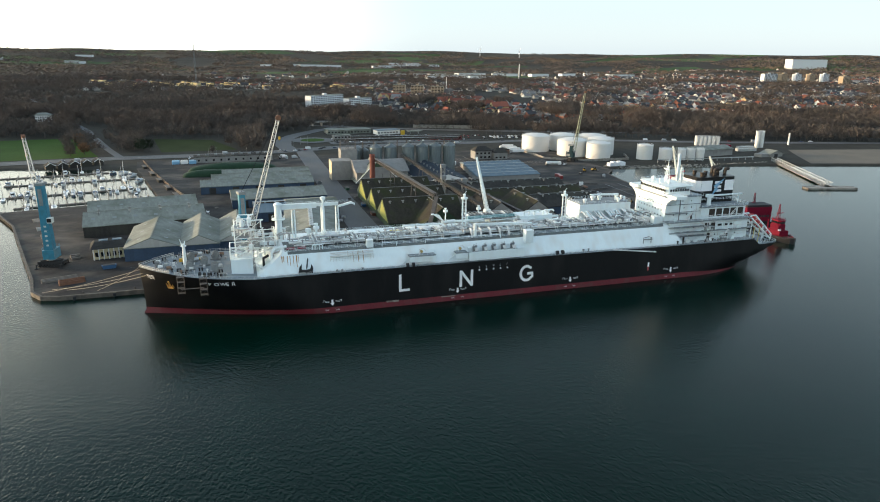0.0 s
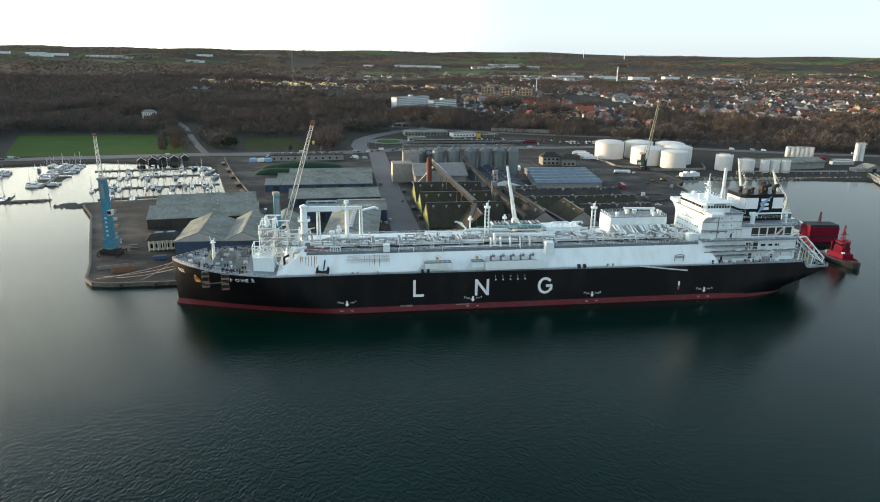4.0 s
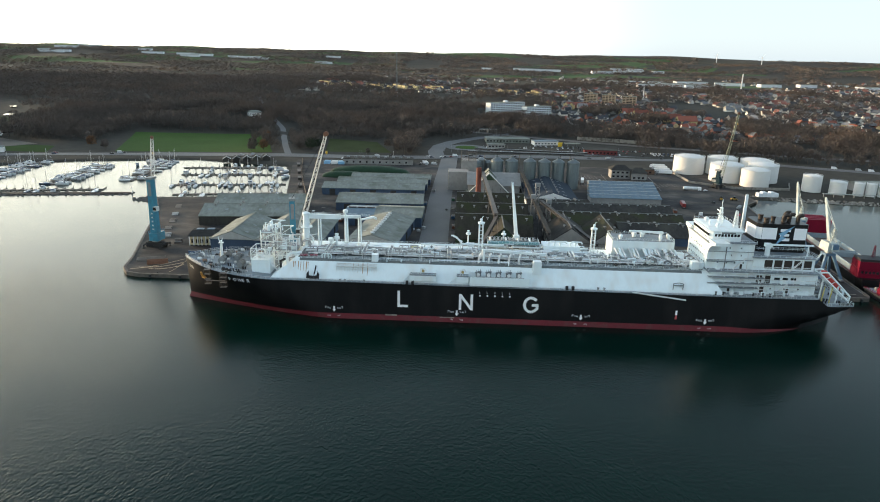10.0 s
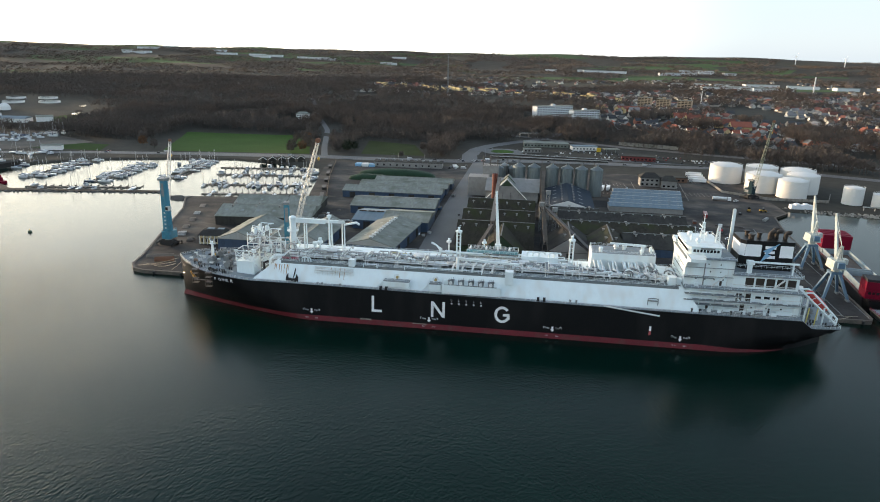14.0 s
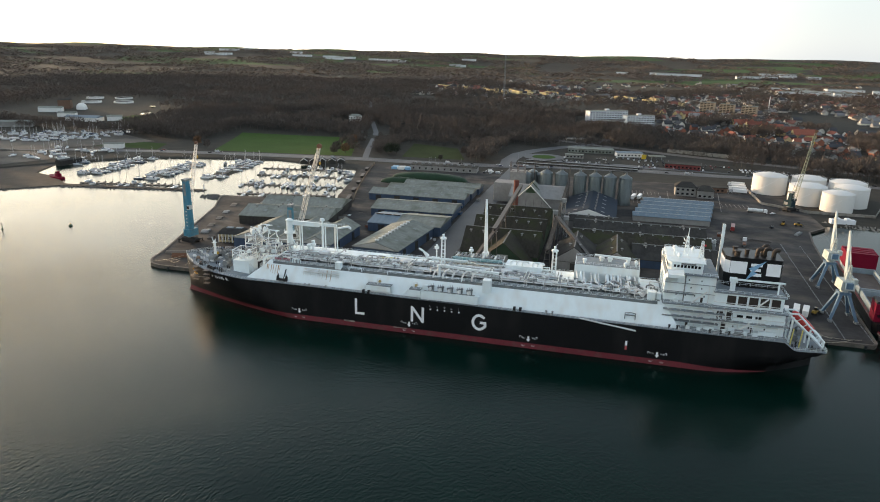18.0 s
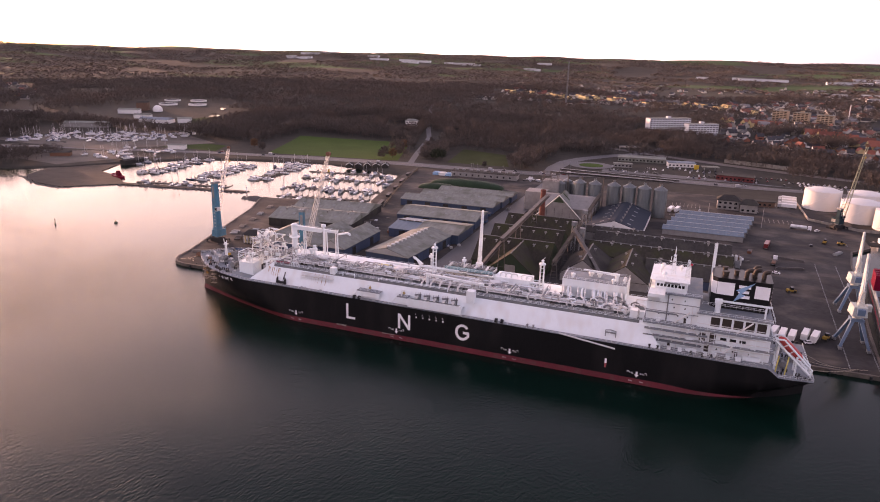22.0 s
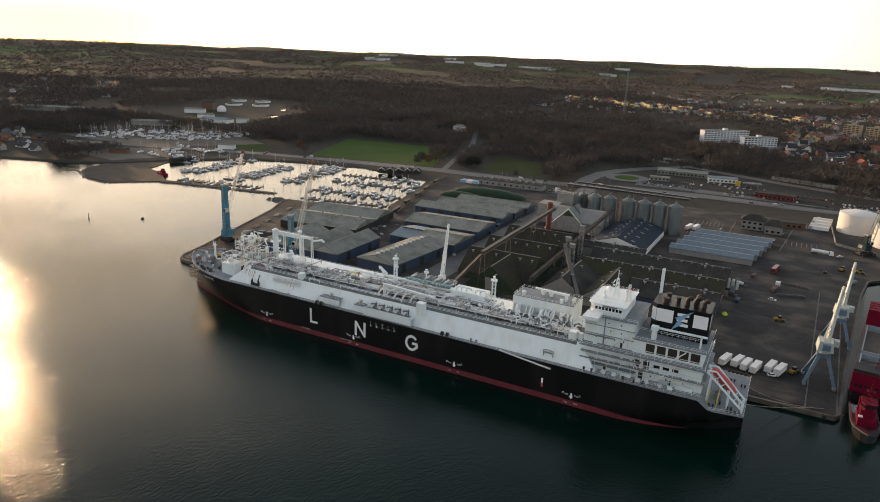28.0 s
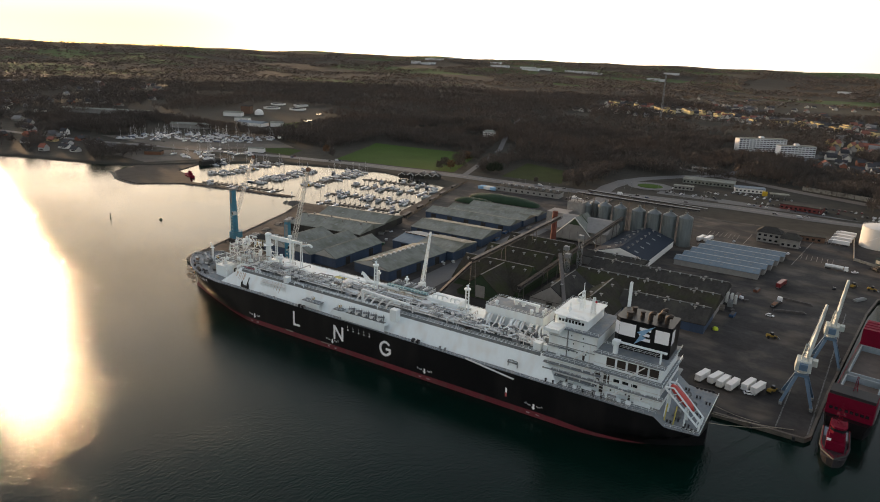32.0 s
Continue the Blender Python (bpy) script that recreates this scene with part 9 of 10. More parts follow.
for nm, lb, x, y, w, d, h, yaw, wl in (("retail_hall", "low grey retail hall beyond the road", 36, 580, 54, 22, 4.4, 4, M_ROOFGREY), ("filling_station", "white car showroom with blue roof edge", 81, 562, 30, 13, 4.6, 12, M_TANK),
                                       ("shop", "low red and white roadside shop", 137, 502, 36, 17, 4.6, -6, M_SHOPRED), ("customs_office", "two-storey grey office with hipped dark roof", 126, 353, 17, 13, 7.6, 0, M_WALLGREY), ("customs_office", "two-storey grey office wing with hipped dark roof", 141.5, 347, 13, 12, 6.4, 0, M_WALLGREY), ("brick_office", "low brown brick office with flat dark roof", 150, 376, 26, 9, 4.2, 8, M_BROWNBRICK),
                                       ("roadside_hall", "small grey hall by the roundabout", 20, 528, 20, 8, 3.8, 10, M_WALLGREY), ("depot", "low grey depot beyond the railway", 250, 640, 60, 14, 6, -20, M_WALLGREY)):
    zb = max(2.5, ground_z(x, y))
    t = thing(nm, lb, "building", (x, y, zb), yaw)
    part("wall", Geo().box(-w / 2, -d / 2, -1, w / 2, d / 2, h), wl, t)
    if nm == "customs_office":
        part("roof", Geo().add([(-w / 2 - 1, -d / 2 - 1, h), (w / 2 + 1, -d / 2 - 1, h), (w / 2 + 1, d / 2 + 1, h), (-w / 2 - 1, d / 2 + 1, h), (-w / 4, 0, h + 4), (w / 4, 0, h + 4)], [(3, 2, 1, 0), (0, 1, 5, 4), (1, 2, 5), (2, 3, 4, 5), (3, 0, 4)]), M_ROOFDARK, t)
    else:
        part("roof", Geo().box(-w / 2 - 0.5, -d / 2 - 0.5, h, w / 2 + 0.5, d / 2 + 0.5, h + 0.5), M_ROOFPALE if nm == "filling_station" else M_ROOFDARK if nm in ("shop", "brick_office") else M_ROOFGREY, t)
    for k in range(int(w / 4)):
        for z in ((1.2, 4.8) if h > 7 else (1.2,)):
            part("window", Geo().box(-w / 2 + 1 + k * 4, -d / 2 - 0.08, z, -w / 2 + 3 + k * 4, -d / 2 + 0.02, z + 1.5), M_GLASSDARK, t)
t = thing("price_totem", "yellow filling station sign block beside the pumps", "sign", (98, 548, 2.7), 12)
part("sign_box", Geo().cbox((0, 0, 0.6), (5, 1.2, 5.0)), mat("sign_yellow", (0.55, 0.36, 0.02), 0.5, var=0.08), t)
part("foot", Geo().cbox((0, 0, -0.2), (4, 0.9, 0.9)), M_GREYSTEEL, t)
t = thing("pump_canopy", "flat pale canopy over the petrol pumps", "canopy", (112, 546, 2.7), 12)
part("canopy_roof", Geo().cbox((0, 0, 4.8), (18, 9, 0.7)), M_ROOFGREY, t)
for sx in (-1, 1):
    part("column", Geo().cbox((sx * 5.5, 0, -0.2), (0.6, 0.6, 5.0)), M_GREYSTEEL, t)
solo("railway_wall", Geo().prism([(128, 612), (176, 596), (222, 576), (222.4, 576.8), (176.4, 596.8), (128.4, 612.8)], 1, 8.4), M_CONCRETE, "long grey concrete retaining wall beside the railway", "wall")
# parked and passing cars
rng = random.Random(8)
for k in range(64):
    row, col = divmod(k, 22)
    if rng.random() < 0.6:
        park(cars[rng.choice((0, 1, 2, 3, 3, 2, 0, 4, 5))], 92 + col * 5.0 + rng.uniform(-1, 1), 490 + row * 16 + rng.uniform(-1.5, 1.5), 85 + rng.uniform(-3, 3), 2.74)
for k in range(24):
    park(cars[rng.choice((0, 1, 2, 3, 5))], rng.uniform(6, 64), 496 + rng.choice((0, 6, 30)), 90 + rng.uniform(-4, 4), 2.74)
for k in range(36):
    i = rng.randrange(3, len(ROAD) - 3)
    u = rng.random()
    (ax, ay), (bx, by) = ROAD[i], ROAD[i + 1]
    d = Vector((bx - ax, by - ay, 0)).normalized()
    off = rng.choice((-3.4, 3.4))
    park(rng.choice(cars + vans), ax + (bx - ax) * u - d.y * off, ay + (by - ay) * u + d.x * off, math.degrees(math.atan2(d.y, d.x)))
for k in range(14):
    park(rng.choice(cars), -140 + k * 5.0 + rng.uniform(-0.3, 0.3), 406 + k * 0.3 + rng.choice((0, 7.5)), 86 + rng.uniform(-4, 4))
for k in range(7):
    park(rng.choice(cars + vans), -60 + rng.uniform(0, 16), 392 + rng.uniform(0, 22), rng.choice((0, 90)) + rng.uniform(-6, 6))
for k in range(20):                                             # rows before the showroom
    row, col = divmod(k, 10)
    park(cars[rng.choice((0, 1, 2, 3, 3, 0))], 68 + col * 6.3 + rng.uniform(-0.4, 0.4), 548 - row * 9 - col * 0.9, 80 + rng.uniform(-5, 5), 2.8)
for k in range(14):
    x = rng.uniform(-160, 210)
    y = 482 if x > -40 else 415
    t = thing("street_lamp", "slim grey street lamp beside the shore road", "street lamp", (x, y, 2.5), group="street lamps")
    part("pole", Geo().tube((0, 0, 0), (0, 0, 9), 0.12, 0.08, 6), M_GREYSTEEL, t)
    part("lamp_head", Geo().box(-0.2, -1.4, 8.9, 0.2, 0.2, 9.1), M_GREYSTEEL, t)
# clutter between the sheds and along the harbour street
rng = random.Random(71)
M_CONT = [mat("container_" + n, c, 0.6, var=0.2, scale=0.5) for n, c in (("rust", (0.16, 0.06, 0.035)), ("blue", (0.03, 0.08, 0.16)), ("grey", (0.2, 0.2, 0.19)), ("green", (0.03, 0.09, 0.05)))]
CONT_WORDS = ["rust-red", "dull blue", "grey", "dark green"]
for k, (x, y, yaw) in enumerate(((-46, 196, 90), (-44, 214, 88), (-121, 172, 7), (-104, 150, 20), (-95, 158, 80), (-48, 236, 92), (-114, 300, 2), (-24, 232, 90), (-22, 150, 90), (-23, 176, 88), (33, 208, 0), (96, 210, 4), (128, 196, 86), (131, 160, 84), (-40, 262, 90), (-47, 290, 85), (136, 214, 80), (-160, 78, 12))):
    c = k % 4
    t = thing("skip_container", CONT_WORDS[c] + " steel skip standing beside the sheds", "container", (x, y, 2.5), yaw, "yard skips")
    part("tub", Geo().side([(-2.6, 0.15), (2.6, 0.15), (3.1, 1.8), (-3.1, 1.8)], -1.15, 1.15), M_CONT[c], t)
    part("load", Geo().cbox((0, 0, 1.7), (5.2, 1.9, 0.3)), M_STEELRUST, t, "dark scrap load")
for k in range(22):
    x, y = rng.choice(((-43, 150), (-46, 220), (-25, 200), (-108, 160), (-118, 182), (128, 180), (134, 200), (92, 205), (-150, 138), (-60, 312))) 
    x, y = x + rng.uniform(-5, 5), y + rng.uniform(-12, 12)
    solo("goods_crate", Geo().cbox((0, 0, 0), (rng.uniform(1.2, 3.4), rng.uniform(1.0, 2.2), rng.uniform(0.4, 1.6))), rng.choice((M_WOOD, M_STEELRUST, M_WRAP, M_PIPEGREY)), "small crate of goods standing on the yard", "crate", "yard crates", at=(x, y, 2.5), yaw=rng.uniform(0, 180))
for k in range(22):
    row, col = divmod(k, 11)
    park(cars[rng.choice((0, 0, 1, 2, 3, 5))], 196 + col * 4.6 + rng.uniform(-0.4, 0.4), 494 + row * 13 - col * 0.3, 88 + rng.uniform(-3, 3))


# ---- town ----
def bulk(name, templates, places, material, label, category):
    """Many copies of small triangle templates joined into one mesh of kind stuff. places: rows of x, y, z, width, height, turn, template."""
    pl = np.array([p[:6] for p in places], dtype=np.float64)
    which = np.array([p[6] for p in places])
    vs, fs, off = [], [], 0
    for k, (tv, tf) in enumerate(templates):
        rows = pl[which == k]
        if not len(rows):
            continue
        tv, tf = np.array(tv, dtype=np.float64), np.array(tf, dtype=np.int64)
        c, s = np.cos(rows[:, 5])[:, None], np.sin(rows[:, 5])[:, None]
        x = (tv[None, :, 0] * c - tv[None, :, 1] * s) * rows[:, 3:4] + rows[:, 0:1]
        y = (tv[None, :, 0] * s + tv[None, :, 1] * c) * rows[:, 3:4] + rows[:, 1:2]
        z = tv[None, :, 2] * rows[:, 4:5] + rows[:, 2:3]
        n, m = len(rows), len(tv)
        vs.append(np.stack([x, y, z], -1).reshape(-1, 3))
        fs.append((tf[None] + (np.arange(n) * m)[:, None, None] + off).reshape(-1, 3))
        off += n * m
    V, F = np.concatenate(vs), np.concatenate(fs)
    me = bpy.data.meshes.new(name)
    me.vertices.add(len(V))
    me.vertices.foreach_set("co", V.ravel())
    me.loops.add(len(F) * 3)
    me.loops.foreach_set("vertex_index", F.ravel())
    me.polygons.add(len(F))
    me.polygons.foreach_set("loop_start", np.arange(len(F)) * 3)
    me.polygons.foreach_set("loop_total", np.full(len(F), 3))
    me.update(calc_edges=True)
    me.validate()
    me.materials.append(material)
    return tagged(new(name, me), label, category, kind="stuff")


M_TILE_RED = mat("red_clay_tiles", (0.2, 0.06, 0.036), 0.85, var=0.2, scale=0.2, random_ob=0.35, island=0.0)
M_TILE_DARK = mat("dark_slate_tiles", (0.032, 0.032, 0.036), 0.8, var=0.2, scale=0.2, random_ob=0.3)
M_TILE_GREY = mat("grey_eternit_tiles", (0.13, 0.13, 0.13), 0.8, var=0.2, scale=0.2, random_ob=0.3)
M_HW = [mat("house_wall_" + n, c, 0.85, var=0.1, random_ob=0.15) for n, c in (("white", (0.62, 0.6, 0.56)), ("yellow_brick", (0.42, 0.32, 0.17)), ("red_brick", (0.24, 0.09, 0.055)), ("grey", (0.32, 0.31, 0.29)))]
HW_WORDS = ["white rendered", "yellow brick", "red brick", "grey rendered"]
ROOFS = [(M_TILE_RED, "red tiled"), (M_TILE_DARK, "dark slate"), (M_TILE_GREY, "grey")]
house_src = {}


def make_house(w, r, size):
    L, D, e, h = size
    t = thing("house", "small " + HW_WORDS[w] + " house with " + ROOFS[r][1] + " gable roof", "house", (0, 0, 0), group="houses of the town")
    part("wall", Geo().end([(-D / 2, -2), (D / 2, -2), (D / 2, e), (0, h - 0.2), (-D / 2, e)], -L / 2, L / 2), M_HW[w], t)
    g = Geo()
    for s in (-1, 1):
        p = [(0, h), (s * (D / 2 + 0.5), e - 0.35), (s * (D / 2 + 0.5), e - 0.05), (0, h + 0.3)]
        g.end(p if s < 0 else p[::-1], -L / 2 - 0.4, L / 2 + 0.4)
    part("roof", g, ROOFS[r][0], t)
    part("chimney", Geo().cbox((L * 0.15, 0, h - 1), (0.7, 0.7, 2.0)), M_HW[2], t)
    for s in (-1,):
        part("window", Geo().box(-L * 0.3, s * (D / 2) - 0.05, 1.0, L * 0.3, s * (D / 2) + 0.05, 2.2), M_GLASSDARK, t)
    return t


rng = random.Random(33)
SIZES = [(11, 8, 3.0, 6.6), (14, 8, 2.8, 5.8), (9, 8.5, 4.6, 8.6), (17, 9, 3.0, 6.4)]


TOWN_EDGE = [(60, 800), (110, 775), (185, 712), (240, 662), (350, 606), (430, 616), (560, 640), (700, 585), (900, 520), (2400, 300)]


def town_edge(x):
    """Where the town begins, behind its belt of trees."""
    for (ax, ay), (bx, by) in zip(TOWN_EDGE, TOWN_EDGE[1:]):
        if ax <= x <= bx:
            return ay + (by - ay) * (x - ax) / (bx - ax)
    return 3000


def in_town(x, y):
    return x > 128 + 0.03 * (y - 700) and town_edge(x) < y < 1560 + 0.2 * x and x < 2300


near_houses, far_houses = [], []
yy = 560.0
while yy < 1750:
    xx = 60.0
    step = 21 + (yy - 560) * 0.012
    while xx < 2100:
        x, y = xx + rng.uniform(-5, 5), yy + rng.uniform(-4, 4)
        xx += step * rng.uniform(0.85, 1.2)
        if not in_town(x, y) or noise.noise(Vector((x / 160, y / 160, 2))) > 0.42:
            continue
        (near_houses if y < 860 and len(near_houses) < 300 and x < 1000 else far_houses).append((x, y))
    yy += step * 1.05
# houses on the west shore and in the far villages
west = []
for k in range(420):
    x, y = rng.uniform(-1700, -620), rng.uniform(150, 1000)
    if y > 200 + (-640 - x) * -0.12 + 60 and (y < 330 + (-600 - x) * 0.75) and noise.noise(Vector((x / 130, y / 130, 7))) < 0.25 and not (-1020 < x < -540 and 330 < y < 640):
        west.append((x, y))
for k in range(700):
    x, y = rng.uniform(-1300, 2600), rng.uniform(1500, 2500)
    if noise.noise(Vector((x / 300, y / 300, 5))) < 0.0 and x > -350 + (y - 1500) * 0.1:
        far_houses.append((x, y))


for k in range(330):
    x, y = rng.uniform(-400, 130), rng.uniform(1210, 1760)
    if noise.noise(Vector((x / 200, y / 200, 9))) < 0.2:
        far_houses.append((x, y))


def house_at(x, y):
    w, r, s = rng.choice((0, 0, 1, 2, 3, 2)), rng.choice((0, 1, 1, 1, 2)), rng.randrange(4)
    key = (w, r, s)
    m = pose(x, y, ground_z(x, y), 0, 0, rng.choice((8, 98, 20, 110)) + rng.uniform(-6, 6))
    if key not in house_src:
        house_src[key] = make_house(w, r, SIZES[s])
        house_src[key].matrix_basis = m
    else:
        copy_thing(house_src[key], m)


for x, y in near_houses:
    house_at(x, y)
for x, y in west[:60]:
    house_at(x, y)
SHORE_HOUSES = [(-745, 233), (-670, 216), (-672, 243), (-720, 292), (-700, 262), (-790, 262), (-772, 300), (-640, 238), (-810, 232), (-830, 285), (-735, 262), (-668, 285)]
for x, y in SHORE_HOUSES:
    house_at(x, y)
# joined far houses: walls and roofs
hw = ([(-0.5, -0.35, -0.6), (0.5, -0.35, -0.6), (0.5, 0.35, -0.6), (-0.5, 0.35, -0.6), (-0.5, -0.35, 0.45), (0.5, -0.35, 0.45), (0.5, 0.35, 0.45), (-0.5, 0.35, 0.45), (-0.5, 0, 1.0), (0.5, 0, 1.0)],
      [(0, 1, 5), (0, 5, 4), (1, 2, 6), (1, 6, 5), (2, 3, 7), (2, 7, 6), (3, 0, 4), (3, 4, 7), (5, 6, 9), (7, 4, 8)])
hr = ([(-0.54, -0.41, 0.38), (0.54, -0.41, 0.38), (0.54, 0, 1.05), (-0.54, 0, 1.05), (-0.54, 0.41, 0.38), (0.54, 0.41, 0.38)], [(0, 1, 2), (0, 2, 3), (3, 2, 5), (3, 5, 4)])
rows = [(x, y, ground_z(x, y), rng.uniform(10, 17), rng.uniform(5.5, 8.5), radians(rng.choice((8, 98, 20, 110)) + rng.uniform(-6, 6)), 0) for x, y in far_houses + west[60:]]
split = [rng.random() for _ in rows]
M_WALLMIX = mat("mixed_house_walls", (0.46, 0.43, 0.38), 0.85, var=0.1, island=0.55)
bulk("far_houses", [hw], rows, M_WALLMIX, "many small pale house walls of the spread-out town", "houses")
for lo, hi, mt, lb in ((0, 0.26, mat("far_red_roofs", (0.17, 0.058, 0.038), 0.85, var=0.2, island=0.4), "many red tiled roofs of the town"), (0.26, 0.78, mat("far_dark_roofs", (0.036, 0.036, 0.039), 0.85, var=0.2, island=0.4), "many dark slate roofs of the town"),
                       (0.78, 1.01, mat("far_grey_roofs", (0.16, 0.155, 0.15), 0.85, var=0.2, island=0.4), "many grey roofs of the town")):
    bulk("far_roofs", [hr], [r for r, s in zip(rows, split) if lo <= s < hi], mt, lb, "roofs")


def block(name, label, x, y, L, D, floors, yaw, wall, band=True):
    """An apartment block with window bands on both long sides."""
    t = thing(name, label, "apartment block", (x, y, ground_z(x, y) - 0.5), yaw)
    H = floors * 2.9 + 1
    part("wall", Geo().box(-L / 2, -D / 2, -2, L / 2, D / 2, H), wall, t)
    part("roof", Geo().box(-L / 2 - 0.3, -D / 2 - 0.3, H, L / 2 + 0.3, D / 2 + 0.3, H + 0.5), M_ROOFGREY, t)
    part("lift_house", Geo().box(-3, -2, H + 0.5, 3, 3, H + 3), wall, t)
    for f in range(floors):
        z = 1.6 + f * 2.9
        for s in (-1,):
            n = max(3, int(L / 5))
            for k in range(n):
                x0 = -L / 2 + L * (k + 0.15) / n
                part("window", Geo().box(x0, s * D / 2 - 0.06, z, x0 + L / n * 0.7, s * D / 2 + 0.06, z + 1.3), M_GLASSDARK, t)
    return t


# yellow of the low sun on the gables is put into this brick colour
M_GABLEYELLOW = mat("sunlit_yellow_gable_brick", (0.5, 0.38, 0.18), 0.85, var=0.12, scale=0.4)
for k in range(5):
    x, y = 242 + k * 16.5, 868 - k * 22
    t = thing("long_house", "long house with steep red tiled roof and yellow gable", "house", (x + 12, y + 6, ground_z(x, y)), 14, "red-roofed long houses")
    part("wall", Geo().end([(-6.5, -2), (6.5, -2), (6.5, 5), (0, 11.6), (-6.5, 5)], -16, 16), M_GABLEYELLOW, t)
    for sy in (-1, 1):
        part("roof", Geo().end([(0, 11.9), (sy * 7.3, 4.4), (sy * 7.3, 4.8), (0, 12.3)][::-sy], -15.6, 16.6), M_TILE_RED, t)
    part("gable_window", Geo().box(-16.08, -1.2, 5.4, -15.98, 1.2, 7.2), M_GLASSDARK, t)
    part("chimney", Geo().cbox((6, 0, 11), (0.9, 0.9, 2.4)), M_HW[2], t)
for k, (x, y) in enumerate(((132, 985), (142, 978), (163, 962), (172, 956))):
    t = thing("gable_house", "tall gabled house in sunlit yellow beside the apartment blocks", "house", (x, y, ground_z(x, y)), -18, "pale gabled houses")
    part("wall", Geo().side([(-4, -2), (4, -2), (4, 7.4), (0, 11.6), (-4, 7.4)], -8, 8), M_GABLEYELLOW, t)
    for sx in (-1, 1):
        part("roof", Geo().side([(0, 11.8), (sx * 4.6, 6.9), (sx * 4.6, 7.3), (0, 12.2)][::sx], -8.3, 8.3), M_TILE_RED, t)
    for z in (1.2, 4.4):
        part("window", Geo().box(-1.2, -8.08, z, 1.2, -7.98, z + 1.5), M_GLASSDARK, t)
t = thing("school", "long low building with dull red roof behind the gabled houses", "building", (196, 985, ground_z(196, 985)), -20)
part("wall", Geo().box(-26, -7, -2, 26, 7, 5), M_HW[2], t)
part("roof", Geo().end([(-8, 4.8), (8, 4.8), (0, 9)], -26.6, 26.6), M_TILE_RED, t)
t = thing("rail_bridge", "small grey concrete bridge over the railway cutting", "bridge", (14, 652, ground_z(14, 652)), 8)
part("deck", Geo().box(-13, -3.5, 4.2, 13, 3.5, 5.2), M_CONCRETE, t)
for x in (-12, 0, 12):
    part("pier", Geo().box(x - 0.7, -3, -1, x + 0.7, 3, 4.2), M_CONCRETE, t)
part("railing", Geo().rail([(-13, -3.4, 5.2), (13, -3.4, 5.2)], 1.1, 2, 0.08).rail([(-13, 3.4, 5.2), (13, 3.4, 5.2)], 1.1, 2, 0.08), M_GREYSTEEL, t)
t = thing("work_boat", "red work boat lying inside the marina mole", "work boat", (-410, 229, 0.9), 72)
part("hull", small_hull(19, 6, 1.9, 6), M_SHIPRED, t)
part("deckhouse", Geo().box(-1.8, 4, 1.9, 1.8, 9, 4.6).box(-1.4, 5.5, 4.6, 1.4, 8.4, 6.4), M_SHIPRED, t)
part("wheelhouse_window", Geo().box(-1.42, 5.6, 5.2, 1.42, 8.45, 6.0), M_GLASSDARK, t)
part("mast", Geo().tube((0, 7, 6.4), (0, 7, 10.5), 0.1, 0.06, 6), M_GREYSTEEL, t)
M_BLOCKWHITE = mat("white_concrete_panels", (0.6, 0.61, 0.62), 0.8, var=0.06)
M_BLOCKTAN = mat("tan_brick_block", (0.36, 0.27, 0.18), 0.85, var=0.08)
block("apartment_block", "white five-storey apartment block above the wood", 49, 868, 72, 13, 6, 36, M_BLOCKWHITE)
block("apartment_block", "white four-storey apartment block above the wood", 98, 842, 50, 13, 5, 33, M_BLOCKWHITE)
for k, (x, y) in enumerate(((226, 1078), (256, 1052), (288, 1022))):
    block("apartment_block", "tan brick apartment block at the town's edge", x, y, 24, 16, 6, -20, M_BLOCKTAN)
for k in range(5):
    block("tower_block", "pale high-rise tower block on the horizon of the town", 1380 + k * 46, 1352 - k * 4, 22 if k else 48, 14, 10, 4, M_BLOCKWHITE if k % 2 == 0 else M_BLOCKTAN)
for x, y in ((1497, 1205), (1634, 1198), (1668, 1180)):
    block("tower_block", "pale high-rise tower block on the horizon of the town", x, y, 30, 14, 10, 6, M_BLOCKTAN)
t = thing("cold_store", "huge white windowless hall far behind the town", "building", (2560, 2400, ground_z(2560, 2400)), -20)
part("wall", Geo().box(-80, -40, -5, 80, 40, 42), M_BLOCKWHITE, t)
part("roof", Geo().box(-81, -41, 42, 81, 41, 43), M_ROOFGREY, t)
# low terraces in rows, the sun's yellow put into their wall colour
rng = random.Random(17)
for k in range(44):
    u = rng.random()
    x, y = -390 + 570 * u + rng.uniform(-20, 20), 1460 - 190 * u + rng.uniform(-70, 60)
    t = thing("terrace", "low terrace house row in sunlit yellow with flat roof", "terrace", (x, y, ground_z(x, y) + 1), -55 + rng.uniform(-6, 6), "terrace rows")
    L = rng.uniform(10, 26)
    part("wall", Geo().box(-L / 2, -4, -4, L / 2, 4, 7.0), mat("sunlit_yellow_brick", (0.55, 0.44, 0.22), 0.85, var=0.08) if k == 0 else bpy.data.materials["sunlit_yellow_brick"], t)
    part("roof", Geo().box(-L / 2 - 0.3, -4.4, 7.0, L / 2 + 0.3, 4.4, 7.5), M_ROOFDARK, t)
for k in range(26):
    x, y = (rng.uniform(380, 1500), rng.uniform(1760, 2150)) if k < 15 else (rng.uniform(60, 900), rng.uniform(2900, 3150))
    t = thing("factory", "long low white factory hall in the far district", "factory", (x, y, ground_z(x, y)), rng.uniform(-20, 10), "far factory halls")
    L = rng.uniform(40, 110)
    part("wall", Geo().box(-L / 2, -14, -4, L / 2, 14, 9), M_BLOCKWHITE, t)
    part("roof", Geo().box(-L / 2 - 0.4, -14.4, 9, L / 2 + 0.4, 14.4, 9.8), M_ROOFGREY, t)
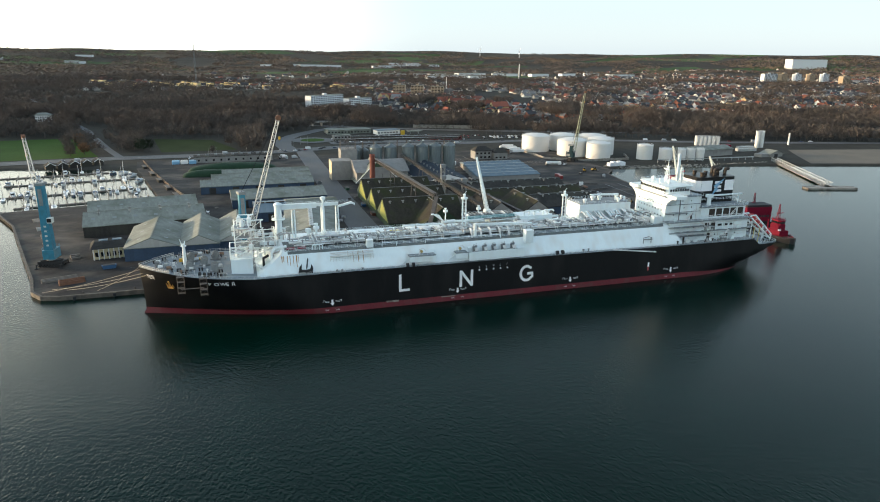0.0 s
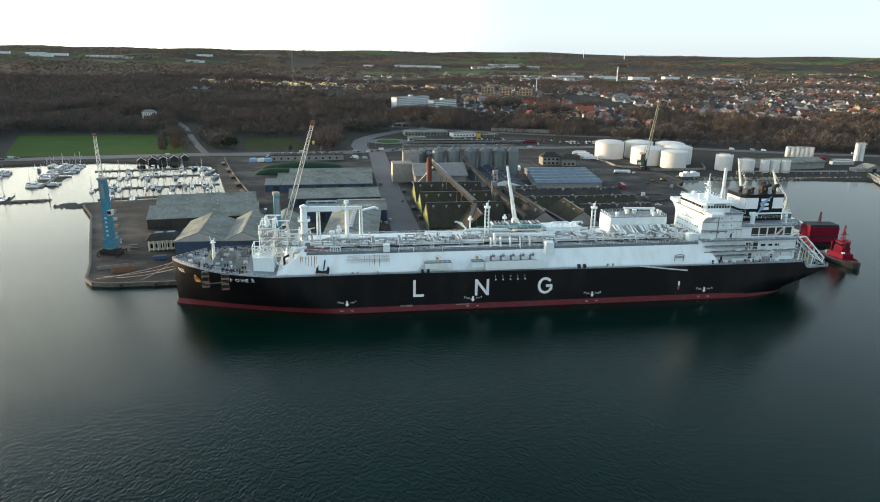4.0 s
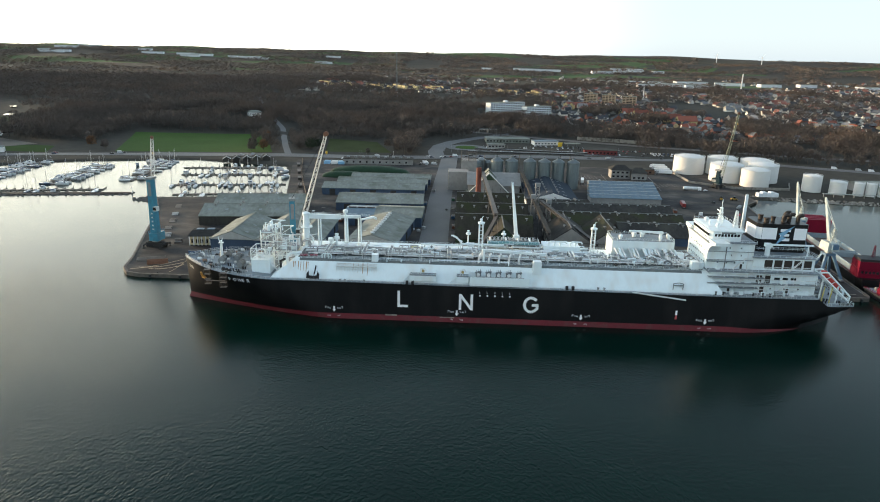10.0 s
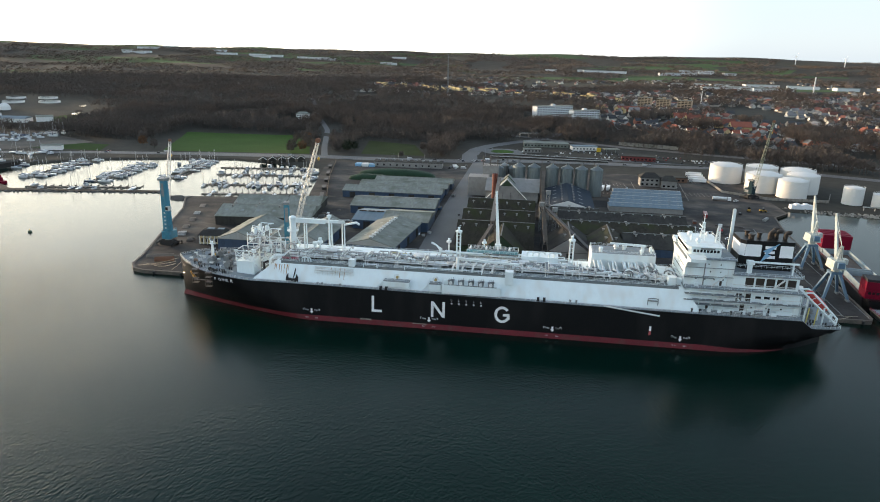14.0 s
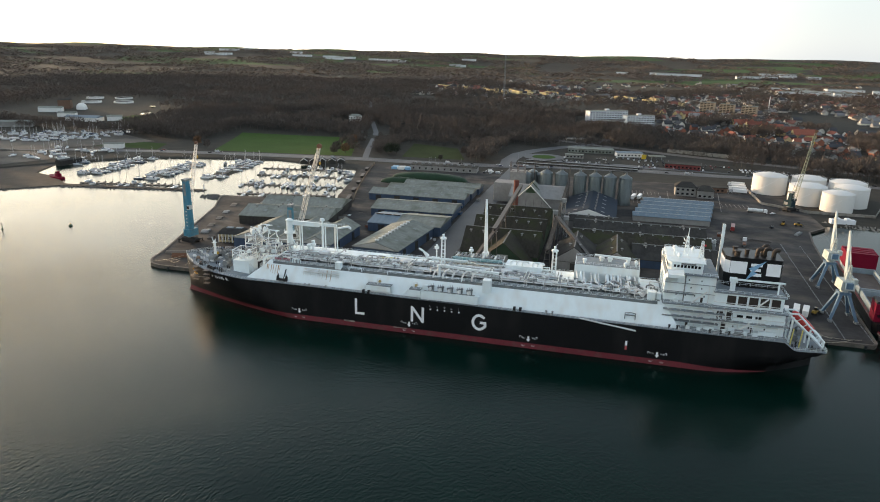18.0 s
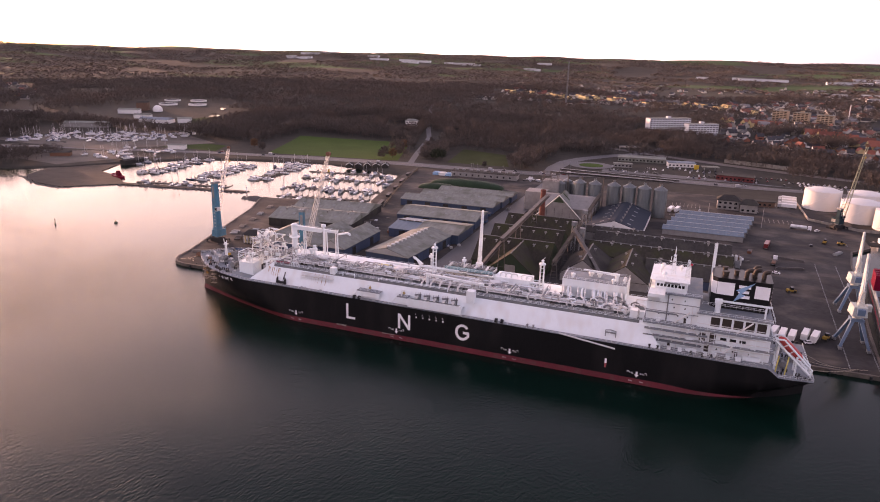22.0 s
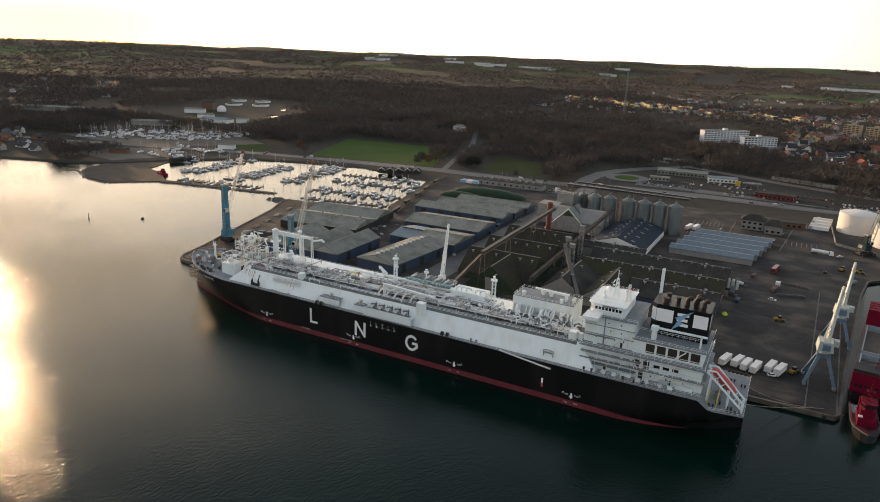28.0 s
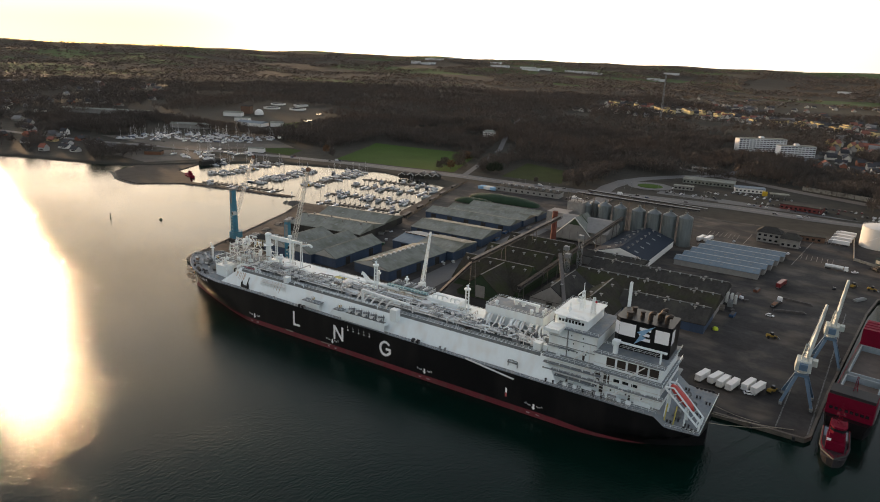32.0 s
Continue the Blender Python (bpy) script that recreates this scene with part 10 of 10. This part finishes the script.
for k in range(16):
    x, y = rng.uniform(-2300, -700), rng.uniform(3250, 3800)
    t = thing("factory", "long low white factory hall in the far district", "factory", (x, y, ground_z(x, y)), rng.uniform(-10, 20), "far factory halls")
    L = rng.uniform(50, 130)
    part("wall", Geo().box(-L / 2, -12, -4, L / 2, 12, 10), M_BLOCKWHITE, t)
    part("roof", Geo().box(-L / 2 - 0.4, -12.4, 10, L / 2 + 0.4, 12.4, 10.8), M_ROOFGREY, t)
for x, y, h, r in ((745, 1670, 48, 2.0), (338, 1122, 30, 0.9)):
    t = thing("works_chimney", "tall slim pale works chimney in the town", "chimney", (x, y, ground_z(x, y)))
    part("shaft", Geo().lathe((0, 0), [(r, -2), (r * 0.7, h)], 16), M_WALLWHITE, t)
for x, y in ((1480, 3960), (1640, 3700)):
    t = thing("wind_turbine", "white wind turbine standing still far inland", "wind turbine", (x, y, ground_z(x, y)))
    part("tower", Geo().lathe((0, 0), [(2.2, -2), (1.3, 45)], 12), M_LETTER, t)
    part("nacelle", Geo().box(-1.4, -2.4, 44.4, 1.4, 3.0, 47), M_LETTER, t)
    for k in range(3):
        a = 0.5 + k * 2.094
        part("blade", Geo().tube((0, -2.6, 46), (20 * math.sin(a), -2.6, 46 + 20 * math.cos(a)), 0.9, 0.2, 4), M_LETTER, t)
t = thing("radio_mast", "thin lattice radio mast beyond the wood", "mast", (-153, 1080, ground_z(-153, 1080)))
part("lattice", Geo().truss((0, 0, -1), (0, 0, 92), 3.0, 1.6, 34, 0.22, (0, 1, 0)), M_GREYSTEEL, t)
# villa in the wood, waterworks and shore buildings
t = thing("villa", "white villa with grey hipped roof standing before the wood", "villa", (-327, 727, ground_z(-327, 727)), 8)
part("wall", Geo().box(-9, -5, -2, 9, 5, 8), M_WALLWHITE, t)
part("roof", Geo().add([(-9.8, -5.8, 8), (9.8, -5.8, 8), (9.8, 5.8, 8), (-9.8, 5.8, 8), (-5, 0, 11.2), (5, 0, 11.2)], [(3, 2, 1, 0), (0, 1, 5, 4), (1, 2, 5), (2, 3, 4, 5), (3, 0, 4)]), M_ROOFGREY, t)
for k in range(7):
    for z in (1.4, 4.8):
        part("window", Geo().box(-8.3 + k * 2.5, -5.08, z, -7.1 + k * 2.5, -4.98, z + 1.7), M_GLASSDARK, t)
M_POND = mat("still_pond_water", (0.006, 0.009, 0.008), 0.06, var=0.1)
for x, y, a, b, yaw in ((-564, 509, 15, 6, 25), (-648, 655, 6, 17, 20), (-700, 742, 5, 20, 35)):
    solo("pond", Geo().lathe((0, 0), [(1.0, -1.5), (1.0, 0), (0.02, 0)], 20), M_POND, "small still pond reflecting the evening sky", "pond", kind="structure", at=(x, y, ground_z(x, y) + 0.5), yaw=yaw).scale = (a, b, 1)
draped("meadow", [(-645, 566), (-596, 566), (-606, 632), (-652, 632)], 0.15, mat("waterworks_grass", (0.035, 0.06, 0.016), 0.95, spec=0.05, var=0.25, scale=0.05), "mown grass beside the waterworks")
for k, (x, y, r) in enumerate(((-818, 737, 16), (-773, 762, 16), (-863, 798, 15), (-818, 818, 15))):
    t = thing("basin_tank", "round pale waterworks basin by the shore wood", "basin", (x, y, ground_z(x, y)), group="waterworks basins")
    part("ring_wall", Geo().lathe((0, 0), [(r, -2), (r, 2.6), (r - 0.8, 2.6), (r - 0.8, 1.0), (r - 1.0, 1.0), (r - 1.0, -2)], 28), M_WALLWHITE, t)
    part("basin_water", Geo().lathe((0, 0), [(r - 0.9, 2.0), (0.2, 2.0)], 28), M_POND, t, "still water in the basin")
    part("scraper_bridge", Geo().box(-r, -0.6, 2.7, r, 0.6, 3.1), M_PIPEGREY, t)
t = thing("gas_dome", "white domed gas holder at the waterworks", "tank", (-761, 650, ground_z(-761, 650)))
smooth_by_angle(part("dome", Geo().lathe((0, 0), [(8, -2)] + [(8 * math.cos(a), 2 + 8 * math.sin(a)) for a in [k * 0.19 for k in range(8)]] + [(0.2, 10)], 28), M_WALLWHITE, t))
for x, y, L, D, h, yaw, wl, rf, lb in ((-940, 468, 160, 14, 7, 25, M_WALLGREY, M_ROOFGREY, "very long low grey hall on the west shore"), (-669, 550, 48, 20, 5, 10, M_WALLWHITE, M_ROOFPALE, "white waterworks hall by the shore wood"), (-636, 572, 20, 14, 6, 40, M_WALLWHITE, M_ROOFGREY, "white waterworks hall by the shore wood"),
                                       (-488, 390, 20, 9, 5, 24, M_WALLWHITE, M_ROOFGREY, "small white building beside the marina"), (-711, 463, 60, 16, 6, 27, M_WALLGREY, M_ROOFGREY, "grey boat hall with arched roof"), (-560, 290, 20, 10, 4, 35, M_RUST, M_ROOFDARK, "low dark boatyard shed on shore"), (-600, 300, 26, 10, 4, 30, M_WALLGREY, M_ROOFDARK, "low dark boatyard shed on shore"), (-778, 606, 32, 16, 6, 28, M_WALLWHITE, M_ROOFGREY, "white waterworks hall by the shore wood"), (-790, 648, 18, 14, 13, 28, M_BROWNBRICK, M_ROOFDARK, "brown brick waterworks tower block"), (-464, 296, 24, 8, 3.4, 80, M_ROOFDARK, M_ROOFDARK, "low dark boatyard shed on shore"), (-720, 575, 24, 14, 5, 28, M_WALLWHITE, M_ROOFGREY, "white waterworks hall by the shore wood")):
    t = thing("shore_building", lb, "building", (x, y, ground_z(x, y)), yaw)
    part("wall", Geo().box(-L / 2, -D / 2, -2, L / 2, D / 2, h), wl, t)
    part("roof", Geo().end([(-D / 2 - 0.5, h), (D / 2 + 0.5, h), (0, h + D * 0.14)], -L / 2 - 0.5, L / 2 + 0.5), rf, t)

# ---- trees ----
def tree_template(seed, twigs, clumps, size):
    """A bare winter tree one high and about one wide: trunk, limbs, and a feathery crown of twig sprays."""
    r = random.Random(seed)
    v, f = [], []

    def tri(a, b, c):
        n = len(v)
        v.extend((a, b, c))
        f.append((n, n + 1, n + 2))

    def limb(a, b, w0, w1):
        n = len(v)
        for o, w in ((a, w0), (b, w1)):
            for k in range(3):
                v.append((o[0] + w * math.cos(2.1 * k), o[1] + w * math.sin(2.1 * k), o[2]))
        for k in range(3):
            j = (k + 1) % 3
            f.extend(((n + k, n + j, n + 3 + j), (n + k, n + 3 + j, n + 3 + k)))
    limb((0, 0, -0.1), (r.uniform(-0.03, 0.03), r.uniform(-0.03, 0.03), 0.6), 0.022, 0.012)
    for k in range(3 if twigs else 0):
        a = r.uniform(0, 6.28)
        limb((0, 0, 0.3 + 0.1 * k), (0.28 * math.cos(a), 0.28 * math.sin(a), 0.62 + 0.1 * k), 0.013, 0.006)
    for k in range(twigs):
        a, q = r.uniform(0, 6.28), r.uniform(0.1, 0.42)
        z = r.uniform(0.45, 0.98)
        q *= math.sqrt(max(0.12, 1 - ((z - 0.62) / 0.42) ** 2))
        p = (q * math.cos(a) * 0.35, q * math.sin(a) * 0.35, z * 0.72)
        e = (q * math.cos(a) * 1.1, q * math.sin(a) * 1.1, z)
        w = 0.022
        tri(p, e, (e[0] + r.uniform(-w, w) * 2, e[1] + r.uniform(-w, w) * 2, e[2] - r.uniform(0.02, 0.07)))
    for k in range(clumps):
        a, z = r.uniform(0, 6.28), r.uniform(0.4, 0.95)
        q = r.uniform(0.1, 0.44) * math.sqrt(max(0.1, 1 - ((z - 0.62) / 0.42) ** 2))
        c = Vector((q * math.cos(a), q * math.sin(a), z))
        d = [Vector((r.gauss(0, 1), r.gauss(0, 1), r.gauss(0, 1) + 0.5)).normalized() * size * r.uniform(0.5, 1.2) for _ in range(3)]
        tri(c + d[0], c + d[1], c - d[2] * 0.4)
    return [tuple(p) for p in v], f


def wooded(x, y):
    """Whether a tree may stand at x, y."""
    far = math.hypot(x, y + 240)
    n = noise.noise(Vector((x / 210, y / 210, 1.5)))
    m = noise.noise(Vector((x / 70, y / 70, 4.5)))
    if x < -600 and y < 330 and (any(math.hypot(x - hx, y - hy) < 13 for hx, hy in SHORE_HOUSES) or m > 0.15):
        return False
    if -26 < (x + 327) < 22 and -60 < y - 727 < 14 or (0 < x < 132 and 785 < y < 880) or (200 < x < 312 and 960 < y < 1100):
        return False
    if -440 < x < 128 and y < 700:
        low = 590 if x < -268 else 470 if x < -190 else 568 - 0.25 * (x + 190) if x < -112 else 545 if x < -98 else 458 if x < -66 else 604
        if y < low or abs(y - (645 - 0.46 * (x - 20))) < 14 or (abs(x + 46 - max(0, y - 530) * 0.63) < 13 and x > -66) or abs(x + 200 + (y - 430) * 0.31) < 7:
            return False
        return x > -232 or x < -268 or m > -0.3
    if x >= 128 and y < town_edge(x):                           # belt before the town
        rail = 645 - 0.46 * (x - 20) if x < 230 else 560 - 0.32 * (x - 220)
        if abs(y - rail) < 13 or y < (590 if x < 190 else 528 if x < 252 else 494 - 0.42 * (x - 260)):
            return False
        return m > -0.6
    if -410 < x < 240 and 1330 - 0.34 * (x + 390) < y < 1540 - 0.3 * (x + 390) and m < 0.5:
        return False
    if in_town(x, y):
        return m > 0.08
    if x < -395:
        shore_y = 200 + (-560 - x) * -0.15
        if y < shore_y + 16 or (-720 < x < -440 and 300 < y < 470 + (x + 560) * 0.1) or (x > -560 and y < 300) or (-880 < x < -606 and 500 < y < 725) or (-606 <= x < -545 and 492 < y < 528) or (-890 < x < -690 and 725 <= y < 840):
            return False
        if abs(y - (345 + (-560 - x) * -0.33)) < 14:
            return False
        if y < 330 + (-600 - x) * 0.75:
            return m > -0.2
    if far < 1750:
        return n > -0.42 or m > 0.1
    return n > (-0.22 if x < -300 else 0.0) and m > -0.55


rng = random.Random(99)
near_t, mid_t, far_t = [], [], []
for lo, hi, step, out in ((560, 1150, 7.6, near_t), (1150, 2050, 13.0, mid_t), (2050, 4650, 27.0, far_t)):
    y = -200.0
    while y < hi:
        x = -hi
        while x < hi:
            px, py = x + rng.uniform(-0.45, 0.45) * step, y + rng.uniform(-0.45, 0.45) * step
            x += step
            d = math.hypot(px, py + 240)
            if not lo <= d < hi:
                continue
            a = math.degrees(math.atan2(py + 240, px))
            if not 26 < a < 168 or not wooded(px, py):
                continue
            h = (rng.uniform(9, 17) if out is near_t else rng.uniform(11, 18)) * (1 + 0.45 * noise.noise(Vector((px / 90, py / 90, 11))))
            wd = h * rng.uniform(0.75, 1.1) * (1 if out is near_t else 1.25 if out is mid_t else 2.3)
            out.append((px, py, ground_z(px, py) - (3.5 if out is far_t else 1.5 if out is mid_t else 0.3), wd, h * (0.75 if out is far_t else 1), rng.uniform(0, 6.28), rng.randrange(4)))
        y += step
bulk("near_wood", [tree_template(k, 56, 34, 0.08) for k in range(4)], near_t, M_TWIG, "bare brown winter trees of the wood behind the port", "trees")
bulk("middle_wood", [tree_template(10 + k, 18, 26, 0.13) for k in range(4)], mid_t, M_TWIG, "bare brown winter trees of the middle distance", "trees")
bulk("far_wood", [tree_template(20 + k, 0, 16, 0.24) for k in range(4)], far_t, M_FARWOOD, "far brown and grey wooded land", "trees")
# single trees by the road and field
M_CONIFER = mat("dark_conifer", (0.02, 0.03, 0.014), 0.95, var=0.3, island=0.3)
M_AUTUMN = mat("russet_beech_twigs", (0.13, 0.07, 0.035), 0.95, var=0.3, island=0.3)
singles = [(-250, 470, 13, 0), (-244, 500, 14, 0), (-252, 530, 13, 1), (-240, 486, 12, 0), (-236, 462, 12, 1), (-246, 452, 11, 0), (-186, 470, 13, 2), (-190, 486, 12, 2), (-180, 480, 12, 2), (-194, 502, 13, 0), (-198, 474, 11, 0), (-104, 500, 11, 0), (-96, 520, 12, 0), (-88, 490, 9, 0), (-396, 432, 11, 0), (-432, 470, 13, 0), (-440, 500, 15, 0), (-418, 446, 12, 1), (-120, 452, 7, 0), (-76, 462, 8, 0)]
for x, y, h, k in singles:
    t = thing("tree", ("bare winter tree at the field's edge", "russet leaved beech at the field's edge", "dark evergreen tree at the meadow")[k], "tree", (x, y, ground_z(x, y)))
    tv, tf = tree_template(int(x), 160, 260, 0.075)
    part("crown", Geo().add([(a * h * 1.05, b * h * 1.05, (c - 0.2) * h * 1.25) for a, b, c in tv[6:]], [tuple(i - 6 for i in q) for q in tf if min(q) >= 6]), (M_TWIG, M_AUTUMN, M_CONIFER)[k], t)
    part("trunk", Geo().tube((0, 0, -0.5), (0, 0, h * 0.6), 0.3, 0.12, 7), M_BARK, t)
